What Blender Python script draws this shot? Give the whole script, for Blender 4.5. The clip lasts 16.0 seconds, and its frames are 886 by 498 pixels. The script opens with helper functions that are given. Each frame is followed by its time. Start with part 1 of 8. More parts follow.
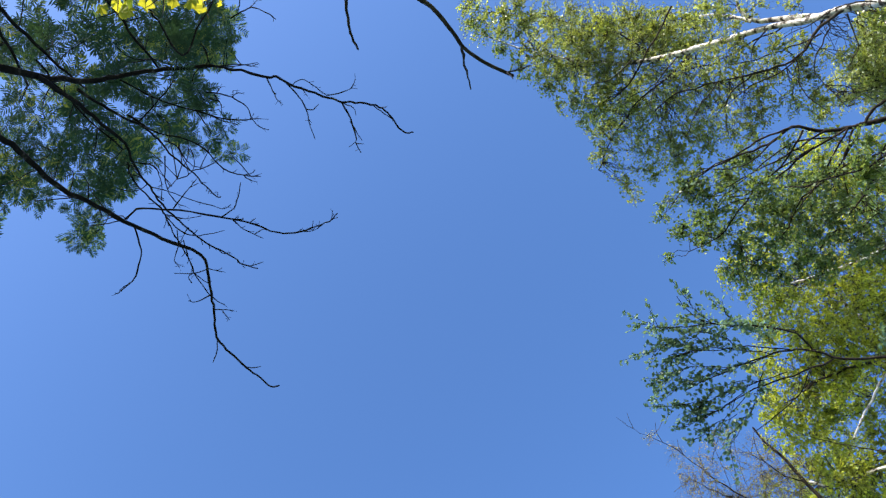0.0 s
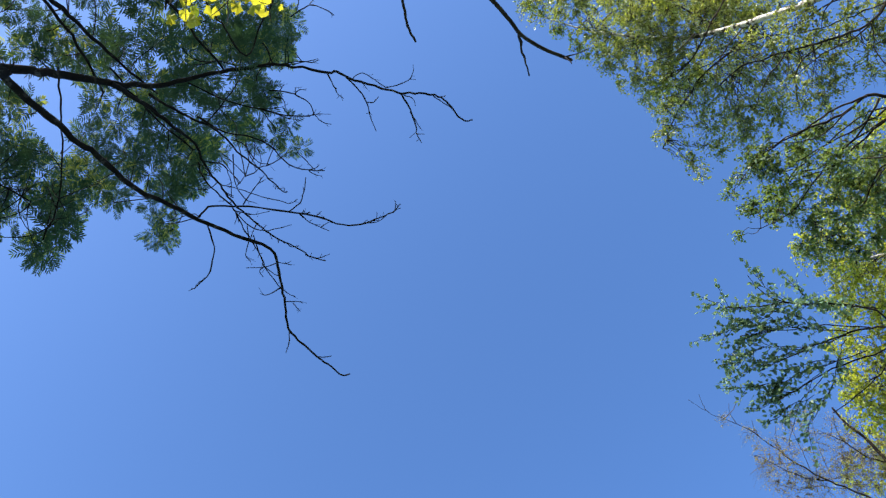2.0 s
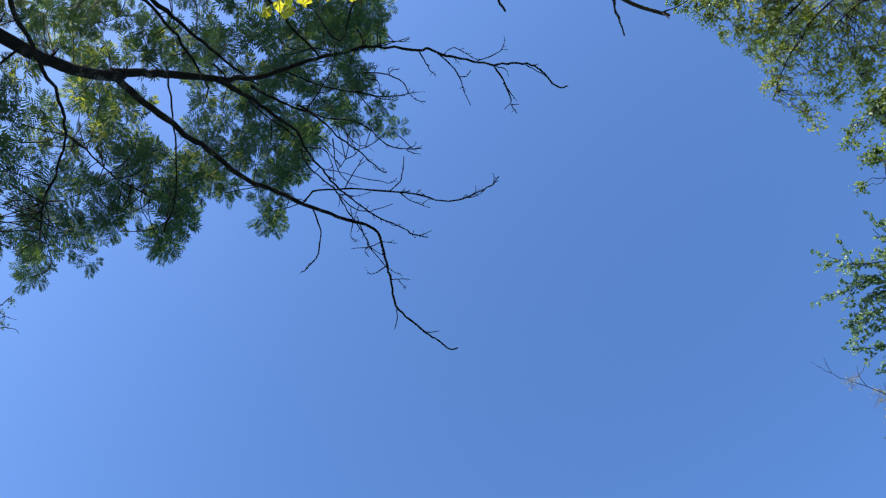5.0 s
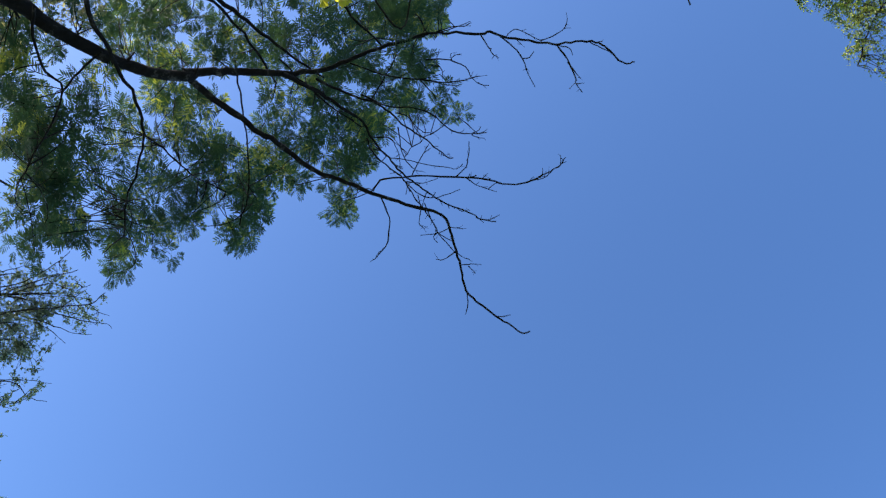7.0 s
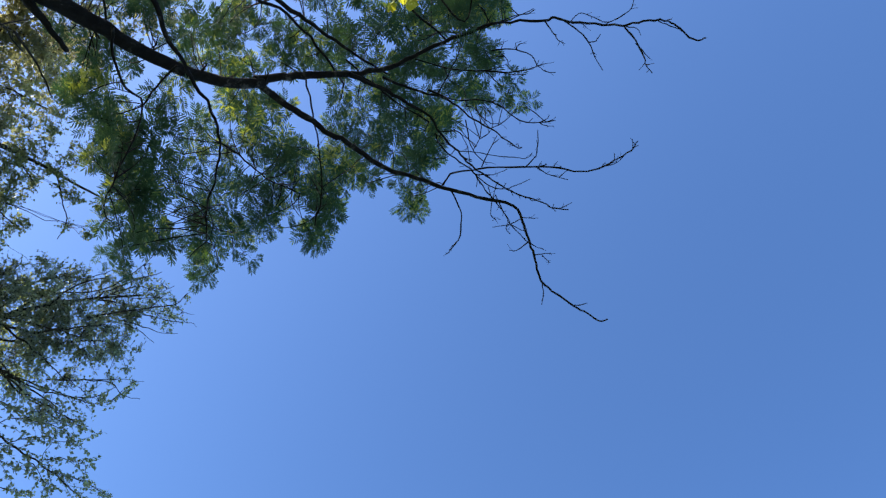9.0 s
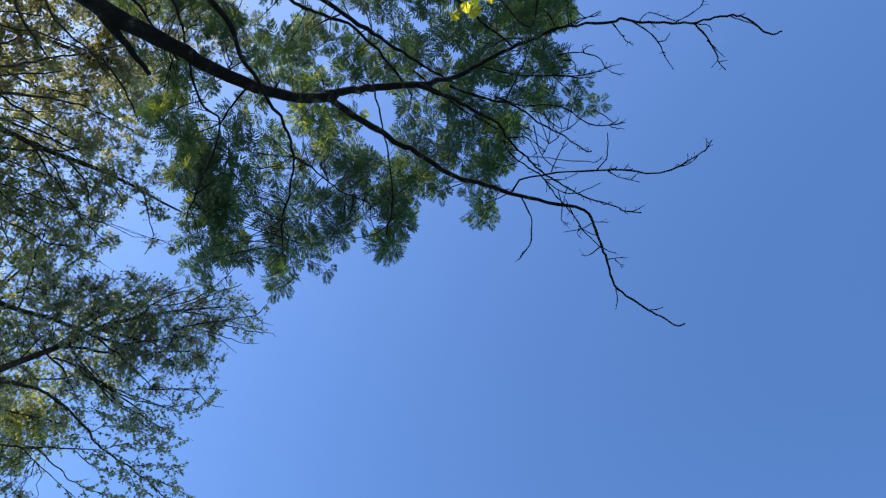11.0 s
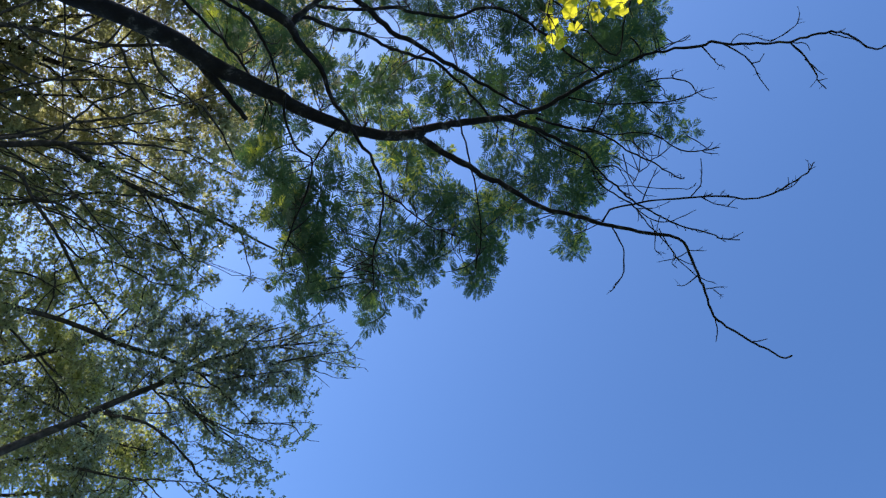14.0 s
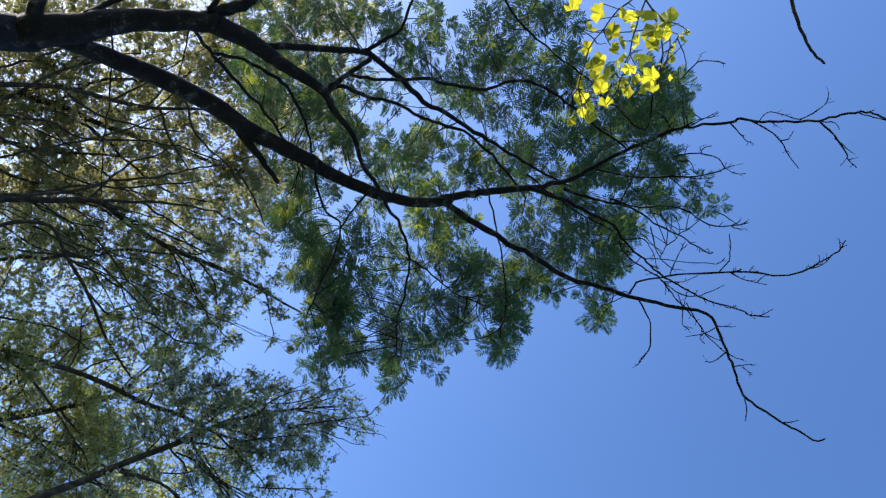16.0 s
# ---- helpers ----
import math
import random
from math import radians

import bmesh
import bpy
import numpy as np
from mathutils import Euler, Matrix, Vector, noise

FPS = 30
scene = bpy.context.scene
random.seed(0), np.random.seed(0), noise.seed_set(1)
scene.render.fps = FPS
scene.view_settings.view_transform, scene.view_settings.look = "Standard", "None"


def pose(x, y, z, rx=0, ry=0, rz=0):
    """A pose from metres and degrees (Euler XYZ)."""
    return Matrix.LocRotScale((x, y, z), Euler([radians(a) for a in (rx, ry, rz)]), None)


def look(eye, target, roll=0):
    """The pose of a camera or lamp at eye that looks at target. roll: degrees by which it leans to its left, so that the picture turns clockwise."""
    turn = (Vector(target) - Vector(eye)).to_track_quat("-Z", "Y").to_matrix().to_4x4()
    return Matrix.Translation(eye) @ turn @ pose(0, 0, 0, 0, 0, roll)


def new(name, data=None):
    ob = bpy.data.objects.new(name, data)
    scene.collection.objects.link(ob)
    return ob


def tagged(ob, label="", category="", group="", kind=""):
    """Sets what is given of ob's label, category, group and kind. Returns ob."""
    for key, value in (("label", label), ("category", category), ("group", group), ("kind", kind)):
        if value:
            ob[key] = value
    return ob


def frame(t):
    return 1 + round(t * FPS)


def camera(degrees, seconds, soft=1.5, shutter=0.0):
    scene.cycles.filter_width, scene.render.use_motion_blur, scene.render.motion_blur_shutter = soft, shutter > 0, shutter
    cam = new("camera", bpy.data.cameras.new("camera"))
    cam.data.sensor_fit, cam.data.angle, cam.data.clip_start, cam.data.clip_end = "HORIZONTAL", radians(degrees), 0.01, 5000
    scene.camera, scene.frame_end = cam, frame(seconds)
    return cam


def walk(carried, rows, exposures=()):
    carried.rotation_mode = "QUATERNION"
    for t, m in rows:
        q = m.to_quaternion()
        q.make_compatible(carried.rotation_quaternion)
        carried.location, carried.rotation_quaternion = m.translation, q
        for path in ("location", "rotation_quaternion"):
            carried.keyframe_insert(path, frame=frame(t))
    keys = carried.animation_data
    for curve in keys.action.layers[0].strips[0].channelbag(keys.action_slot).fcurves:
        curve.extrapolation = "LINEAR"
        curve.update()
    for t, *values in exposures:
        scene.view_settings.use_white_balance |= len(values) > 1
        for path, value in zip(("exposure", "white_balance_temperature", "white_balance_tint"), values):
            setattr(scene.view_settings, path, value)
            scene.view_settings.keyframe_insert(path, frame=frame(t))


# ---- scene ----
# ---- camera and its walk ----
cam = camera(60.92, 16.0, soft=1.3)
walk(cam, [
    (0.0, pose(-0.009, 0.036, 1.625, 171.50, 6.27, 0.13)),
    (0.5, pose(-0.011, 0.025, 1.618, 171.23, 5.19, 0.67)),
    (1.0, pose(-0.015, 0.029, 1.608, 171.07, 4.00, 1.33)),
    (1.5, pose(-0.015, 0.013, 1.608, 170.66, 2.93, 2.00)),
    (2.0, pose(-0.012, 0.015, 1.602, 170.50, 1.82, 2.67)),
    (2.5, pose(-0.007, 0.004, 1.609, 170.13, 0.69, 3.36)),
    (3.0, pose(-0.017, 0.001, 1.621, 169.77, -0.27, 3.98)),
    (3.5, pose(-0.009, -0.034, 1.614, 169.02, -1.49, 4.60)),
    (4.0, pose(-0.012, -0.027, 1.606, 168.59, -2.72, 5.35)),
    (6.5, pose(0.005, 0.061, 1.597, 167.77, -9.04, 9.53)),
    (7.0, pose(0.015, 0.036, 1.596, 167.02, -10.27, 10.20)),
    (7.5, pose(0.016, 0.010, 1.606, 166.14, -11.36, 11.21)),
    (8.0, pose(0.010, -0.006, 1.607, 165.56, -12.44, 12.09)),
    (8.5, pose(-0.006, -0.013, 1.608, 165.11, -13.43, 13.11)),
    (9.0, pose(-0.005, -0.009, 1.599, 165.06, -14.67, 13.98)),
    (11.5, pose(0.012, -0.000, 1.592, 164.71, -20.89, 17.62)),
    (12.0, pose(0.003, 0.003, 1.601, 164.59, -22.02, 18.55)),
    (12.5, pose(0.003, 0.009, 1.599, 164.75, -23.19, 19.20)),
    (13.0, pose(0.001, 0.004, 1.599, 164.92, -24.16, 19.73)),
    (13.5, pose(0.006, 0.003, 1.598, 165.51, -25.13, 19.79)),
    (14.0, pose(-0.000, -0.002, 1.602, 166.19, -25.91, 19.85)),
    (14.5, pose(-0.000, -0.002, 1.599, 167.33, -26.66, 19.59)),
    (15.0, pose(-0.007, -0.006, 1.601, 168.71, -27.21, 19.21)),
    (15.5, pose(-0.008, -0.007, 1.599, 170.35, -27.64, 18.71)),
    (16.0, pose(-0.008, -0.007, 1.600, 171.96, -28.01, 18.27)),
], exposures=[(0.0, 0.92, 6500, 16), (4.0, 0.88, 6500, 16), (8.0, 0.75, 6500, 16), (12.0, 0.74, 6500, 16), (16.0, 0.8, 6500, 16)])

# ---- sky and sun ----
SUN_AZ, SUN_EL = -128.0, 24.5          # degrees, azimuth counted from +x towards +y
world = bpy.data.worlds.new("sky")
scene.world = world
world.use_nodes = True
wn = world.node_tree.nodes
sky = wn.new("ShaderNodeTexSky")
sky.sky_type = "NISHITA"
sky.sun_disc = False
sky.sun_elevation = radians(SUN_EL)
sky.sun_rotation = radians(90 - SUN_AZ)
sky.altitude = 100
sky.air_density = 0.8
sky.dust_density = 1.5
sky.ozone_density = 4.5
wn["Background"].inputs["Strength"].default_value = 0.235
depth = wn.new("ShaderNodeHueSaturation")
depth.inputs["Saturation"].default_value = 1.1
world.node_tree.links.new(sky.outputs[0], depth.inputs["Color"])
world.node_tree.links.new(depth.outputs[0], wn["Background"].inputs["Color"])

sun_data = bpy.data.lights.new("sun", "SUN")
sun_data.energy, sun_data.angle, sun_data.color = 5.0, radians(0.5), (1.0, 0.95, 0.86)
sun = new("sun", sun_data)
sun_way = Vector((math.cos(radians(SUN_EL)) * math.cos(radians(SUN_AZ)),
                  math.cos(radians(SUN_EL)) * math.sin(radians(SUN_AZ)), math.sin(radians(SUN_EL))))
sun.matrix_world = look(sun_way * 60, (0, 0, 0))


# ---- materials ----
def material(name):
    m = bpy.data.materials.new(name)
    m.use_nodes = True
    return m, m.node_tree.nodes, m.node_tree.links


def ramp(nodes, links, source, stops):
    r = nodes.new("ShaderNodeValToRGB")
    el = r.color_ramp.elements
    while len(el) < len(stops):
        el.new(0.5)
    for e, (at, colour) in zip(el, stops):
        e.position, e.color = at, (*colour, 1)
    links.new(source, r.inputs[0])
    return r.outputs[0]


def noise_node(nodes, links, scale, detail=4.0, stretch=None):
    co = nodes.new("ShaderNodeTexCoord").outputs["Object"]
    if stretch:
        mp = nodes.new("ShaderNodeMapping")
        mp.inputs["Scale"].default_value = stretch
        links.new(co, mp.inputs[0])
        co = mp.outputs[0]
    n = nodes.new("ShaderNodeTexNoise")
    n.inputs["Scale"].default_value, n.inputs["Detail"].default_value = scale, detail
    links.new(co, n.inputs["Vector"])
    return n.outputs["Fac"]


def leaf_material(name, dull, fresh, glow, clear, per_object=False, rough=0.5, gloss=0.22, clumps=1.6, even=0.55, top=None):
    """Leaf blade: a matt to satin face whose green runs from dull to fresh, and light that comes through it."""
    m, nodes, links = material(name)
    if per_object:
        pick = nodes.new("ShaderNodeObjectInfo").outputs["Random"]
    else:
        pick = nodes.new("ShaderNodeNewGeometry").outputs["Random Per Island"]
    veins = noise_node(nodes, links, 60, 2)
    clump = nodes.new("ShaderNodeTexNoise")
    clump.inputs["Scale"].default_value, clump.inputs["Detail"].default_value = clumps, 2.0
    links.new(nodes.new("ShaderNodeNewGeometry").outputs["Position"], clump.inputs["Vector"])
    spread = nodes.new("ShaderNodeMapRange")
    spread.inputs["From Min"].default_value, spread.inputs["From Max"].default_value = 0.36, 0.66
    links.new(clump.outputs["Fac"], spread.inputs["Value"])
    tone = nodes.new("ShaderNodeMix")
    tone.inputs["Factor"].default_value = 0.55
    links.new(pick, tone.inputs["A"])
    links.new(spread.outputs[0], tone.inputs["B"])
    mix = nodes.new("ShaderNodeMath")
    mix.operation = "MULTIPLY_ADD"
    links.new(veins, mix.inputs[0])
    mix.inputs[1].default_value = 0.3
    links.new(tone.outputs["Result"], mix.inputs[2])
    face = ramp(nodes, links, mix.outputs[0], [(0.15, dull), (0.95, fresh)])
    back = ramp(nodes, links, mix.outputs[0], [(0.15, tuple(even * c for c in glow)), (0.55 + 0.33 * (1 - even), tuple((0.25 + 0.75 * even) * c for c in glow)), (1.0, top or glow)])
    bsdf = nodes["Principled BSDF"]
    links.new(face, bsdf.inputs["Base Color"])
    bsdf.inputs["Roughness"].default_value = rough
    bsdf.inputs["Specular IOR Level"].default_value = gloss
    tr = nodes.new("ShaderNodeBsdfTranslucent")
    links.new(back, tr.inputs["Color"])
    both = nodes.new("ShaderNodeMixShader")
    both.inputs[0].default_value = clear
    links.new(bsdf.outputs[0], both.inputs[1])
    links.new(tr.outputs[0], both.inputs[2])
    links.new(both.outputs[0], nodes["Material Output"].inputs["Surface"])
    return m


def bark_material(name, dark, mid, pale, scale, at=(0.35, 0.55, 0.7), bump=0.4, stretch=None):
    m, nodes, links = material(name)
    patches = noise_node(nodes, links, scale, 5, stretch)
    grain = noise_node(nodes, links, scale * 7, 4, (1, 1, 0.35))
    mix = nodes.new("ShaderNodeMath")
    mix.operation = "MULTIPLY_ADD"
    links.new(grain, mix.inputs[0])
    mix.inputs[1].default_value = 0.35
    links.new(patches, mix.inputs[2])
    sub = nodes.new("ShaderNodeMath")
    sub.operation = "SUBTRACT"
    links.new(mix.outputs[0], sub.inputs[0])
    sub.inputs[1].default_value = 0.17
    bsdf = nodes["Principled BSDF"]
    links.new(ramp(nodes, links, sub.outputs[0], list(zip(at, (dark, mid, pale)))), bsdf.inputs["Base Color"])
    bsdf.inputs["Roughness"].default_value = 0.85
    bsdf.inputs["Specular IOR Level"].default_value = 0.15
    b = nodes.new("ShaderNodeBump")
    b.inputs["Strength"].default_value, b.inputs["Distance"].default_value = bump, 0.01
    links.new(mix.outputs[0], b.inputs["Height"])
    links.new(b.outputs[0], bsdf.inputs["Normal"])
    return m


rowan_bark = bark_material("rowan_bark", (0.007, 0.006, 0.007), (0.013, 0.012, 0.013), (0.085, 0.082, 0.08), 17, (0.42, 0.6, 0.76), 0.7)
twig_bark = bark_material("twig_bark", (0.04, 0.03, 0.028), (0.07, 0.05, 0.045), (0.12, 0.09, 0.08), 30)
maple_bark = bark_material("maple_bark", (0.02, 0.017, 0.016), (0.035, 0.03, 0.028), (0.08, 0.07, 0.065), 18)
birch_bark = bark_material("birch_bark", (0.06, 0.05, 0.045), (0.5, 0.46, 0.41), (0.78, 0.75, 0.7), 9, (0.41, 0.48, 0.58), 0.4, (1, 1, 3))
brown_bark = bark_material("brown_bark", (0.022, 0.018, 0.015), (0.042, 0.034, 0.028), (0.075, 0.062, 0.052), 16)
dark_bark = bark_material("dark_bark", (0.01, 0.008, 0.007), (0.018, 0.014, 0.012), (0.035, 0.028, 0.024), 16)
red_bark = bark_material("red_bark", (0.055, 0.042, 0.028), (0.1, 0.076, 0.05), (0.16, 0.12, 0.08), 16)

rowan_green = ((0.012, 0.048, 0.054), (0.026, 0.088, 0.082), (0.24, 0.48, 0.12), 0.32)
# the yellow last tone, in random clumps, paints sunlit spots into the rowan crown
rowan_leaf = leaf_material("rowan_leaf", *rowan_green, True, 0.36, 0.45, 4.0, 0.25, (0.85, 0.95, 0.07))
rowan_leaf_far = leaf_material("rowan_leaf_far", *rowan_green, False, 0.36, 0.45, 4.0, 0.25, (0.85, 0.95, 0.07))
# low even: random darker leaves imitate shaded ones among the lit
maple_leaf = leaf_material("maple_leaf", (0.14, 0.165, 0.015), (0.33, 0.33, 0.03), (0.92, 0.88, 0.05), 0.6, True, 0.5, clumps=9.0, even=0.36)
birch_leaf = leaf_material("birch_leaf", (0.12, 0.19, 0.11), (0.25, 0.31, 0.09), (0.56, 0.63, 0.06), 0.5, rough=0.33, gloss=0.8, even=0.6)
birch_leaf_low = leaf_material("birch_leaf_low", (0.06, 0.14, 0.11), (0.15, 0.25, 0.165), (0.3, 0.46, 0.17), 0.42, rough=0.4, gloss=0.45)
birch_leaf_wide = leaf_material("birch_leaf_wide", (0.035, 0.1, 0.06), (0.12, 0.2, 0.075), (0.33, 0.44, 0.055), 0.45, rough=0.42, gloss=0.4)
birch_leaf_gold = leaf_material("birch_leaf_gold", (0.14, 0.19, 0.04), (0.31, 0.37, 0.045), (0.78, 0.83, 0.06), 0.58, rough=0.38, gloss=0.45)
birch_leaf_dark = leaf_material("birch_leaf_dark", (0.085, 0.11, 0.065), (0.18, 0.205, 0.11), (0.46, 0.5, 0.14), 0.48, rough=0.34, gloss=0.7, even=0.65)
willow_leaf = leaf_material("willow_leaf", (0.12, 0.155, 0.135), (0.27, 0.32, 0.25), (0.55, 0.62, 0.27), 0.47, rough=0.33, gloss=0.6)
pale_leaf = leaf_material("pale_leaf", (0.125, 0.123, 0.066), (0.245, 0.242, 0.13), (0.55, 0.53, 0.18), 0.52, rough=0.35, gloss=0.65)
back_leaf = leaf_material("back_leaf", (0.06, 0.09, 0.04), (0.17, 0.2, 0.08), (0.52, 0.56, 0.14), 0.52, rough=0.4, gloss=0.45)
bud_leaf = leaf_material("bud_leaf", (0.2, 0.185, 0.07), (0.34, 0.31, 0.11), (0.5, 0.46, 0.1), 0.42)
# brightened olive; on birch_olive it stands in for sun that hardly reaches it
olive_leaf = leaf_material("olive_leaf", (0.15, 0.175, 0.075), (0.3, 0.33, 0.12), (0.66, 0.7, 0.2), 0.57)


# ---- ground ----
def ground():
    m, nodes, links = material("meadow_floor")
    big = noise_node(nodes, links, 0.6, 6)
    fine = noise_node(nodes, links, 25, 6)
    mix = nodes.new("ShaderNodeMath")
    mix.operation = "MULTIPLY_ADD"
    links.new(fine, mix.inputs[0])
    mix.inputs[1].default_value = 0.6
    links.new(big, mix.inputs[2])
    bsdf = nodes["Principled BSDF"]
    links.new(ramp(nodes, links, mix.outputs[0], [(0.5, (0.05, 0.04, 0.025)), (0.75, (0.07, 0.1, 0.03)), (1.0, (0.1, 0.14, 0.04))]),
              bsdf.inputs["Base Color"])
    bsdf.inputs["Roughness"].default_value = 0.95
    bm = bmesh.new()
    rings, last_ring = (0, 3, 7, 12, 20, 40, 90, 250, 700, 2000), None
    for r in rings:
        ring = [bm.verts.new((r * math.cos(a * math.tau / 48), r * math.sin(a * math.tau / 48),
                              0.05 * noise.noise((r * math.cos(a * math.tau / 48) * 0.3, r * math.sin(a * math.tau / 48) * 0.3, 0)) if r else 0))
                for a in range(48 if r else 1)]
        if last_ring and len(last_ring) == 1:
            for a in range(48):
                bm.faces.new((last_ring[0], ring[a], ring[(a + 1) % 48]))
        elif last_ring:
            for a in range(48):
                bm.faces.new((last_ring[a], ring[a], ring[(a + 1) % 48], last_ring[(a + 1) % 48]))
        last_ring = ring
    me = bpy.data.meshes.new("ground")
    bm.to_mesh(me)
    bm.free()
    me.materials.append(m)
    tagged(new("ground", me), "grassy woodland clearing floor with bare earth patches", "ground", kind="structure")


ground()

# ---- tree building ----
SKELETON, STYLE, LEAVES, TWIGS, STEM, PLACES = {}, {}, {}, {}, {}, {}
rng = np.random.default_rng(11)
spur_rng = np.random.default_rng(71)


def tree(name, x, y, label, **style):
    ob = new(name)
    ob.location = (x, y, 0)
    ob.empty_display_size = 0.3
    tagged(ob, label, "tree", group="birches round the clearing" if name == "birch_tree" else "")
    SKELETON[ob.name], STYLE[ob.name], LEAVES[ob.name], TWIGS[ob.name], PLACES[ob.name] = [], style, [], [], []
    return ob


def mesh_part(name, verts, faces, mat, parent, label="", kind="", origin=(0, 0, 0), smooth=False):
    me = bpy.data.meshes.new(name)
    me.from_pydata([tuple(v) for v in verts], [], [tuple(f) for f in faces])
    me.materials.append(mat)
    if smooth:
        me.polygons.foreach_set("use_smooth", [True] * len(me.polygons))
    me.update()
    ob = new(name, me)
    ob.parent = parent
    ob.matrix_parent_inverse = Matrix.Translation(-Vector(origin))
    tagged(ob, label, kind=kind)
    return ob


def smooth_line(points, radii, steps):
    """Catmull-Rom through the points, with the radii carried along."""
    p = np.array(points, float)
    r = np.array(radii, float)
    ext = np.vstack([2 * p[0] - p[1], p, 2 * p[-1] - p[-2]])
    line, rad = [], []
    for i in range(len(p) - 1):
        a, b, c, d = ext[i:i + 4]
        for k in range(steps):
            u = k / steps
            line.append(0.5 * (2 * b + (c - a) * u + (2 * a - 5 * b + 4 * c - d) * u * u + (3 * b - a - 3 * c + d) * u ** 3))
            rad.append(r[i] * (1 - u) + r[i + 1] * u)
    return np.array(line + [p[-1]]), np.array(rad + [r[-1]])


def tube(line, rad, sides, knots=0.0, close=True):
    """Vertices and faces of a tapering tube; knots swells its rings unevenly."""
    n = len(line)
    way = np.gradient(line, axis=0)
    way /= np.linalg.norm(way, axis=1)[:, None] + 1e-9
    across = np.eye(3)[np.argmin(np.abs(way[0]))]
    side = np.empty_like(way)
    for i in range(n):
        across = across - way[i] * np.dot(across, way[i])
        across = across / (math.sqrt(np.dot(across, across)) + 1e-9)
        side[i] = across
    up = np.cross(way, side)
    a = np.arange(sides) * math.tau / sides
    swell = 1 + knots * rng.uniform(-1, 1, (n, sides)) * 0.6 + knots * rng.uniform(-0.5, 1, (n, 1))
    rr = rad[:, None] * swell
    v = line[:, None, :] + rr[..., None] * (np.cos(a)[None, :, None] * side[:, None, :] + np.sin(a)[None, :, None] * up[:, None, :])
    faces = []
    for i in range(n - 1):
        for k in range(sides):
            j = (k + 1) % sides
            faces.append((i * sides + k, i * sides + j, (i + 1) * sides + j, (i + 1) * sides + k))
    v = v.reshape(-1, 3)
    if close:
        tip = len(v)
        v = np.vstack([v, line[-1] + way[-1] * rad[-1]])
        faces += [((n - 1) * sides + k, (n - 1) * sides + (k + 1) % sides, tip) for k in range(sides)]
    return v, faces


def limb(owner, name, points, radii, label=""):
    """One trunk or limb of a tree: a bent, knotty, tapering tube."""
    st = STYLE[owner.name]
    line, rad = smooth_line(points, radii, 4)
    rad *= 1 - st.get("slim", 0) * (1 - np.minimum(1, rad / 0.022))
    line[1:-1] += rng.normal(0, 0.06, (len(line) - 2, 3)) * rad[1:-1, None] * (2 if rad.max() < 0.03 else 0.9)
    if rad.max() < 0.03:
        line[1:-1] += rng.normal(0, 0.08, (len(line) - 2, 3)) * np.linalg.norm(line[2:] - line[:-2], axis=1)[:, None] * 0.5
    if name == "trunk":
        STEM[owner.name] = line
        rad[:3] *= (1.25, 1.12, 1.04)
    v, f = tube(line, rad, 12 if rad.max() > 0.04 else 8, 0.035 if rad.max() > 0.03 else 0.1)
    if "slim" in st and rad.max() < 0.014:
        v, f = spurs(line, rad, v, f, 0.3, 0.09)
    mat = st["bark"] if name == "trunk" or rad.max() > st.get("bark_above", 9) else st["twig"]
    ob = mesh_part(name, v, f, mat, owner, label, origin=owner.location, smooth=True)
    step = np.linspace(0, len(line) - 1, len(line) * 2).astype(int)
    SKELETON[owner.name] += [line[i] for i in step if line[i][2] > 2.2]
    return ob


def spurs(line, rad, v, faces, first, spacing):
    """Adds the short pointed spurs that sit along a bare shoot, more of them towards its tip."""
    v, faces = np.asarray(v, float), [tuple(f) for f in faces]
    long = np.linalg.norm(np.diff(line, axis=0), axis=1).sum()
    for u in first + (1 - first) * spur_rng.uniform(0, 1, spur_rng.poisson((1 - first) * long / spacing) + 1) ** 0.7:
        k = min(len(line) - 2, int(u * (len(line) - 1)))
        w = u * (len(line) - 1) - k
        s = line[k] * (1 - w) + line[k + 1] * w
        ahead = (line[k + 1] - line[k]) / (np.linalg.norm(line[k + 1] - line[k]) + 1e-9)
        side = spur_rng.normal(0, 1, 3)
        side /= np.linalg.norm(side)
        e = s + (ahead * 0.55 + side * 0.8) * spur_rng.uniform(0.012, 0.045)
        m = (s + e) / 2 + ahead * 0.004
        thin = max(0.0011, 0.6 * float(rad[min(k, len(rad) - 1)]))
        sv, sf = tube(arc(s, m, e, np.linspace(0, 1, 4)[:, None]), np.array((1, 0.8, 0.75, 0.9)) * min(thin, 0.003), 4, 0.0)
        faces += [tuple(int(i) + len(v) for i in f) for f in sf]
        v = np.vstack([v, np.asarray(sv, float)])
    return v, faces


def twig(owner, parent, points, r0, r1):
    """A bare side twig with swollen buds, a piece of the limb that bears it."""
    st = STYLE[owner.name]
    line, rad = smooth_line(points, np.linspace(r0, r1, len(points)) * (1 - 0.8 * st.get("slim", 0)), 3)
    line[1:-1] += rng.normal(0, 0.5, (len(line) - 2, 3)) * rad[1:-1, None]
    v, f = tube(line, rad, 5, 0.28)
    if "slim" in st:
        v, f = spurs(line, rad, v, f, 0.35, 0.07)
    ob = mesh_part("twig", v, f, st["twig"], parent, smooth=True)
    SKELETON[owner.name] += list(line)
    return ob


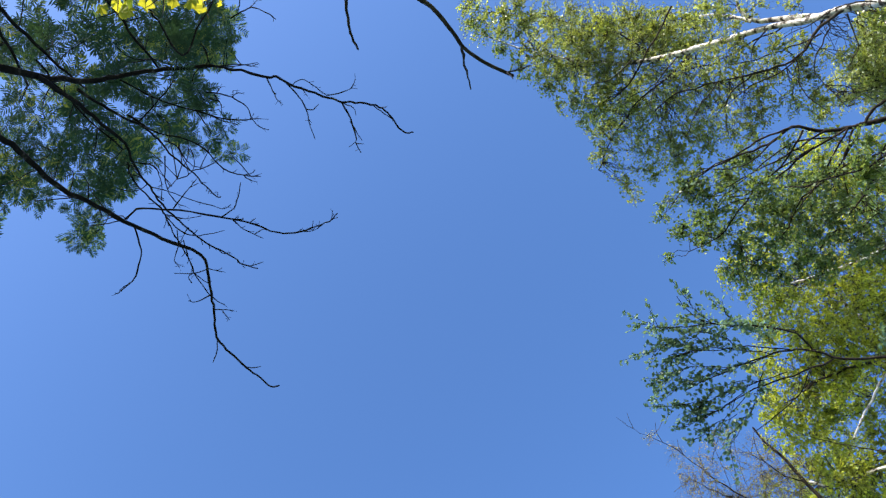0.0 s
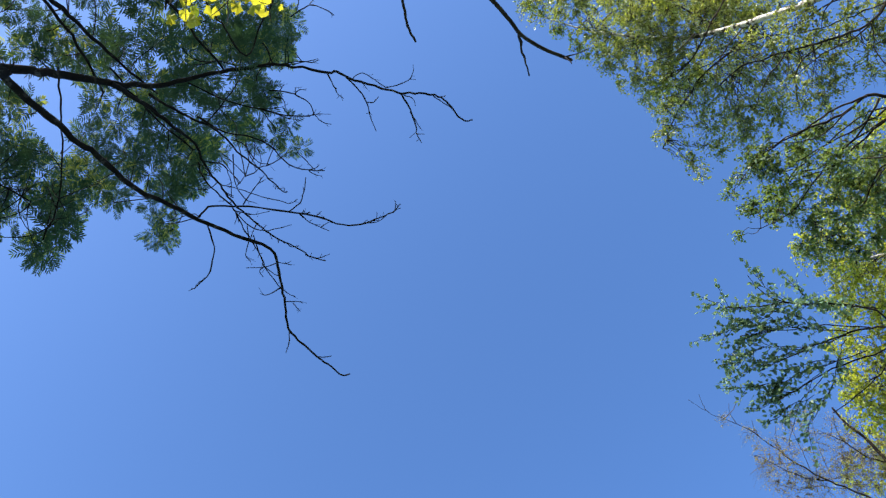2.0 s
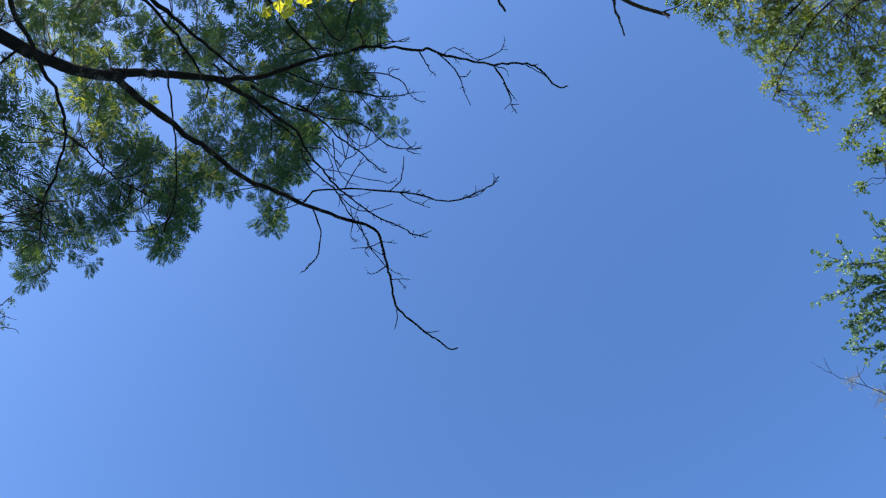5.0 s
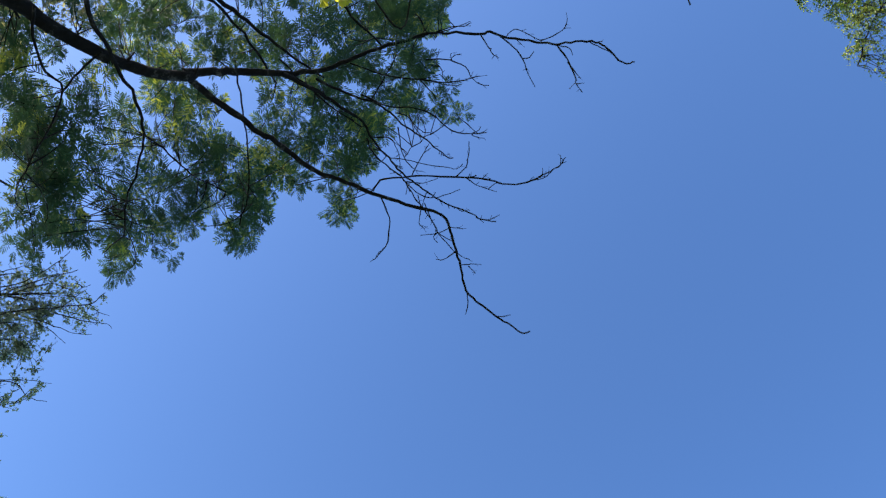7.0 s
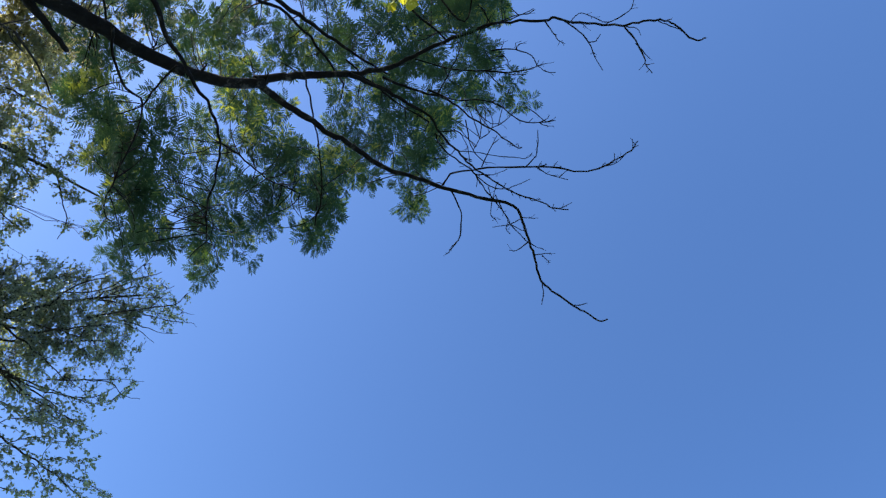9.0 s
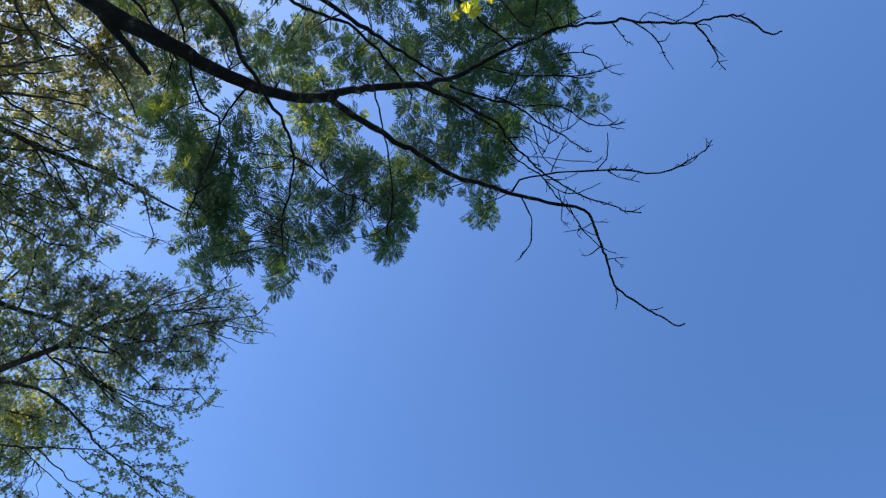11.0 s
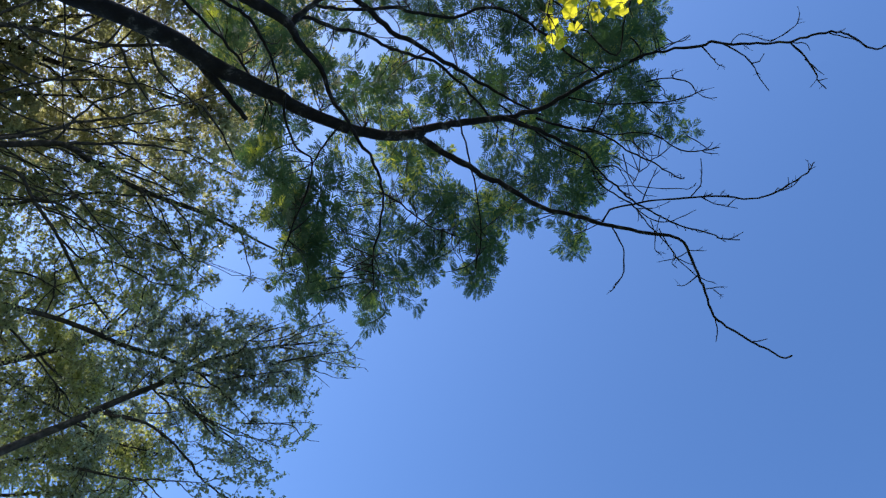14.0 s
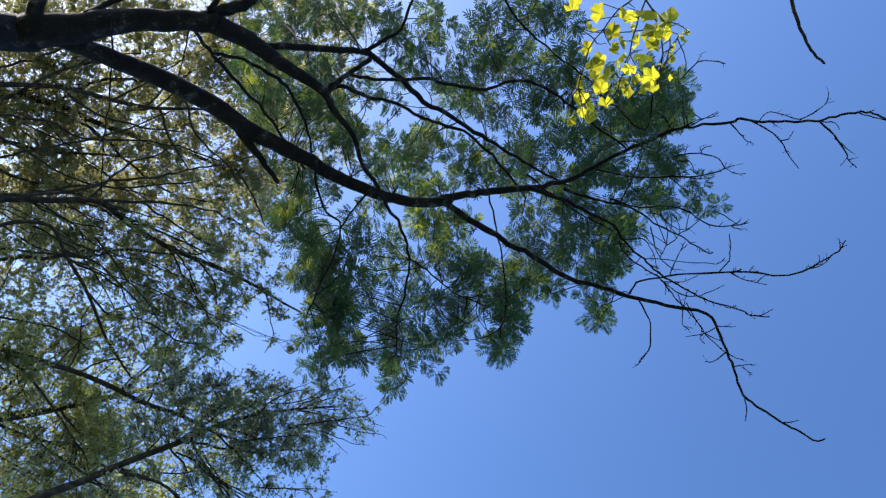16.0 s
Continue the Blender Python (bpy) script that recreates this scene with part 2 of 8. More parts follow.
BLADES = {
    "ovate": (np.array([(0, 0, 0), (-0.36, 0.36, 0.07), (0, 1, -0.03), (0.36, 0.36, 0.07), (0, 0.42, -0.03)]),
              [(0, 4, 1), (1, 4, 2), (2, 4, 3), (3, 4, 0)]),
    "narrow": (np.array([(0, 0, 0), (-0.17, 0.45, 0.05), (0, 1, -0.06), (0.17, 0.45, 0.05), (0, 0.5, -0.02)]),
               [(0, 4, 1), (1, 4, 2), (2, 4, 3), (3, 4, 0)]),
    "folded": (np.array([(0, 0, 0), (-0.38, 0.4, 0.09), (0, 1, 0), (0.38, 0.4, 0.09)]), [(0, 2, 1), (0, 3, 2)]),
}


def frames(axis, normal):
    """Turn matrices whose columns are side, axis and normal."""
    axis = axis / (np.linalg.norm(axis, axis=1)[:, None] + 1e-9)
    side = np.cross(axis, normal)
    side /= np.linalg.norm(side, axis=1)[:, None] + 1e-9
    return np.stack([side, axis, np.cross(side, axis)], 2)


def ball(n):
    v = rng.normal(0, 1, (n, 3))
    return v / np.linalg.norm(v, axis=1)[:, None] * rng.uniform(0, 1, (n, 1)) ** 0.36


def arc(s, m, e, u):
    return s * (1 - u) ** 2 + 2 * m * u * (1 - u) + e * u * u


def spray(owner, places, density):
    """Leafy sprays: from the nearest wood a few branchlets run to each place (x, y, z, reach) and break into drooping leaf-bearing twigs."""
    st = STYLE[owner.name]
    bones = np.array(SKELETON[owner.name])
    size, droop, per = st["leaf"], st.get("droop", 0.5), st.get("per_twig", 7)
    thin = st.get("twig_size", 1.0)
    PLACES[owner.name] += places
    for x, y, z, reach in places:
        c = np.array((x, y, z))
        near = np.linalg.norm(bones - c, axis=1) + 0.25 * np.maximum(0, bones[:, 2] - z)
        roots = bones[np.argsort(near)[:10]]
        feeders = []
        for goal in c + ball(6 if reach > 0.2 else 2) * reach:
            root = roots[int(rng.integers(0, 10 if reach > 0.2 else 2))]
            gap = np.linalg.norm(goal - root)
            bend = (root + goal) / 2 + (0, 0, 0.06 * gap) + rng.normal(0, 0.08, 3) * gap
            line = arc(root, bend, goal, np.linspace(0, 1, 7)[:, None])
            line[1:-1] += rng.normal(0, 0.035, (5, 3)) * gap
            feeders.append(line[2:])
            TWIGS[owner.name].append((line, np.linspace(0.0036, 0.0014, 7) * thin))
        feeders = np.concatenate(feeders)
        n = max(3, int(st["fill"] * density * rng.choice((0.55, 0.8, 1.05, 1.4)) * (reach / size) ** 2 / per))
        out = c - roots.mean(axis=0)
        out /= np.linalg.norm(out) + 1e-6
        ends = c + ball(n) * reach * 1.15 + out * reach * st.get("lean", 0.25) * rng.uniform(-0.3, 1.0, (n, 1)) ** 3
        starts = feeders[np.argmin(np.linalg.norm(ends[:, None] - feeders[None], axis=2), axis=1)] + rng.normal(0, 0.004, (n, 3))
        for s, e in zip(starts, ends):
            long = np.linalg.norm(e - s)
            m = (s + e) / 2 + (0, 0, 0.12 * long) + rng.normal(0, 0.08, 3) * long
            e = e - (0, 0, droop * 0.3 * long)
            TWIGS[owner.name].append((arc(s, m, e, np.linspace(0, 1, 3)[:, None]), np.linspace(0.0014, 0.0008, 3) * thin))
            k = rng.poisson(per * st.get("leafy", 1.0))
            if not k:
                continue
            pos = arc(s, m, e, rng.uniform(0.1, 1.0, k)[:, None])
            axis = (e - s) / (long + 1e-9) * 0.5 + rng.normal(0, 0.55, (k, 3)) + (0, 0, -droop)
            LEAVES[owner.name].append((pos + rng.normal(0, 0.3, (k, 3)) * size, axis, rng.normal(0, 0.8, (k, 3)) + (0, 0, 0.7),
                                       size * rng.uniform(0.55, 1.2, k)))


def bough(owner, points, r0, r1, bare=0.0, gap=0.055, reach=0.24, leaf=0.046):
    """A slender limb with short forward-pointing shoots, leaved one by one; its first part is bare of shoots."""
    line, rad = smooth_line(points, np.linspace(r0, r1, len(points)), 3)
    line = np.asarray(line, float)
    line[1:-1] += rng.normal(0, 0.006, (len(line) - 2, 3))
    limb(owner, "limb", [tuple(q) for q in line], [float(r) for r in rad])
    run = np.concatenate(([0], np.cumsum(np.linalg.norm(np.diff(line, axis=0), axis=1))))
    for at in np.append(np.arange(bare * run[-1], run[-1], gap), run[-1]):
        if at > run[-1] - 1e-6 and bare > 0.95:
            break
        at = min(run[-1], at + rng.uniform(0, gap))
        s = np.array([np.interp(at, run, line[:, i]) for i in range(3)])
        k = min(len(line) - 2, int(np.searchsorted(run, at)))
        ahead = line[k + 1] - line[k]
        ahead /= np.linalg.norm(ahead)
        side = ball(1)[0]
        side /= np.linalg.norm(side)
        e = s + (ahead * rng.uniform(0.5, 1.1) + side * 0.75) * reach * rng.uniform(0.35, 1.0)
        m = (s + e) / 2 + ahead * 0.12 * reach
        TWIGS[owner.name].append((arc(s, m, e, np.linspace(0, 1, 5)[:, None]), np.linspace(0.0026, 0.0012, 5)))
        n = int(np.linalg.norm(e - s) / (0.45 * leaf)) + 2
        u = np.linspace(0.2, 1.0, n)[:, None]
        axis = ahead * 0.6 + rng.normal(0, 0.6, (n, 3)) + (0, 0, -0.2)
        LEAVES[owner.name].append((arc(s, m, e, u) + rng.normal(0, 0.008, (n, 3)), axis, rng.normal(0, 0.8, (n, 3)) + (0, 0, 0.7),
                                   leaf * rng.uniform(0.6, 1.15, n)))


def wands(owner, count, thick=0.0095):
    """Long thin branches that rise from the stem through the crown, each with two or three side branchlets."""
    stem = STEM[owner.name]
    spots = np.array(PLACES[owner.name])[:, :3]
    for goal in spots[rng.choice(len(spots), count, replace=False)]:
        flat = np.linalg.norm(stem[:, :2] - goal[:2], axis=1)
        root = stem[np.argmin(np.abs(stem[:, 2] - (goal[2] - 0.75 * flat)))]
        gap = np.linalg.norm(goal - root)
        if gap < 0.8:
            continue
        r = thick * rng.uniform(0.6, 1.25)
        bend = (root + goal) / 2 + rng.normal(0, 0.06, 3) * gap + (0, 0, 0.04 * gap)
        line = arc(root, bend, goal, np.linspace(0, 1, 6)[:, None])
        line[1:-1] += rng.normal(0, 0.02, (4, 3)) * gap
        limb(owner, "limb", line, np.linspace(r, 0.28 * r, 6))
        for u in rng.uniform(0.35, 0.85, int(rng.integers(2, 4))):
            start = arc(root, bend, goal, u)
            end = start + (goal - root) * 0.17 + rng.normal(0, 0.07, 3) * gap
            TWIGS[owner.name].append((arc(start, (start + end) / 2 + rng.normal(0, 0.03, 3) * gap, end, np.linspace(0, 1, 6)[:, None]),
                                      np.linspace(0.4 * r, 0.12 * r, 6)))


def finish(owner):
    """Builds the crown and the fine twigs that the sprays of a tree have gathered."""
    st = STYLE[owner.name]
    pos, axis, normal, size = (np.concatenate([q[i] for q in LEAVES[owner.name]]) for i in range(4))
    shape, faces = BLADES[st["blade"]]
    turn = frames(axis, normal)
    v = np.einsum("nij,kj->nki", turn, shape) * size[:, None, None] + pos[:, None, :]
    f = (np.array(faces)[None] + (np.arange(len(pos)) * len(shape))[:, None, None]).reshape(-1, 3)
    bulk("crown", v.reshape(-1, 3), f, st["leaf_mat"], owner, "stuff")
    vs, fs, base = [], [], 0
    for line, rad in TWIGS[owner.name]:
        tv, tf = tube(line, rad, 3, 0.0, False)
        vs.append(tv)
        fs.append(np.array(tf) + base)
        base += len(tv)
    bulk("brushwood", np.concatenate(vs), np.concatenate(fs), st["twig"], owner, "stuff")


def bulk(name, verts, faces, mat, owner, kind):
    """A mesh of very many small pieces, written straight into its arrays."""
    me = bpy.data.meshes.new(name)
    n, k = faces.shape
    me.vertices.add(len(verts))
    me.vertices.foreach_set("co", np.asarray(verts, np.float32).ravel())
    me.loops.add(n * k)
    me.loops.foreach_set("vertex_index", faces.ravel().astype(np.int32))
    me.polygons.add(n)
    me.polygons.foreach_set("loop_start", np.arange(0, n * k, k, dtype=np.int32))
    me.update(calc_edges=True)
    me.materials.append(mat)
    ob = new(name, me)
    ob.parent = owner
    ob.matrix_parent_inverse = Matrix.Translation(-owner.location)
    return tagged(ob, kind=kind)


# ---- rowan: pinnate leaves in rosettes ----
def pinnate(seed):
    """One compound leaf of unit length along y: a thin arched stalk with toothless lance-shaped leaflets in pairs and one at the tip."""
    r = np.random.default_rng(seed)
    arch = r.uniform(0.08, 0.22)
    pairs = int(r.integers(5, 7))
    verts, faces = [], []

    def stalk(u):
        return np.array((0.03 * math.sin(3 * u + seed), u * 0.8, -arch * u * u))
    for i in range(4):
        for dx, dz in ((-0.006, 0), (0.006, 0), (0, 0.01)):
            verts.append(stalk(i / 3) + (dx, 0, dz))
    for i in range(3):
        for k in range(3):
            faces.append((i * 3 + k, i * 3 + (k + 1) % 3, i * 3 + 3 + (k + 1) % 3, i * 3 + 3 + k))

    def leaflet(root, direction, long, tilt):
        d = np.array(direction) / np.linalg.norm(direction)
        s = np.cross(d, (0, 0, 1))
        s /= np.linalg.norm(s)
        n = np.cross(s, d)
        s = s * math.cos(tilt) + n * math.sin(tilt)
        n = np.cross(s, d)
        b = len(verts)
        w = long * 0.109
        for y, x, z in ((0, 0, 0), (0.25, -0.8, 0.25), (0.6, -1, 0.3), (1, 0, -0.5), (0.6, 1, 0.3), (0.25, 0.8, 0.25)):
            verts.append(np.array(root) + d * long * y + s * w * x + n * w * z)
        for q in ((0, 5, 1), (1, 5, 4), (1, 4, 2), (2, 4, 3)):
            faces.append(tuple(b + k for k in q))
    for i in range(pairs):
        u = 0.28 + 0.68 * i / (pairs - 1)
        long = 0.4 * (1 - 0.5 * abs(u - 0.6)) * r.uniform(0.88, 1.1)
        for sgn in (-1, 1):
            leaflet(stalk(u), (sgn, 0.55 + 0.45 * u, r.uniform(-0.25, 0.05)), long, r.uniform(-0.35, 0.35))
    leaflet(stalk(1), (0.05, 1, -0.3), 0.28, 0)
    return np.array(verts), faces


ROWAN_MESH = []
for seed in range(6):
    pv, pf = pinnate(seed)
    me = bpy.data.meshes.new("leaf")
    me.from_pydata([tuple(v) for v in pv], [], pf)
    me.materials.append(rowan_leaf)
    ROWAN_MESH.append((me, pv, pf))
SHOOTS = []


def leaf_shoots(owner, places):
    """One or two rosettes of compound leaves round each place (x, y, z, reach), on short shoots from the nearest wood."""
    bones = np.array(SKELETON[owner.name])
    for x, y, z, reach in places:
        tuft = np.array((x, y, z))
        root = bones[np.argsort(np.linalg.norm(bones - tuft, axis=1))[int(rng.integers(0, 9))]]
        gap = np.linalg.norm(tuft - root)
        u = np.linspace(0, 1, 6)[:, None]
        bend = (root + tuft) / 2 + (0, 0, 0.1 * gap) + rng.normal(0, 0.17, 3) * gap
        line = arc(root, bend, tuft, u)
        TWIGS[owner.name].append((line, np.linspace(0.003, 0.0017, 6)))
        turn = rng.uniform(0, math.tau)
        for k in range(1 + int(rng.random() < 0.75)):
            way = turn + k * 2.3
            c = tuft + (0.075 * math.cos(way), 0.075 * math.sin(way), rng.normal(0.01, 0.045)) if k else tuft
            if k:
                TWIGS[owner.name].append((arc(line[4], (line[5] + c) / 2 + (0, 0, 0.01), c, u[::2] / u[4]), np.linspace(0.0019, 0.0014, 3)))
            for i in range(int(rng.integers(7, 10))):
                a = turn + k + i * 2.4 + rng.normal(0, 0.15)
                axis = np.array((math.cos(a), math.sin(a), rng.uniform(-0.3, 0.2)))
                normal = np.array((0, 0, 1)) + rng.normal(0, 0.22, 3)
                long = min(0.125, max(0.07, reach * rng.uniform(0.8, 1.15)))
                SHOOTS.append((c + rng.normal(0, 0.01, 3), axis, normal, long, int(rng.integers(0, 6))))


def finish_rowan(owner):
    """The 300 lowest leaves are pieces of their own; the higher ones are joined."""
    SHOOTS.sort(key=lambda s: s[0][2])
    vs, fs, base = [], [], 0
    for i, (c, axis, normal, long, kind) in enumerate(SHOOTS):
        turn = frames(axis[None], normal[None])[0]
        me, pv, pf = ROWAN_MESH[kind]
        if i < 300:
            ob = new("leaf", me)
            ob.parent = owner
            ob.matrix_parent_inverse = Matrix.Translation(-owner.location)
            ob.matrix_basis = Matrix.Translation(c) @ Matrix(turn.tolist()).to_4x4() @ Matrix.Diagonal((long, long, long, 1))
        else:
            vs.append((pv * long) @ turn.T + c)
            for q in pf:
                fs.append((q[0] + base, q[1] + base, q[2] + base))
                if len(q) == 4:
                    fs.append((q[0] + base, q[2] + base, q[3] + base))
            base += len(pv)
    bulk("crown", np.concatenate(vs), np.array(fs), rowan_leaf_far, owner, "stuff")
    vs, fs, base = [], [], 0
    for line, rad in TWIGS[owner.name]:
        tv, tf = tube(line, rad, 4, 0.1, False)
        vs.append(tv)
        fs.append(np.array(tf) + base)
        base += len(tv)
    bulk("brushwood", np.concatenate(vs), np.concatenate(fs), STYLE[owner.name]["twig"], owner, "stuff")


# ---- maple: lobed leaves ----
def lobed(seed):
    """One young five-lobed leaf of unit width, cupped, with its stalk."""
    r = np.random.default_rng(seed + 40)
    verts, faces = [(0, 0.45, -0.06)], []
    outline = []
    for a, rad in ((-125, 0.44), (-98, 0.42), (-72, 0.52), (-54, 0.55), (-36, 0.47), (-20, 0.52), (0, 0.57), (20, 0.52), (36, 0.47),
                   (54, 0.55), (72, 0.52), (98, 0.42), (125, 0.44), (160, 0.3), (180, 0.16), (200, 0.3)):
        rad *= r.uniform(0.85, 1.15)
        outline.append((rad * math.sin(radians(a)), 0.45 + rad * math.cos(radians(a)), 0.7 * rad * rad + r.uniform(-0.17, 0.17)))
    verts += outline
    for i in range(len(outline)):
        faces.append((0, 1 + i, 1 + (i + 1) % len(outline)))
    b = len(verts)
    verts += [(-0.012, 0.25, 0), (0.012, 0.25, 0), (0.0, -0.7, 0.12), (0, 0.25, 0.02)]
    faces += [(b, b + 1, b + 2), (b + 1, b + 3, b + 2), (b + 3, b, b + 2)]
    me = bpy.data.meshes.new("leaf")
    me.from_pydata(verts, [], faces)
    me.materials.append(maple_leaf)
    return me


MAPLE_MESH = [lobed(s) for s in range(8)]


def maple_leaves(owner, places):
    """Drooping lobed leaves, each at (x, y, z, width), on thin stalks from the nearest twig."""
    bones = np.array(SKELETON[owner.name])
    for x, y, z, width in places:
        c = np.array((x, y, z))
        root = bones[np.argmin(np.linalg.norm(bones - c, axis=1))]
        away = c - root + rng.normal(0, 0.03, 3)
        axis = away / (np.linalg.norm(away) + 1e-6) * 0.7 + rng.normal(0, 0.4, 3) + (0, 0, -0.35)
        turn = frames(axis[None], (rng.normal(0, 0.45, 3) + (0, 0, 1))[None])[0]
        width *= rng.uniform(0.5, 0.92)
        ob = new("leaf", MAPLE_MESH[int(rng.integers(0, 8))])
        ob.parent = owner
        ob.matrix_parent_inverse = Matrix.Translation(-owner.location)
        ob.matrix_basis = Matrix.Translation(c - turn[:, 1] * width * 0.45) @ Matrix(turn.tolist()).to_4x4() @ Matrix.Diagonal((width, width, width, 1))
        u = np.linspace(0, 1, 5)[:, None]
        end = c - turn[:, 1] * width * 1.1
        bend = (root + end) / 2 + rng.normal(0, 0.16, 3) * np.linalg.norm(end - root) + (0, 0, 0.02)
        TWIGS[owner.name].append((arc(root, bend, end, u), np.linspace(0.0018, 0.0009, 5)))


def finish_maple(owner):
    vs, fs, base = [], [], 0
    for line, rad in TWIGS[owner.name]:
        tv, tf = tube(line, rad, 4, 0.1, False)
        vs.append(tv)
        fs.append(np.array(tf) + base)
        base += len(tv)
    bulk("brushwood", np.concatenate(vs), np.concatenate(fs), STYLE[owner.name]["twig"], owner, "stuff")


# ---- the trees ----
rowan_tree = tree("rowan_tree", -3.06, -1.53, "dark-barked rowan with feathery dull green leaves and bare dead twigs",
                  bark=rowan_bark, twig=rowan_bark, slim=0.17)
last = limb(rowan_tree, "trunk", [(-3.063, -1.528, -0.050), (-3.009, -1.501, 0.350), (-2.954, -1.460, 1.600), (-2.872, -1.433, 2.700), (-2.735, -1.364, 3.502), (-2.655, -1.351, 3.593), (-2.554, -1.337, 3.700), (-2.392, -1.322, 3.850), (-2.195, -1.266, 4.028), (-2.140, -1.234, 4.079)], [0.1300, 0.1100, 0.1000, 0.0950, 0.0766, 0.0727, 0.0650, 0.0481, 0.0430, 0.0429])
last = limb(rowan_tree, "limb", [(-2.140, -1.234, 4.079), (-2.071, -1.133, 4.213), (-2.034, -1.037, 4.301), (-1.991, -0.961, 4.377), (-1.953, -0.884, 4.443), (-1.956, -0.806, 4.476), (-1.934, -0.677, 4.543), (-1.953, -0.544, 4.575), (-1.936, -0.462, 4.601)], [0.0452, 0.0381, 0.0312, 0.0254, 0.0202, 0.0166, 0.0127, 0.0112, 0.0104])
last = limb(rowan_tree, "limb", [(-1.933, -0.460, 4.602), (-1.947, -0.369, 4.664), (-1.962, -0.208, 4.766), (-2.001, -0.056, 4.828), (-2.088, 0.093, 4.851), (-2.195, 0.243, 4.855), (-2.268, 0.404, 4.870)], [0.0103, 0.0094, 0.0080, 0.0068, 0.0060, 0.0051, 0.0043])
last = limb(rowan_tree, "limb", [(-2.197, -1.265, 4.013), (-2.127, -1.293, 4.122), (-2.055, -1.327, 4.219), (-1.935, -1.412, 4.347), (-1.817, -1.465, 4.471)], [0.0294, 0.0277, 0.0262, 0.0206, 0.0143])
last = limb(rowan_tree, "limb", [(-2.624, -1.328, 3.641), (-2.587, -1.274, 3.755), (-2.529, -1.190, 3.911), (-2.471, -1.102, 4.050), (-2.396, -0.964, 4.221), (-2.351, -0.842, 4.332), (-2.245, -0.681, 4.514), (-2.153, -0.533, 4.650), (-2.023, -0.392, 4.799), (-1.906, -0.318, 4.905), (-1.783, -0.281, 5.001)], [0.0346, 0.0375, 0.0406, 0.0424, 0.0427, 0.0405, 0.0354, 0.0308, 0.0272, 0.0259, 0.0248])
twig(rowan_tree, last, [(-2.132, -0.511, 4.674), (-2.108, -0.529, 4.681), (-2.083, -0.548, 4.689)], 0.0100, 0.0030)
twig(rowan_tree, last, [(-2.005, -0.380, 4.816), (-1.977, -0.401, 4.824), (-1.949, -0.422, 4.833)], 0.0100, 0.0030)
twig(rowan_tree, last, [(-1.783, -0.281, 5.001), (-1.763, -0.303, 5.004), (-1.743, -0.324, 5.007)], 0.0100, 0.0030)
twig(rowan_tree, last, [(-2.384, -0.932, 4.250), (-2.370, -0.945, 4.251), (-2.356, -0.959, 4.252)], 0.0100, 0.0030)
last = limb(rowan_tree, "limb", [(-1.815, -0.304, 4.982), (-1.755, -0.187, 5.063), (-1.675, -0.073, 5.148), (-1.607, 0.028, 5.214), (-1.531, 0.119, 5.277), (-1.444, 0.244, 5.344), (-1.319, 0.349, 5.421), (-1.172, 0.452, 5.500), (-1.015, 0.549, 5.565), (-0.842, 0.646, 5.624), (-0.812, 0.745, 5.630), (-0.804, 0.843, 5.628), (-0.791, 0.942, 5.625), (-0.785, 1.040, 5.618), (-0.775, 1.100, 5.614), (-0.717, 1.175, 5.619), (-0.635, 1.262, 5.626), (-0.565, 1.326, 5.632), (-0.509, 1.377, 5.635), (-0.468, 1.376, 5.647)], [0.0186, 0.0175, 0.0163, 0.0154, 0.0144, 0.0133, 0.0120, 0.0118, 0.0103, 0.0087, 0.0078, 0.0073, 0.0070, 0.0067, 0.0065, 0.0062, 0.0056, 0.0052, 0.0048, 0.0046])
twig(rowan_tree, last, [(-0.775, 1.100, 5.614), (-0.770, 1.152, 5.543), (-0.781, 1.187, 5.485)], 0.0039, 0.0021)
twig(rowan_tree, last, [(-0.807, 0.862, 5.626), (-0.869, 0.885, 5.568), (-0.901, 0.871, 5.545)], 0.0037, 0.0020)
twig(rowan_tree, last, [(-0.807, 0.862, 5.626), (-0.778, 0.908, 5.679), (-0.749, 0.936, 5.721)], 0.0037, 0.0021)
twig(rowan_tree, last, [(-0.785, 0.940, 5.627), (-0.733, 0.949, 5.660), (-0.704, 0.957, 5.676)], 0.0037, 0.0021)
twig(rowan_tree, last, [(-0.749, 0.957, 5.648), (-0.698, 0.981, 5.552)], 0.0033, 0.0018)
twig(rowan_tree, last, [(-0.635, 1.262, 5.626), (-0.598, 1.267, 5.629), (-0.559, 1.263, 5.634)], 0.0036, 0.0020)
twig(rowan_tree, last, [(-1.135, 0.485, 5.516), (-1.108, 0.598, 5.511), (-1.122, 0.672, 5.497), (-1.148, 0.744, 5.478), (-1.203, 0.794, 5.453), (-1.229, 0.808, 5.443)], 0.0050, 0.0027)
twig(rowan_tree, last, [(-1.149, 0.750, 5.477), (-1.173, 0.766, 5.412), (-1.177, 0.783, 5.380)], 0.0029, 0.0016)
twig(rowan_tree, last, [(-0.811, 0.719, 5.630), (-0.756, 0.755, 5.715)], 0.0036, 0.0020)
twig(rowan_tree, last, [(-0.811, 0.719, 5.630), (-0.832, 0.728, 5.610), (-0.888, 0.732, 5.561), (-0.954, 0.720, 5.505)], 0.0036, 0.0019)
twig(rowan_tree, last, [(-1.170, 0.440, 5.502), (-1.118, 0.395, 5.521), (-1.043, 0.394, 5.541), (-0.924, 0.404, 5.568), (-0.747, 0.442, 5.598), (-0.599, 0.476, 5.617), (-0.484, 0.523, 5.625), (-0.380, 0.543, 5.632), (-0.301, 0.526, 5.640), (-0.222, 0.499, 5.648), (-0.158, 0.470, 5.653), (-0.133, 0.441, 5.657)], 0.0067, 0.0037)
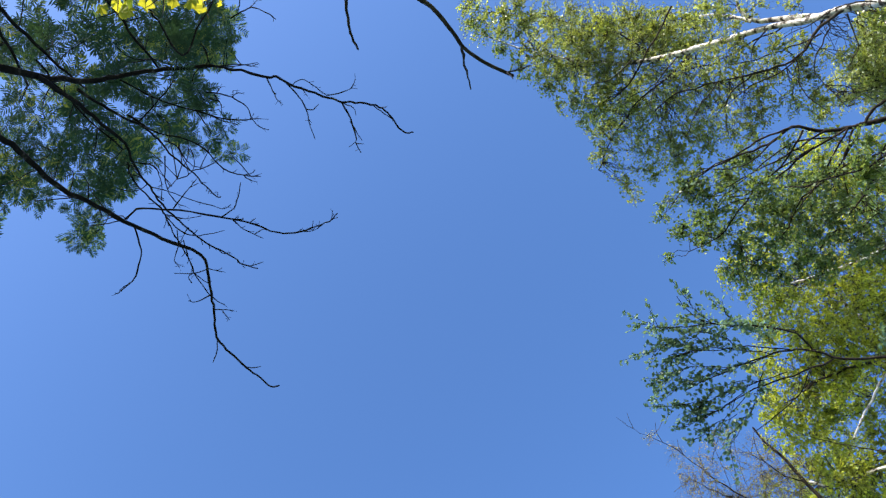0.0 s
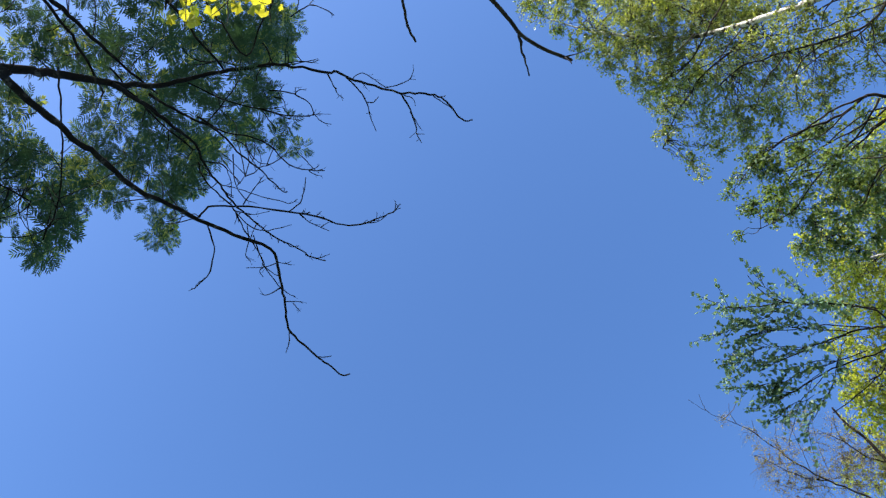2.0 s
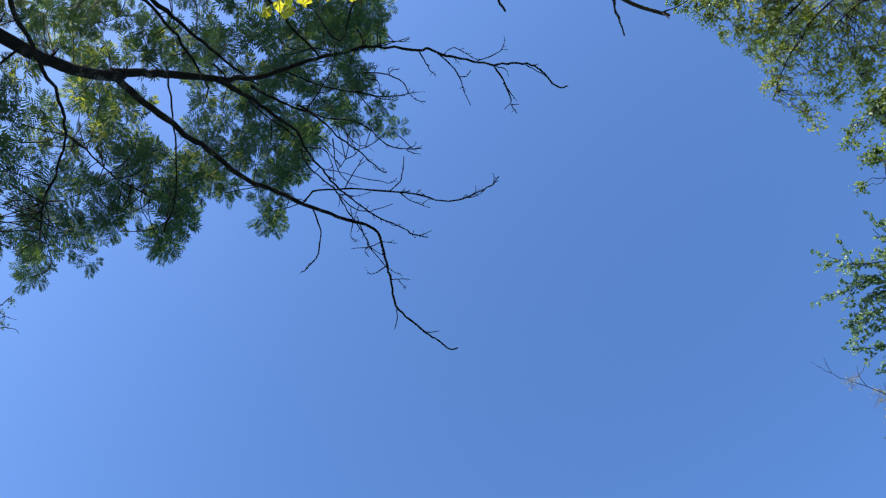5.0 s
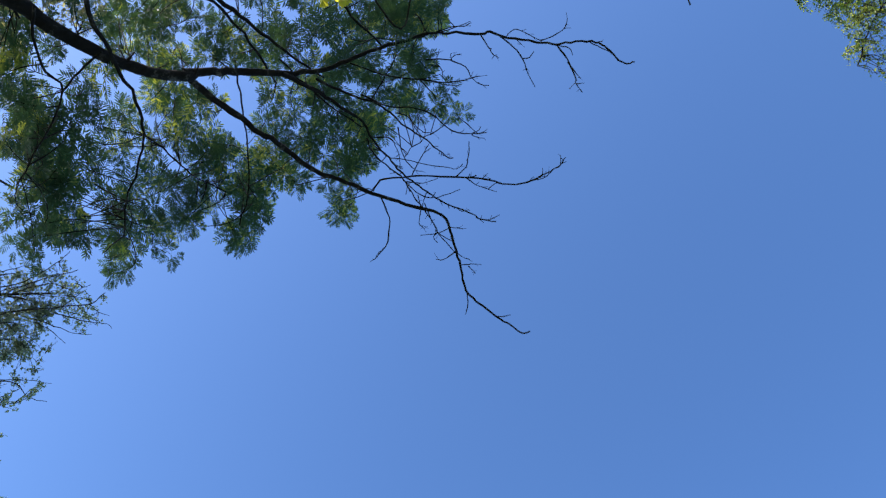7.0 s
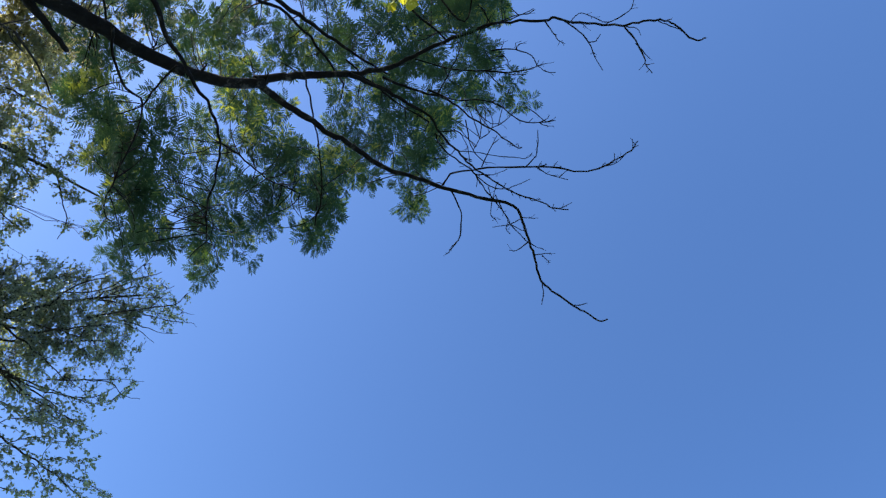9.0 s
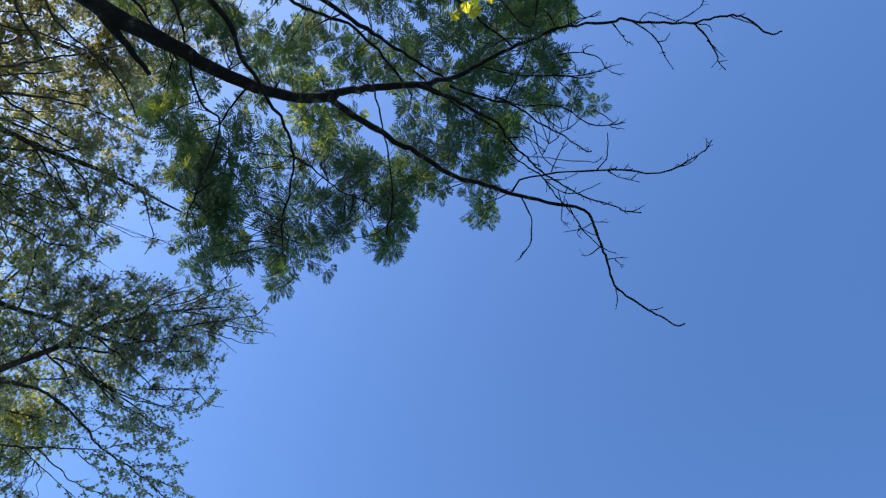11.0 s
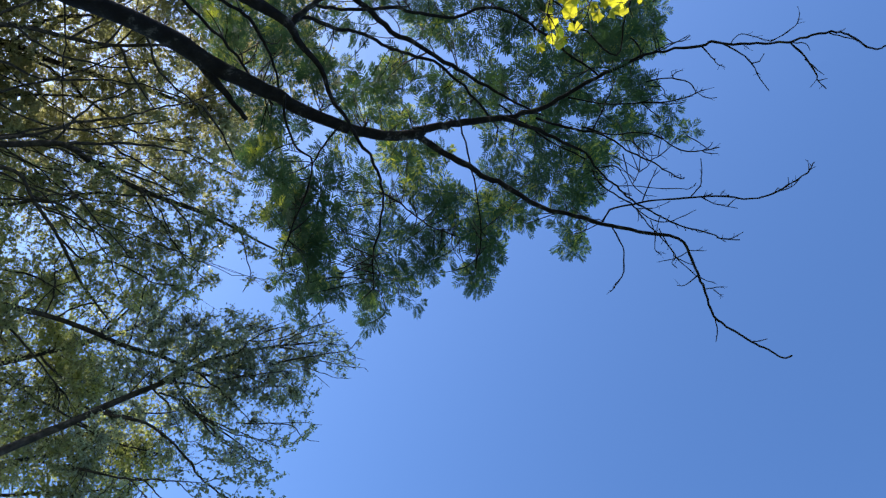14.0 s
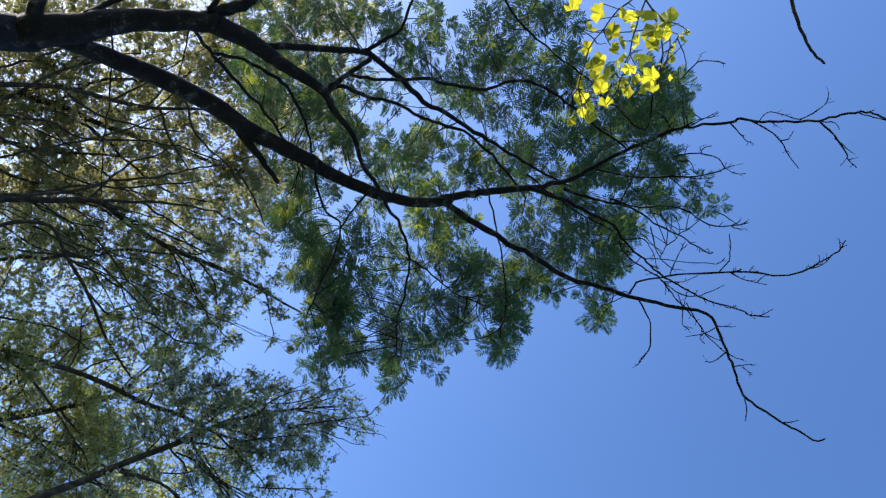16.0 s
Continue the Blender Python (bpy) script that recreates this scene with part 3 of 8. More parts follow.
twig(rowan_tree, last, [(-0.410, 0.539, 5.630), (-0.318, 0.534, 5.648), (-0.257, 0.529, 5.659), (-0.214, 0.503, 5.670)], 0.0035, 0.0021)
twig(rowan_tree, last, [(-0.723, 0.446, 5.602), (-0.664, 0.401, 5.615), (-0.640, 0.344, 5.623), (-0.625, 0.271, 5.630)], 0.0038, 0.0023)
twig(rowan_tree, last, [(-0.665, 0.468, 5.608), (-0.622, 0.511, 5.624), (-0.525, 0.568, 5.655)], 0.0038, 0.0023)
twig(rowan_tree, last, [(-0.567, 0.544, 5.641), (-0.530, 0.525, 5.706), (-0.512, 0.535, 5.731)], 0.0032, 0.0020)
twig(rowan_tree, last, [(-0.585, 0.482, 5.618), (-0.575, 0.472, 5.761)], 0.0029, 0.0018)
twig(rowan_tree, last, [(-0.660, 0.472, 5.610), (-0.635, 0.446, 5.573)], 0.0029, 0.0017)
twig(rowan_tree, last, [(-0.164, 0.470, 5.653), (-0.159, 0.431, 5.713)], 0.0029, 0.0018)
twig(rowan_tree, last, [(-0.333, 0.531, 5.646), (-0.321, 0.524, 5.716)], 0.0029, 0.0018)
last = limb(rowan_tree, "limb", [(-1.815, -0.307, 4.982), (-1.685, -0.288, 5.094), (-1.579, -0.269, 5.177), (-1.400, -0.228, 5.306), (-1.222, -0.232, 5.414), (-1.083, -0.268, 5.487), (-0.914, -0.296, 5.568), (-0.785, -0.315, 5.625), (-0.658, -0.308, 5.682), (-0.490, -0.274, 5.752), (-0.437, -0.276, 5.771), (-0.349, -0.232, 5.807), (-0.206, -0.186, 5.855), (-0.104, -0.156, 5.886), (0.002, -0.149, 5.913), (0.106, -0.127, 5.938), (0.162, -0.084, 5.954), (0.215, -0.014, 5.973), (0.257, 0.015, 5.983), (0.298, 0.013, 5.990)], [0.0211, 0.0195, 0.0183, 0.0160, 0.0121, 0.0115, 0.0098, 0.0086, 0.0079, 0.0076, 0.0074, 0.0072, 0.0067, 0.0065, 0.0063, 0.0060, 0.0056, 0.0052, 0.0049, 0.0047])
twig(rowan_tree, last, [(-0.715, -0.312, 5.657), (-0.651, -0.320, 5.654), (-0.582, -0.327, 5.649), (-0.519, -0.338, 5.643)], 0.0038, 0.0021)
twig(rowan_tree, last, [(-0.490, -0.274, 5.752), (-0.451, -0.200, 5.703), (-0.433, -0.158, 5.675), (-0.399, -0.128, 5.649)], 0.0042, 0.0022)
twig(rowan_tree, last, [(-0.391, -0.248, 5.791), (-0.330, -0.178, 5.841), (-0.296, -0.112, 5.878), (-0.281, -0.026, 5.917), (-0.256, 0.051, 5.952)], 0.0048, 0.0027)
twig(rowan_tree, last, [(-0.296, -0.112, 5.878), (-0.255, -0.110, 5.861), (-0.225, -0.138, 5.842)], 0.0037, 0.0020)
twig(rowan_tree, last, [(-0.363, -0.237, 5.802), (-0.335, -0.258, 5.797), (-0.297, -0.263, 5.793), (-0.241, -0.228, 5.788), (-0.181, -0.182, 5.781)], 0.0036, 0.0020)
twig(rowan_tree, last, [(-0.314, -0.226, 5.820), (-0.295, -0.190, 5.944)], 0.0033, 0.0019)
twig(rowan_tree, last, [(-0.181, -0.182, 5.781), (-0.095, -0.201, 5.800), (-0.046, -0.228, 5.811), (-0.025, -0.271, 5.818)], 0.0042, 0.0023)
twig(rowan_tree, last, [(-0.104, -0.156, 5.886), (-0.056, -0.062, 5.892), (-0.030, 0.034, 5.895), (-0.024, 0.081, 5.895), (-0.002, 0.125, 5.895)], 0.0052, 0.0029)
twig(rowan_tree, last, [(-0.058, -0.047, 5.892), (-0.021, 0.014, 5.950), (-0.001, 0.049, 5.981)], 0.0037, 0.0021)
twig(rowan_tree, last, [(-0.029, 0.074, 5.895), (0.016, 0.077, 5.783)], 0.0034, 0.0018)
twig(rowan_tree, last, [(-0.090, -0.144, 5.887), (-0.039, -0.121, 5.930), (-0.026, -0.082, 5.960)], 0.0037, 0.0021)
twig(rowan_tree, last, [(0.076, -0.133, 5.931), (0.131, -0.092, 5.921), (0.186, -0.048, 5.910)], 0.0040, 0.0022)
twig(rowan_tree, last, [(0.106, -0.127, 5.938), (0.139, -0.121, 5.842)], 0.0034, 0.0018)
last = limb(rowan_tree, "limb", [(-1.426, -0.230, 5.222), (-1.353, -0.160, 5.305), (-1.257, -0.060, 5.406), (-1.158, 0.066, 5.505), (-1.112, 0.216, 5.573), (-1.070, 0.288, 5.604), (-1.027, 0.376, 5.622), (-0.965, 0.452, 5.644), (-0.901, 0.519, 5.664), (-0.835, 0.584, 5.682), (-0.765, 0.630, 5.701), (-0.680, 0.685, 5.721), (-0.654, 0.716, 5.726), (-0.570, 0.745, 5.745)], [0.0138, 0.0122, 0.0110, 0.0078, 0.0062, 0.0060, 0.0057, 0.0054, 0.0051, 0.0049, 0.0045, 0.0041, 0.0040, 0.0036])
twig(rowan_tree, last, [(-0.654, 0.716, 5.726), (-0.602, 0.730, 5.760), (-0.549, 0.719, 5.800)], 0.0036, 0.0020)
twig(rowan_tree, last, [(-0.771, 0.629, 5.700), (-0.754, 0.662, 5.763), (-0.726, 0.667, 5.837)], 0.0033, 0.0019)
twig(rowan_tree, last, [(-1.155, 0.160, 5.537), (-1.148, 0.212, 5.532), (-1.113, 0.279, 5.531), (-1.062, 0.337, 5.534), (-1.009, 0.389, 5.537), (-0.981, 0.448, 5.532), (-0.951, 0.514, 5.525), (-0.915, 0.581, 5.518), (-0.867, 0.679, 5.504), (-0.857, 0.716, 5.497), (-0.793, 0.810, 5.482), (-0.772, 0.834, 5.479)], 0.0053, 0.0029)
twig(rowan_tree, last, [(-1.070, 0.288, 5.604), (-0.986, 0.315, 5.635), (-0.902, 0.354, 5.663), (-0.788, 0.395, 5.699), (-0.735, 0.415, 5.713), (-0.696, 0.394, 5.728)], 0.0036, 0.0020)
twig(rowan_tree, last, [(-0.953, 0.395, 5.562), (-0.890, 0.313, 5.562), (-0.830, 0.246, 5.561)], 0.0035, 0.0019)
twig(rowan_tree, last, [(-0.870, 0.291, 5.563), (-0.843, 0.274, 5.652)], 0.0029, 0.0016)
twig(rowan_tree, last, [(-0.990, 0.131, 5.600), (-1.000, 0.239, 5.619), (-0.987, 0.321, 5.637), (-0.954, 0.376, 5.657), (-0.908, 0.402, 5.678)], 0.0038, 0.0021)
twig(rowan_tree, last, [(-1.125, 0.159, 5.545), (-1.035, 0.181, 5.548), (-1.010, 0.224, 5.541), (-0.994, 0.292, 5.524), (-0.997, 0.350, 5.504)], 0.0038, 0.0021)
twig(rowan_tree, last, [(-0.985, 0.433, 5.534), (-0.929, 0.510, 5.572), (-0.862, 0.542, 5.609), (-0.804, 0.540, 5.642), (-0.728, 0.527, 5.685)], 0.0035, 0.0020)
twig(rowan_tree, last, [(-0.876, 0.538, 5.602), (-0.862, 0.519, 5.667)], 0.0029, 0.0016)
twig(rowan_tree, last, [(-0.984, 0.424, 5.536), (-0.905, 0.450, 5.587), (-0.833, 0.443, 5.635)], 0.0032, 0.0018)
twig(rowan_tree, last, [(-0.942, 0.506, 5.564), (-0.948, 0.590, 5.593), (-0.974, 0.670, 5.616), (-0.956, 0.709, 5.635)], 0.0035, 0.0020)
twig(rowan_tree, last, [(-0.905, 0.552, 5.527), (-0.879, 0.648, 5.516), (-0.858, 0.712, 5.508), (-0.883, 0.738, 5.497), (-0.866, 0.771, 5.494)], 0.0038, 0.0021)
twig(rowan_tree, last, [(-1.063, 0.343, 5.533), (-1.048, 0.367, 5.581), (-1.089, 0.374, 5.612)], 0.0029, 0.0016)
twig(rowan_tree, last, [(-0.995, 0.303, 5.631), (-0.977, 0.269, 5.722), (-0.972, 0.251, 5.760)], 0.0030, 0.0017)
twig(rowan_tree, last, [(-0.915, 0.516, 5.659), (-0.926, 0.550, 5.603), (-0.929, 0.585, 5.551)], 0.0030, 0.0016)
twig(rowan_tree, last, [(-0.857, 0.716, 5.497), (-0.820, 0.778, 5.580), (-0.804, 0.790, 5.608)], 0.0029, 0.0016)
last = limb(rowan_tree, "limb", [(-1.295, -0.183, 5.327), (-1.215, -0.110, 5.407), (-1.127, -0.049, 5.482), (-1.069, -0.016, 5.527), (-1.015, 0.049, 5.575), (-0.951, 0.140, 5.631), (-0.869, 0.230, 5.691), (-0.810, 0.307, 5.732), (-0.774, 0.353, 5.756), (-0.753, 0.355, 5.768)], [0.0084, 0.0076, 0.0068, 0.0063, 0.0058, 0.0051, 0.0045, 0.0040, 0.0037, 0.0036])
twig(rowan_tree, last, [(-0.893, 0.209, 5.673), (-0.838, 0.202, 5.675), (-0.818, 0.200, 5.675)], 0.0033, 0.0018)
twig(rowan_tree, last, [(-0.988, 0.055, 5.587), (-0.933, 0.080, 5.603), (-0.899, 0.138, 5.612), (-0.861, 0.182, 5.621), (-0.827, 0.191, 5.629)], 0.0038, 0.0021)
twig(rowan_tree, last, [(-0.800, 0.332, 5.741), (-0.748, 0.326, 5.669)], 0.0030, 0.0016)
twig(rowan_tree, last, [(-1.092, -0.027, 5.508), (-0.988, -0.155, 5.564), (-0.932, -0.233, 5.592), (-0.909, -0.346, 5.610)], 0.0043, 0.0024)
twig(rowan_tree, last, [(-1.123, -0.069, 5.483), (-0.992, 0.014, 5.509), (-0.850, 0.051, 5.534), (-0.757, 0.121, 5.544), (-0.695, 0.197, 5.547), (-0.595, 0.230, 5.555), (-0.515, 0.237, 5.561)], 0.0052, 0.0028)
twig(rowan_tree, last, [(-0.595, 0.230, 5.555), (-0.577, 0.256, 5.611), (-0.547, 0.272, 5.676)], 0.0034, 0.0019)
twig(rowan_tree, last, [(-0.595, 0.230, 5.555), (-0.554, 0.220, 5.534), (-0.534, 0.201, 5.519)], 0.0031, 0.0017)
twig(rowan_tree, last, [(-0.648, 0.134, 5.555), (-0.606, 0.185, 5.577), (-0.571, 0.234, 5.594)], 0.0034, 0.0019)
twig(rowan_tree, last, [(-1.143, -0.235, 5.457), (-0.988, -0.147, 5.500), (-0.809, -0.091, 5.540), (-0.683, -0.054, 5.562), (-0.581, -0.047, 5.576), (-0.541, -0.054, 5.581), (-0.506, -0.054, 5.585)], 0.0046, 0.0025)
twig(rowan_tree, last, [(-0.740, -0.064, 5.552), (-0.689, -0.043, 5.583), (-0.630, -0.026, 5.617)], 0.0032, 0.0018)
twig(rowan_tree, last, [(-0.823, -0.096, 5.536), (-0.759, -0.091, 5.516), (-0.693, -0.097, 5.493)], 0.0029, 0.0016)
twig(rowan_tree, last, [(-0.810, -0.088, 5.539), (-0.755, -0.013, 5.499), (-0.736, 0.019, 5.482)], 0.0037, 0.0020)
twig(rowan_tree, last, [(-0.755, -0.182, 5.508), (-0.661, -0.166, 5.549), (-0.634, -0.155, 5.560), (-0.571, -0.115, 5.588), (-0.553, -0.056, 5.606), (-0.517, -0.014, 5.623), (-0.473, -0.000, 5.639)], 0.0040, 0.0022)
twig(rowan_tree, last, [(-0.639, -0.159, 5.558), (-0.621, -0.182, 5.601), (-0.593, -0.181, 5.649)], 0.0031, 0.0018)
twig(rowan_tree, last, [(-0.709, -0.177, 5.527), (-0.691, -0.209, 5.562)], 0.0028, 0.0016)
twig(rowan_tree, last, [(-0.716, -0.170, 5.526), (-0.702, -0.127, 5.604), (-0.710, -0.087, 5.660)], 0.0031, 0.0018)
twig(rowan_tree, last, [(-0.634, -0.155, 5.560), (-0.623, -0.189, 5.495)], 0.0029, 0.0015)
last = limb(rowan_tree, "limb", [(-2.092, -1.134, 4.261), (-2.022, -1.127, 4.365), (-1.950, -1.102, 4.473), (-1.825, -1.053, 4.644), (-1.798, -1.025, 4.689), (-1.758, -0.912, 4.798), (-1.717, -0.783, 4.908), (-1.642, -0.687, 5.017), (-1.572, -0.561, 5.127), (-1.491, -0.443, 5.230), (-1.405, -0.321, 5.327), (-1.290, -0.189, 5.434)], [0.0173, 0.0169, 0.0165, 0.0159, 0.0157, 0.0146, 0.0133, 0.0121, 0.0116, 0.0093, 0.0075, 0.0058])
last = limb(rowan_tree, "limb", [(-1.804, -1.041, 4.610), (-1.748, -1.049, 4.630), (-1.691, -1.062, 4.648), (-1.610, -1.078, 4.672), (-1.525, -1.159, 4.666), (-1.448, -1.231, 4.657)], [0.0117, 0.0110, 0.0103, 0.0092, 0.0071, 0.0051])
last = limb(rowan_tree, "limb", [(-1.975, -0.894, 4.474), (-1.942, -0.926, 4.513), (-1.869, -0.974, 4.597), (-1.805, -1.012, 4.667)], [0.0163, 0.0149, 0.0130, 0.0131])
last = limb(rowan_tree, "limb", [(-1.979, -0.900, 4.495), (-1.927, -0.918, 4.557), (-1.875, -0.850, 4.663), (-1.799, -0.800, 4.776), (-1.749, -0.720, 4.871), (-1.712, -0.679, 4.927), (-1.619, -0.599, 5.046), (-1.569, -0.484, 5.139), (-1.527, -0.332, 5.233), (-1.500, -0.197, 5.303)], [0.0103, 0.0101, 0.0098, 0.0094, 0.0091, 0.0089, 0.0084, 0.0077, 0.0066, 0.0057])
last = limb(rowan_tree, "limb", [(-1.879, -0.957, 4.579), (-1.788, -0.905, 4.712), (-1.658, -0.874, 4.860), (-1.570, -0.820, 4.966), (-1.454, -0.762, 5.087), (-1.358, -0.770, 5.163), (-1.250, -0.728, 5.257), (-1.167, -0.608, 5.359), (-1.088, -0.463, 5.460), (-0.984, -0.290, 5.569)], [0.0091, 0.0092, 0.0094, 0.0095, 0.0091, 0.0089, 0.0086, 0.0079, 0.0070, 0.0058])
last = limb(rowan_tree, "limb", [(-2.227, -1.237, 4.030), (-2.248, -1.141, 4.129), (-2.258, -1.036, 4.239), (-2.262, -0.896, 4.376), (-2.280, -0.735, 4.492), (-2.282, -0.619, 4.575)], [0.0088, 0.0084, 0.0081, 0.0073, 0.0062, 0.0054])
last = limb(rowan_tree, "limb", [(-2.233, -1.147, 4.111), (-2.173, -1.109, 4.219), (-2.123, -1.008, 4.351), (-2.112, -0.940, 4.409), (-2.135, -0.799, 4.478), (-2.176, -0.673, 4.516)], [0.0089, 0.0089, 0.0090, 0.0084, 0.0067, 0.0053])
last = limb(rowan_tree, "limb", [(-2.394, -0.898, 4.302), (-2.358, -0.748, 4.341), (-2.330, -0.641, 4.366), (-2.308, -0.572, 4.382)], [0.0264, 0.0174, 0.0132, 0.0117], "broken dead stub of a side branch")
last = limb(rowan_tree, "limb", [(-2.620, -1.358, 3.574), (-2.592, -1.458, 3.605), (-2.559, -1.592, 3.633), (-2.512, -1.769, 3.662)], [0.0298, 0.0289, 0.0272, 0.0215])
last = limb(rowan_tree, "limb", [(-2.492, -1.375, 3.722), (-2.434, -1.417, 3.828), (-2.345, -1.489, 3.956), (-2.240, -1.550, 4.105)], [0.0160, 0.0137, 0.0106, 0.0079])
last = limb(rowan_tree, "limb", [(-2.136, -1.291, 4.054), (-2.105, -1.317, 4.067), (-2.021, -1.398, 4.092)], [0.0181, 0.0139, 0.0075])
last = limb(rowan_tree, "limb", [(-1.459, -0.312, 5.311), (-1.342, -0.118, 5.416), (-1.171, 0.096, 5.528)], [0.0057, 0.0051, 0.0044])
last = limb(rowan_tree, "limb", [(-1.620, -0.271, 5.137), (-1.660, -0.082, 5.185), (-1.684, 0.059, 5.216), (-1.745, 0.287, 5.241), (-1.839, 0.483, 5.232)], [0.0056, 0.0049, 0.0044, 0.0043, 0.0044])
last = limb(rowan_tree, "limb", [(-2.107, -0.622, 4.452), (-2.171, -0.489, 4.477), (-2.187, -0.376, 4.520), (-2.173, -0.289, 4.574), (-2.363, -0.041, 4.532), (-2.457, 0.065, 4.498)], [0.0077, 0.0068, 0.0061, 0.0054, 0.0045, 0.0041])
last = limb(rowan_tree, "limb", [(-2.107, -0.059, 4.999), (-2.044, 0.058, 5.075), (-1.986, 0.176, 5.139), (-1.874, 0.297, 5.235)], [0.0057, 0.0048, 0.0042, 0.0037])
last = limb(rowan_tree, "limb", [(-2.206, -0.293, 4.618), (-2.073, -0.379, 4.628), (-1.981, -0.423, 4.636)], [0.0053, 0.0061, 0.0065])
last = limb(rowan_tree, "limb", [(-1.188, -1.140, 4.913), (-1.169, -0.984, 5.029), (-1.094, -0.815, 5.163), (-1.002, -0.661, 5.280), (-0.972, -0.566, 5.334)], [0.0066, 0.0060, 0.0052, 0.0045, 0.0042])
last = limb(rowan_tree, "limb", [(-0.972, -0.566, 5.334), (-0.931, -0.495, 5.375), (-0.846, -0.350, 5.452), (-0.775, -0.474, 5.487), (-0.689, -0.652, 5.523), (-0.666, -0.717, 5.531), (-0.658, -0.818, 5.536), (-0.666, -0.940, 5.535)], [0.0056, 0.0054, 0.0052, 0.0050, 0.0045, 0.0043, 0.0040, 0.0037])
twig(rowan_tree, last, [(-0.661, -0.695, 5.532), (-0.625, -0.716, 5.582), (-0.588, -0.769, 5.643)], 0.0035, 0.0021)
twig(rowan_tree, last, [(-0.623, -0.540, 5.537), (-0.553, -0.576, 5.518), (-0.507, -0.586, 5.507), (-0.452, -0.564, 5.499), (-0.404, -0.530, 5.491)], 0.0043, 0.0025)
twig(rowan_tree, last, [(-0.526, -0.588, 5.511), (-0.509, -0.645, 5.648)], 0.0028, 0.0018)
twig(rowan_tree, last, [(-0.803, -0.307, 5.618), (-0.708, -0.321, 5.651), (-0.608, -0.333, 5.684), (-0.562, -0.324, 5.700), (-0.526, -0.336, 5.710)], 0.0041, 0.0025)
last = limb(rowan_tree, "limb", [(-2.236, -1.231, 3.624), (-2.355, -1.083, 3.654), (-2.484, -0.927, 3.676), (-2.581, -0.784, 3.682), (-2.660, -0.653, 3.693)], [0.0042, 0.0036, 0.0031, 0.0026, 0.0020])
last = limb(rowan_tree, "limb", [(-2.100, -1.183, 3.865), (-2.158, -1.129, 3.881), (-2.215, -1.082, 3.894), (-2.282, -1.032, 3.910)], [0.0036, 0.0031, 0.0025, 0.0020])
leaf_shoots(rowan_tree, [(-2.76, -1.01, 5.23, 0.08), (-2.89, -0.99, 5.11, 0.07), (-2.78, -0.95, 5.06, 0.07), (-2.82, -0.04, 5.13, 0.07), (-2.78, -0.03, 5.14, 0.10), (-2.87, 0.33, 5.29, 0.11), (-2.83, 0.34, 5.10, 0.07), (-2.29, -1.55, 5.08, 0.09), (-2.40, -1.37, 4.55, 0.07), (-2.51, -1.36, 5.00, 0.08), (-2.39, -1.36, 4.84, 0.07), (-2.27, -1.36, 4.68, 0.08), (-2.27, -1.33, 4.68, 0.08), (-2.56, -1.31, 4.67, 0.07), (-2.38, -1.26, 4.45, 0.08), (-2.28, -1.22, 4.74, 0.09), (-2.55, -1.19, 4.94, 0.08), (-2.28, -1.17, 4.51, 0.08), (-2.66, -1.16, 4.84, 0.08), (-2.34, -1.12, 4.39, 0.07)])
leaf_shoots(rowan_tree, [(-2.41, -1.12, 4.73, 0.09), (-2.51, -1.09, 5.00, 0.08), (-2.40, -1.05, 4.49, 0.08), (-2.74, -1.03, 4.84, 0.07), (-2.47, -1.03, 4.72, 0.07), (-2.33, -1.03, 4.71, 0.08), (-2.38, -1.01, 4.77, 0.09), (-2.32, -1.01, 4.48, 0.08), (-2.40, -1.00, 4.93, 0.09), (-2.35, -0.97, 4.51, 0.08), (-2.45, -0.97, 4.52, 0.08), (-2.51, -0.95, 5.03, 0.07), (-2.47, -0.93, 4.91, 0.08), (-2.62, -0.93, 4.82, 0.08), (-2.56, -0.89, 4.78, 0.08), (-2.28, -0.89, 4.74, 0.08), (-2.48, -0.77, 4.88, 0.08), (-2.46, -0.70, 4.55, 0.07), (-2.34, -0.66, 4.80, 0.08), (-2.53, -0.66, 4.79, 0.09)])
leaf_shoots(rowan_tree, [(-2.64, -0.56, 4.78, 0.06), (-2.62, -0.55, 5.20, 0.08), (-2.39, -0.55, 4.91, 0.09), (-2.41, -0.54, 4.69, 0.08), (-2.29, -0.52, 5.40, 0.08), (-2.45, -0.46, 4.56, 0.06), (-2.38, -0.43, 4.64, 0.12), (-2.45, -0.43, 4.58, 0.09), (-2.69, -0.43, 4.86, 0.06), (-2.30, -0.42, 5.61, 0.08), (-2.52, -0.39, 4.58, 0.08), (-2.44, -0.36, 4.68, 0.09), (-2.54, -0.35, 4.80, 0.08), (-2.26, -0.33, 4.86, 0.10), (-2.39, -0.29, 4.53, 0.11), (-2.60, -0.28, 4.71, 0.08), (-2.68, -0.27, 5.03, 0.09), (-2.56, -0.25, 4.84, 0.10), (-2.30, -0.24, 5.72, 0.08), (-2.47, -0.24, 4.86, 0.12)])
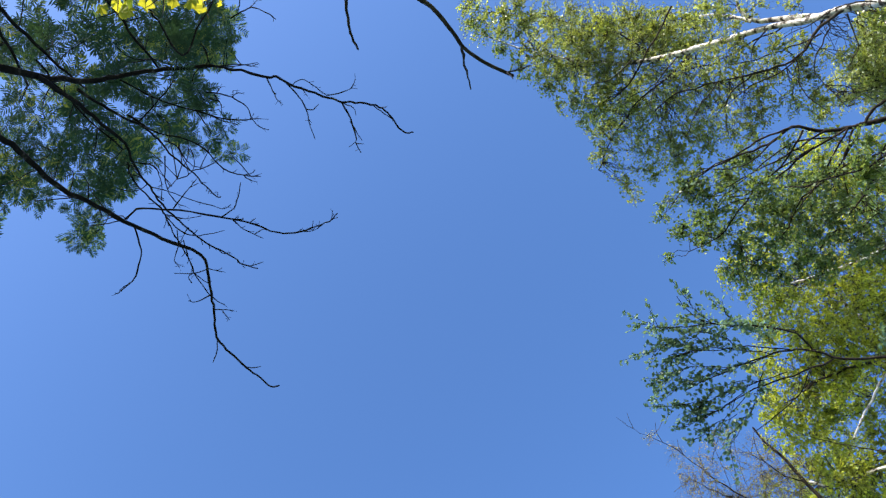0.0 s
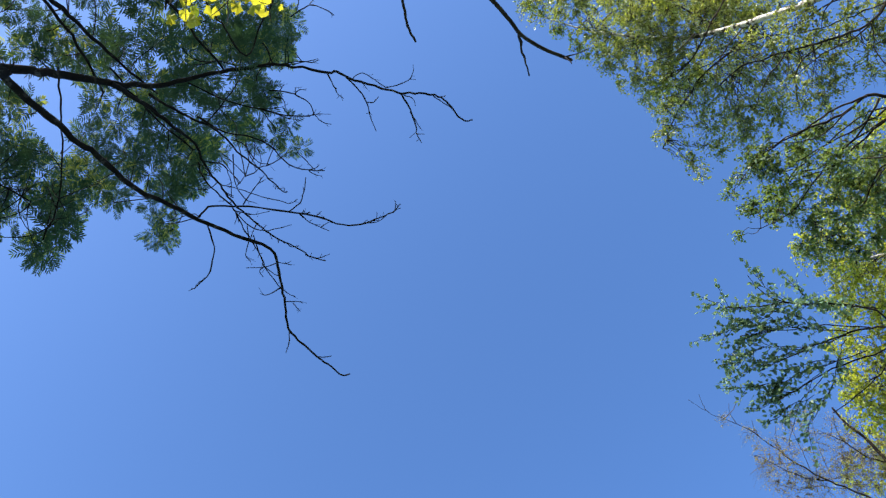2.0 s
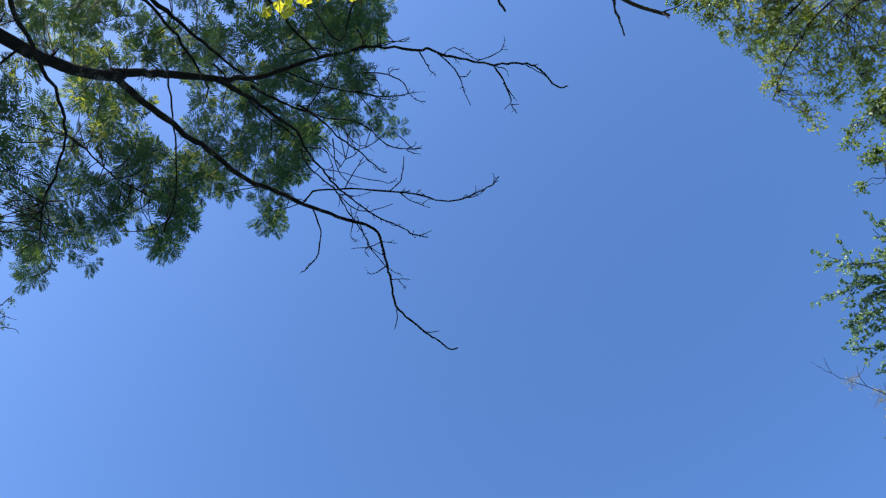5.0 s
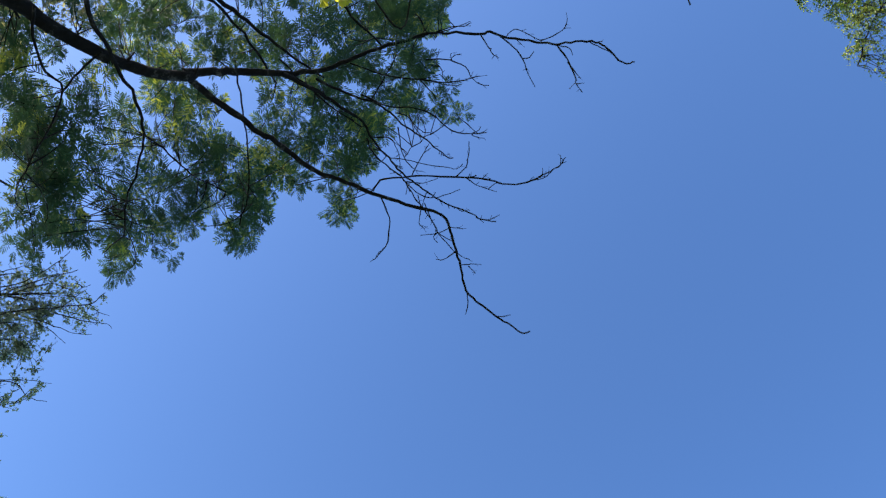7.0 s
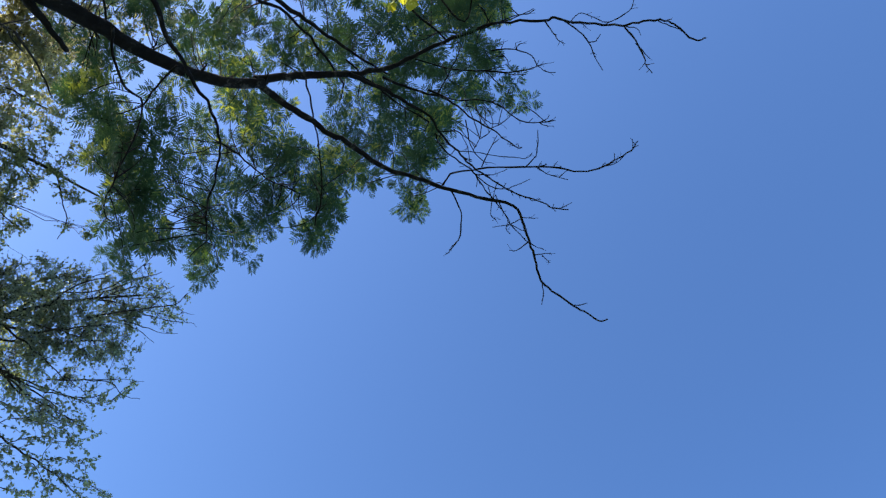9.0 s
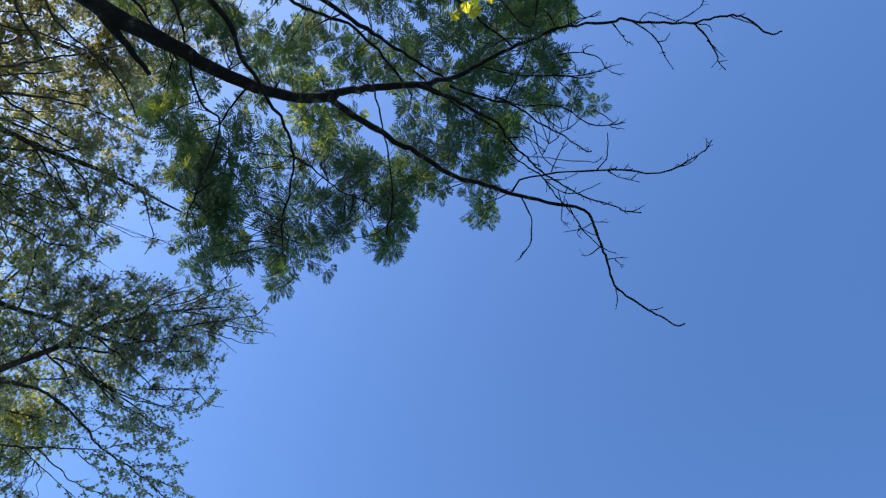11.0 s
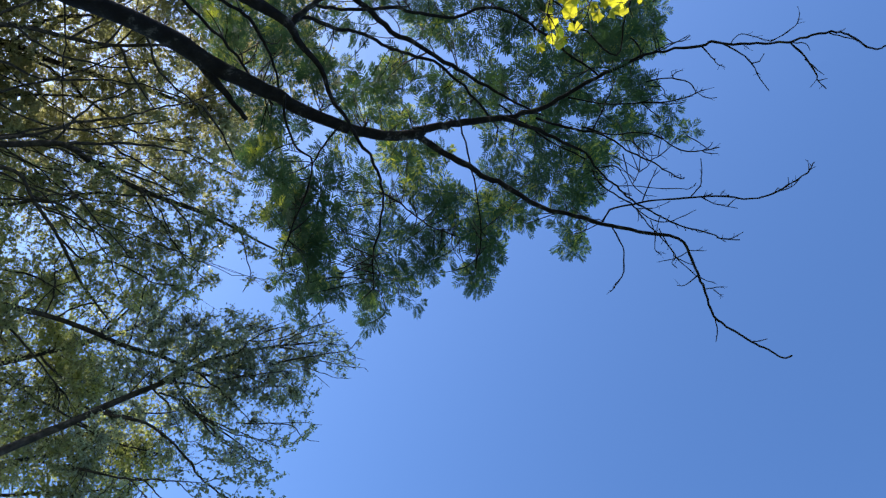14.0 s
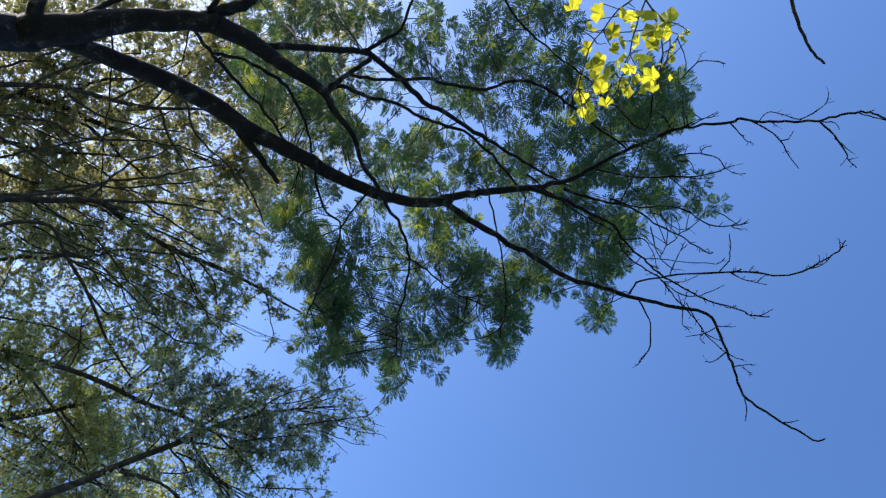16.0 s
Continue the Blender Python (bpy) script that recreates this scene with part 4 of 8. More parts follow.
leaf_shoots(rowan_tree, [(-2.53, -0.20, 4.72, 0.08), (-2.29, -0.15, 4.87, 0.11), (-2.26, -0.14, 5.01, 0.08), (-2.27, -0.14, 5.71, 0.10), (-2.44, -0.13, 4.77, 0.08), (-2.60, -0.13, 4.79, 0.11), (-2.49, -0.13, 4.62, 0.12), (-2.44, -0.13, 5.27, 0.07), (-2.54, -0.13, 4.60, 0.07), (-2.37, -0.12, 4.81, 0.12), (-2.56, -0.12, 4.89, 0.11), (-2.56, -0.07, 4.79, 0.08), (-2.30, -0.03, 5.07, 0.09), (-2.66, -0.02, 4.87, 0.11), (-2.57, -0.01, 4.95, 0.11), (-2.42, 0.00, 5.25, 0.09), (-2.56, 0.01, 4.75, 0.12), (-2.47, 0.03, 4.79, 0.12), (-2.29, 0.05, 4.74, 0.12), (-2.30, 0.07, 4.92, 0.10)])
leaf_shoots(rowan_tree, [(-2.72, 0.08, 5.09, 0.11), (-2.54, 0.13, 4.79, 0.10), (-2.49, 0.14, 4.81, 0.12), (-2.59, 0.15, 4.80, 0.12), (-2.64, 0.15, 4.93, 0.09), (-2.37, 0.18, 5.18, 0.10), (-2.34, 0.20, 5.40, 0.10), (-2.57, 0.20, 5.52, 0.09), (-2.63, 0.23, 4.77, 0.09), (-2.41, 0.25, 5.08, 0.11), (-2.52, 0.27, 4.70, 0.11), (-2.60, 0.28, 4.98, 0.12), (-2.58, 0.31, 5.37, 0.10), (-2.71, 0.31, 4.92, 0.10), (-2.59, 0.31, 4.83, 0.08), (-2.56, 0.32, 4.59, 0.06), (-2.67, 0.34, 4.72, 0.05), (-2.29, 0.34, 5.01, 0.11), (-2.38, 0.34, 5.16, 0.10), (-2.51, 0.35, 4.55, 0.07)])
leaf_shoots(rowan_tree, [(-2.60, 0.36, 5.02, 0.10), (-2.26, 0.39, 5.35, 0.08), (-2.30, 0.40, 5.23, 0.08), (-2.31, 0.41, 5.14, 0.11), (-2.34, 0.44, 5.02, 0.11), (-2.45, 0.45, 5.06, 0.08), (-2.64, 0.52, 5.33, 0.07), (-2.34, 0.53, 5.19, 0.09), (-2.51, 0.56, 5.14, 0.10), (-2.52, 0.62, 5.17, 0.07), (-2.72, 0.63, 5.39, 0.09), (-1.99, -1.43, 5.27, 0.08), (-2.00, -1.42, 5.07, 0.08), (-2.17, -1.41, 4.70, 0.10), (-2.00, -1.36, 4.83, 0.09), (-2.08, -1.35, 4.75, 0.10), (-2.14, -1.33, 4.46, 0.09), (-1.90, -1.32, 4.87, 0.09), (-2.00, -1.29, 4.80, 0.08), (-1.79, -1.29, 4.92, 0.09)])
leaf_shoots(rowan_tree, [(-2.14, -1.22, 4.30, 0.08), (-1.86, -1.18, 5.01, 0.08), (-2.23, -1.17, 4.95, 0.08), (-1.88, -1.13, 5.34, 0.09), (-2.14, -1.12, 4.62, 0.09), (-2.09, -1.11, 4.79, 0.09), (-2.04, -1.11, 5.38, 0.09), (-1.79, -1.07, 5.13, 0.10), (-2.02, -1.06, 4.93, 0.07), (-2.21, -1.05, 4.50, 0.07), (-2.14, -1.02, 5.20, 0.07), (-1.90, -1.02, 5.16, 0.09), (-2.19, -1.00, 4.72, 0.08), (-2.03, -0.96, 4.99, 0.08), (-2.06, -0.93, 4.58, 0.07), (-2.09, -0.92, 4.95, 0.08), (-1.93, -0.91, 5.64, 0.08), (-2.23, -0.91, 4.82, 0.08), (-2.14, -0.90, 4.81, 0.08), (-2.02, -0.90, 5.15, 0.08)])
leaf_shoots(rowan_tree, [(-2.25, -0.89, 4.95, 0.08), (-1.79, -0.87, 5.40, 0.09), (-2.04, -0.86, 4.67, 0.06), (-2.08, -0.81, 4.77, 0.07), (-1.78, -0.80, 5.48, 0.07), (-2.25, -0.78, 4.79, 0.08), (-2.24, -0.76, 4.90, 0.07), (-1.99, -0.74, 4.67, 0.07), (-2.01, -0.73, 5.38, 0.07), (-1.93, -0.71, 5.24, 0.08), (-2.01, -0.71, 5.29, 0.08), (-2.02, -0.71, 4.84, 0.08), (-2.13, -0.69, 4.74, 0.08), (-1.99, -0.67, 5.20, 0.08), (-2.21, -0.67, 5.28, 0.11), (-2.19, -0.64, 5.16, 0.08), (-2.01, -0.63, 5.04, 0.12), (-2.11, -0.63, 5.38, 0.10), (-2.03, -0.62, 5.11, 0.07), (-1.93, -0.61, 5.10, 0.11)])
leaf_shoots(rowan_tree, [(-1.90, -0.60, 5.34, 0.08), (-2.05, -0.60, 4.94, 0.09), (-1.99, -0.55, 4.72, 0.07), (-1.90, -0.55, 5.11, 0.07), (-1.83, -0.51, 5.28, 0.07), (-1.98, -0.51, 5.02, 0.08), (-2.12, -0.46, 5.04, 0.09), (-1.97, -0.46, 5.14, 0.09), (-1.94, -0.45, 5.52, 0.08), (-2.06, -0.43, 5.35, 0.08), (-1.99, -0.39, 5.31, 0.10), (-2.15, -0.38, 5.30, 0.08), (-1.76, -0.38, 5.17, 0.10), (-1.83, -0.34, 6.10, 0.09), (-2.09, -0.33, 4.76, 0.10), (-1.97, -0.28, 5.11, 0.08), (-2.03, -0.23, 5.05, 0.09), (-2.11, -0.20, 5.20, 0.08), (-2.01, -0.20, 5.39, 0.10), (-2.12, -0.19, 5.39, 0.09)])
leaf_shoots(rowan_tree, [(-1.91, -0.18, 5.23, 0.10), (-2.14, -0.12, 4.96, 0.09), (-2.08, -0.08, 5.37, 0.11), (-2.20, -0.05, 5.23, 0.08), (-1.77, -0.02, 5.67, 0.07), (-2.12, -0.01, 5.24, 0.09), (-2.00, -0.00, 5.45, 0.11), (-1.87, 0.08, 5.34, 0.08), (-2.12, 0.09, 5.61, 0.10), (-2.02, 0.10, 5.62, 0.07), (-2.03, 0.11, 5.37, 0.11), (-2.19, 0.15, 5.19, 0.11), (-2.23, 0.16, 5.53, 0.10), (-2.03, 0.19, 6.01, 0.09), (-1.96, 0.19, 5.47, 0.10), (-1.86, 0.20, 5.62, 0.10), (-2.01, 0.24, 5.40, 0.10), (-2.19, 0.24, 5.29, 0.10), (-1.81, 0.28, 5.87, 0.10), (-1.91, 0.29, 5.67, 0.12)])
leaf_shoots(rowan_tree, [(-1.94, 0.30, 5.50, 0.10), (-2.05, 0.30, 5.25, 0.08), (-2.00, 0.32, 5.66, 0.10), (-1.79, 0.35, 5.57, 0.07), (-1.76, 0.36, 6.01, 0.09), (-1.78, 0.36, 5.35, 0.09), (-2.05, 0.38, 5.92, 0.11), (-2.12, 0.38, 5.25, 0.08), (-1.94, 0.38, 5.72, 0.09), (-2.23, 0.40, 5.56, 0.07), (-2.14, 0.41, 5.22, 0.09), (-2.09, 0.45, 5.23, 0.06), (-1.84, 0.46, 5.45, 0.10), (-2.03, 0.47, 5.80, 0.09), (-2.25, 0.49, 5.32, 0.06), (-1.96, 0.55, 5.56, 0.11), (-1.89, 0.57, 5.29, 0.08), (-2.09, 0.61, 5.77, 0.10), (-1.70, -1.30, 5.29, 0.09), (-1.58, -1.21, 4.98, 0.09)])
leaf_shoots(rowan_tree, [(-1.31, -1.20, 5.36, 0.09), (-1.27, -1.19, 5.68, 0.09), (-1.69, -1.15, 5.13, 0.09), (-1.55, -1.14, 4.99, 0.10), (-1.74, -1.12, 4.85, 0.09), (-1.52, -1.11, 5.32, 0.12), (-1.33, -1.10, 5.18, 0.11), (-1.64, -1.05, 5.82, 0.11), (-1.54, -1.02, 5.02, 0.10), (-1.74, -1.01, 5.63, 0.10), (-1.26, -1.00, 5.26, 0.11), (-1.51, -0.99, 5.42, 0.12), (-1.63, -0.93, 5.33, 0.11), (-1.67, -0.92, 5.08, 0.08), (-1.42, -0.90, 5.55, 0.12), (-1.58, -0.85, 5.32, 0.09), (-1.54, -0.77, 5.57, 0.11), (-1.64, -0.77, 5.19, 0.08), (-1.68, -0.77, 5.48, 0.11), (-1.25, -0.76, 5.37, 0.11)])
leaf_shoots(rowan_tree, [(-1.35, -0.71, 5.40, 0.09), (-1.63, -0.69, 5.56, 0.09), (-1.32, -0.61, 5.43, 0.11), (-1.61, -0.57, 5.70, 0.11), (-1.44, -0.54, 5.76, 0.11), (-1.71, -0.51, 5.23, 0.08), (-1.66, -0.49, 5.94, 0.09), (-1.30, -0.48, 6.06, 0.10), (-1.63, -0.47, 5.27, 0.09), (-1.51, -0.46, 5.57, 0.10), (-1.26, -0.45, 5.78, 0.12), (-1.34, -0.43, 5.62, 0.12), (-1.72, -0.41, 5.23, 0.08), (-1.63, -0.37, 5.35, 0.09), (-1.71, -0.37, 5.52, 0.08), (-1.69, -0.34, 5.68, 0.10), (-1.51, -0.34, 5.48, 0.09), (-1.40, -0.26, 5.49, 0.10), (-1.29, -0.25, 5.71, 0.09), (-1.49, -0.23, 5.74, 0.09)])
leaf_shoots(rowan_tree, [(-1.43, -0.17, 6.02, 0.10), (-1.39, -0.13, 5.84, 0.11), (-1.61, -0.12, 5.45, 0.09), (-1.44, -0.08, 5.68, 0.11), (-1.51, -0.04, 5.49, 0.09), (-1.55, -0.03, 6.00, 0.10), (-1.64, -0.02, 5.39, 0.08), (-1.26, 0.07, 6.18, 0.09), (-1.54, 0.08, 5.56, 0.09), (-1.46, 0.12, 6.07, 0.10), (-1.44, 0.12, 5.45, 0.09), (-1.42, 0.12, 5.76, 0.11), (-1.60, 0.13, 5.73, 0.08), (-1.74, 0.15, 5.61, 0.11), (-1.39, 0.19, 5.46, 0.09), (-1.34, 0.22, 6.00, 0.10), (-1.71, 0.25, 5.64, 0.11), (-1.37, 0.27, 5.88, 0.11), (-1.28, 0.31, 5.80, 0.07), (-1.67, 0.31, 5.76, 0.10)])
leaf_shoots(rowan_tree, [(-1.46, 0.32, 5.87, 0.10), (-1.54, 0.33, 6.26, 0.11), (-1.68, 0.36, 5.71, 0.07), (-1.42, 0.48, 5.70, 0.08), (-1.52, 0.48, 5.96, 0.07), (-1.42, 0.55, 5.78, 0.07), (-1.50, 0.55, 5.81, 0.08), (-1.18, -1.12, 5.93, 0.11), (-1.21, -1.11, 5.54, 0.10), (-1.15, -1.05, 5.11, 0.09), (-1.09, -1.03, 5.59, 0.12), (-1.18, -0.87, 5.65, 0.10), (-1.12, -0.84, 5.42, 0.11), (-0.82, -0.71, 5.76, 0.06), (-1.06, -0.70, 5.92, 0.10), (-0.83, -0.68, 6.02, 0.08), (-0.79, -0.66, 5.86, 0.09), (-0.97, -0.64, 5.57, 0.11), (-0.76, -0.64, 6.14, 0.07), (-1.20, -0.63, 5.48, 0.11)])
leaf_shoots(rowan_tree, [(-1.07, -0.58, 5.51, 0.11), (-0.91, -0.54, 5.82, 0.12), (-1.05, -0.50, 5.94, 0.11), (-0.93, -0.49, 6.16, 0.10), (-0.99, -0.49, 5.75, 0.12), (-1.14, -0.49, 5.74, 0.11), (-0.87, -0.47, 6.14, 0.09), (-0.83, -0.45, 5.73, 0.11), (-0.80, -0.44, 5.91, 0.09), (-0.81, -0.43, 5.86, 0.07), (-0.94, -0.42, 5.56, 0.10), (-1.01, -0.41, 5.94, 0.10), (-0.90, -0.40, 5.61, 0.11), (-1.12, -0.40, 5.95, 0.11), (-0.90, -0.34, 5.79, 0.09), (-1.25, -0.32, 6.26, 0.11), (-1.21, -0.29, 5.92, 0.12), (-0.97, -0.25, 6.09, 0.08), (-1.24, -0.23, 5.55, 0.10), (-0.84, -0.22, 5.71, 0.09)])
leaf_shoots(rowan_tree, [(-1.15, -0.18, 5.87, 0.09), (-1.22, -0.17, 6.15, 0.09), (-0.99, -0.17, 6.00, 0.09), (-0.78, -0.16, 5.59, 0.05), (-0.93, -0.14, 5.76, 0.10), (-1.02, -0.05, 5.80, 0.10), (-1.11, -0.04, 6.06, 0.09), (-1.23, 0.01, 5.57, 0.09), (-1.02, 0.01, 6.20, 0.08), (-0.76, 0.03, 5.79, 0.08), (-0.95, 0.03, 5.93, 0.09), (-1.22, 0.06, 5.82, 0.11), (-0.78, 0.06, 5.66, 0.07), (-1.25, 0.07, 6.04, 0.10), (-0.95, 0.08, 5.97, 0.07), (-1.24, 0.12, 6.01, 0.10), (-1.23, 0.18, 5.67, 0.11), (-0.72, -0.60, 5.90, 0.08), (-0.70, -0.47, 5.72, 0.09), (-0.67, -0.45, 5.67, 0.07)])
leaf_shoots(rowan_tree, [(-0.74, 0.13, 5.81, 0.06)])
finish_rowan(rowan_tree)

maple_tree = tree("maple_tree", -0.45, -2.35, "slim dark maple with dead twigs and bright yellow-green young leaves",
                  bark=maple_bark, twig=maple_bark)
last = limb(maple_tree, "trunk", [(-0.450, -2.350, -0.050), (-0.430, -2.330, 0.300), (-0.400, -2.250, 1.800), (-0.420, -2.000, 3.200), (-0.057, -1.053, 4.302), (0.021, -0.826, 4.435), (0.111, -0.615, 4.531), (0.202, -0.497, 4.574), (0.276, -0.450, 4.589), (0.361, -0.359, 4.613), (0.404, -0.305, 4.624), (0.492, -0.248, 4.632), (0.569, -0.215, 4.634), (0.602, -0.201, 4.634)], [0.0850, 0.0700, 0.0600, 0.0450, 0.0206, 0.0137, 0.0098, 0.0096, 0.0089, 0.0079, 0.0075, 0.0071, 0.0068, 0.0066])
twig(maple_tree, last, [(0.393, -0.316, 4.621), (0.409, -0.263, 4.675), (0.433, -0.204, 4.729), (0.453, -0.156, 4.772)], 0.0055, 0.0034)
twig(maple_tree, last, [(0.580, -0.215, 4.634), (0.635, -0.229, 4.684), (0.698, -0.253, 4.742)], 0.0029, 0.0018)
twig(maple_tree, last, [(0.575, -0.215, 4.634), (0.582, -0.182, 4.536)], 0.0035, 0.0021)
last = limb(maple_tree, "limb", [(0.011, -0.800, 4.439), (-0.045, -0.599, 4.556), (-0.050, -0.486, 4.609), (-0.044, -0.417, 4.639), (-0.037, -0.362, 4.661), (-0.008, -0.303, 4.685)], [0.0095, 0.0072, 0.0065, 0.0058, 0.0052, 0.0044])
last = limb(maple_tree, "limb", [(0.080, -0.986, 4.004), (-0.148, -0.745, 3.853), (-0.354, -0.560, 3.763), (-0.418, -0.479, 3.746), (-0.455, -0.410, 3.735), (-0.507, -0.327, 3.716)], [0.0101, 0.0048, 0.0024, 0.0021, 0.0018, 0.0016])
last = limb(maple_tree, "limb", [(-0.346, -0.598, 3.846), (-0.460, -0.551, 3.782), (-0.554, -0.464, 3.725), (-0.605, -0.363, 3.684)], [0.0033, 0.0021, 0.0016, 0.0016])
last = limb(maple_tree, "limb", [(-0.383, -0.547, 3.801), (-0.346, -0.438, 3.785), (-0.370, -0.363, 3.761), (-0.400, -0.324, 3.739)], [0.0025, 0.0017, 0.0016, 0.0016])
maple_leaves(maple_tree, [(-0.559, -0.469, 3.721, 0.074), (-0.555, -0.405, 3.702, 0.066), (-0.494, -0.489, 3.776, 0.086), (-0.459, -0.382, 3.605, 0.078), (-0.564, -0.350, 3.758, 0.061), (-0.493, -0.325, 3.766, 0.067), (-0.411, -0.323, 3.717, 0.072), (-0.404, -0.410, 3.634, 0.070), (-0.381, -0.456, 3.786, 0.075), (-0.321, -0.362, 3.636, 0.038), (-0.365, -0.309, 3.718, 0.029), (-0.297, -0.375, 3.632, 0.034), (-0.641, -0.284, 3.646, 0.058), (-0.594, -0.272, 3.646, 0.064), (-0.612, -0.389, 3.727, 0.051), (-0.640, -0.346, 3.745, 0.068), (-0.609, -0.322, 3.764, 0.075), (-0.520, -0.366, 3.697, 0.059), (-0.447, -0.311, 3.818, 0.062), (-0.389, -0.361, 3.795, 0.047)])
maple_leaves(maple_tree, [(-0.461, -0.345, 3.748, 0.060), (-0.361, -0.375, 3.830, 0.045), (-0.318, -0.436, 3.879, 0.039), (-0.419, -0.393, 3.734, 0.066), (-0.559, -0.537, 3.808, 0.070), (-0.444, -0.513, 3.744, 0.081), (-0.483, -0.526, 3.665, 0.072), (-0.377, -0.498, 3.719, 0.073), (-0.337, -0.467, 3.782, 0.068), (-0.540, -0.559, 3.621, 0.071), (-0.581, -0.312, 3.834, 0.063), (-0.459, -0.368, 3.703, 0.059), (-0.472, -0.452, 3.752, 0.067), (-0.549, -0.445, 3.801, 0.062), (-0.455, -0.378, 3.827, 0.062), (-0.499, -0.356, 3.777, 0.061), (-0.637, -0.312, 3.759, 0.061), (-0.618, -0.357, 3.770, 0.055), (-0.389, -0.412, 3.766, 0.060), (-0.355, -0.418, 3.727, 0.059)])
maple_leaves(maple_tree, [(-0.447, -0.493, 3.825, 0.070), (-0.536, -0.358, 3.623, 0.051), (-0.424, -0.303, 3.650, 0.051), (-0.581, -0.280, 3.666, 0.052), (-0.475, -0.424, 3.647, 0.051)])
finish_maple(maple_tree)

birch_tall = tree("birch_tree", 6.02, -1.49, "tall white-barked birch with fresh sunlit yellow-green leaves",
                  bark=birch_bark, twig=brown_bark, bark_above=0.02, leaf_mat=birch_leaf, leaf=0.034, blade="ovate", fill=14, per_twig=5, twig_size=1.3)
last = limb(birch_tall, "trunk", [(6.024, -1.490, -0.050), (5.972, -1.477, 0.300), (5.817, -1.438, 3.000), (5.557, -1.374, 6.500), (5.193, -1.284, 8.837), (4.984, -1.255, 9.125), (4.749, -1.171, 9.429), (4.515, -1.144, 9.685), (4.308, -1.090, 9.900), (4.177, -1.042, 10.030), (3.895, -0.966, 10.285), (3.605, -0.888, 10.575), (3.124, -0.856, 11.016), (2.316, -1.044, 11.596), (1.625, -1.329, 11.990)], [0.1500, 0.1200, 0.1100, 0.1000, 0.0476, 0.0422, 0.0357, 0.0327, 0.0317, 0.0357, 0.0328, 0.0297, 0.0218, 0.0121, 0.0076])
last = limb(birch_tall, "limb", [(4.937, -1.200, 9.329), (4.801, -1.218, 9.468), (4.576, -1.223, 9.687), (4.402, -1.224, 9.845), (4.264, -1.341, 9.950), (4.226, -1.468, 9.981)], [0.0347, 0.0348, 0.0312, 0.0250, 0.0193, 0.0158])
last = limb(birch_tall, "limb", [(4.339, -1.218, 9.849), (4.115, -1.320, 10.074), (3.930, -1.332, 10.257)], [0.0220, 0.0143, 0.0111])
last = limb(birch_tall, "limb", [(4.977, -1.253, 9.114), (4.798, -1.078, 9.293), (4.684, -0.802, 9.433), (4.446, -0.667, 9.617), (4.009, -0.561, 9.904), (3.643, -0.445, 10.118), (3.430, -0.256, 10.241)], [0.0178, 0.0155, 0.0131, 0.0118, 0.0100, 0.0086, 0.0076])
last = limb(birch_tall, "limb", [(4.030, -0.999, 10.587), (3.787, -0.709, 10.650), (3.338, -0.304, 10.741), (3.071, 0.110, 10.756), (2.930, 0.457, 10.731)], [0.0138, 0.0119, 0.0090, 0.0069, 0.0055])
last = limb(birch_tall, "limb", [(3.707, -1.488, 10.549), (3.534, -1.100, 10.598), (3.289, -0.637, 10.644), (3.096, -0.436, 10.677)], [0.0108, 0.0107, 0.0091, 0.0079])
last = limb(birch_tall, "limb", [(3.712, -0.914, 10.840), (3.293, -1.228, 11.122), (2.788, -1.400, 11.418), (2.114, -1.580, 11.752), (1.691, -1.602, 11.941)], [0.0110, 0.0098, 0.0084, 0.0069, 0.0060])
last = limb(birch_tall, "limb", [(4.818, -1.057, 9.128), (4.680, -0.719, 9.160), (4.762, -0.484, 9.064), (4.917, -0.250, 8.894)], [0.0077, 0.0056, 0.0046, 0.0038])
last = limb(birch_tall, "limb", [(4.581, -0.760, 9.310), (4.608, -0.434, 9.210), (4.793, -0.195, 8.978)], [0.0071, 0.0052, 0.0038])
spray(birch_tall, [(1.51, -1.57, 11.73, 0.22), (1.92, -1.43, 10.81, 0.26), (1.60, -1.37, 11.85, 0.25), (1.80, -1.31, 10.90, 0.26), (2.35, -1.25, 11.43, 0.31), (1.89, -1.10, 11.73, 0.14), (2.57, -1.43, 11.19, 0.33), (3.44, -1.40, 11.36, 0.34), (2.82, -1.18, 10.79, 0.35), (2.81, -0.98, 11.45, 0.34)], 1.25)
spray(birch_tall, [(2.23, -0.91, 11.53, 0.26), (2.45, -0.67, 11.21, 0.24), (3.16, -0.86, 10.90, 0.33), (2.72, -0.39, 11.35, 0.18)], 1.00)
spray(birch_tall, [(2.95, -0.58, 10.90, 0.32), (3.42, -0.32, 11.38, 0.31), (2.92, -0.21, 11.00, 0.22), (3.01, 0.07, 10.57, 0.23), (3.14, 0.34, 11.29, 0.17), (3.25, 0.46, 10.83, 0.21)], 0.81)
spray(birch_tall, [(3.96, -1.26, 10.78, 0.33)], 1.00)
spray(birch_tall, [(3.67, -1.21, 10.96, 0.33)], 1.25)
spray(birch_tall, [(3.74, -0.68, 10.21, 0.31), (3.69, -0.67, 11.13, 0.34), (4.33, -0.45, 10.86, 0.29), (3.66, -0.16, 10.46, 0.29), (4.32, -0.10, 11.11, 0.27), (3.62, 0.04, 11.25, 0.31), (3.58, 0.46, 10.73, 0.18)], 0.81)
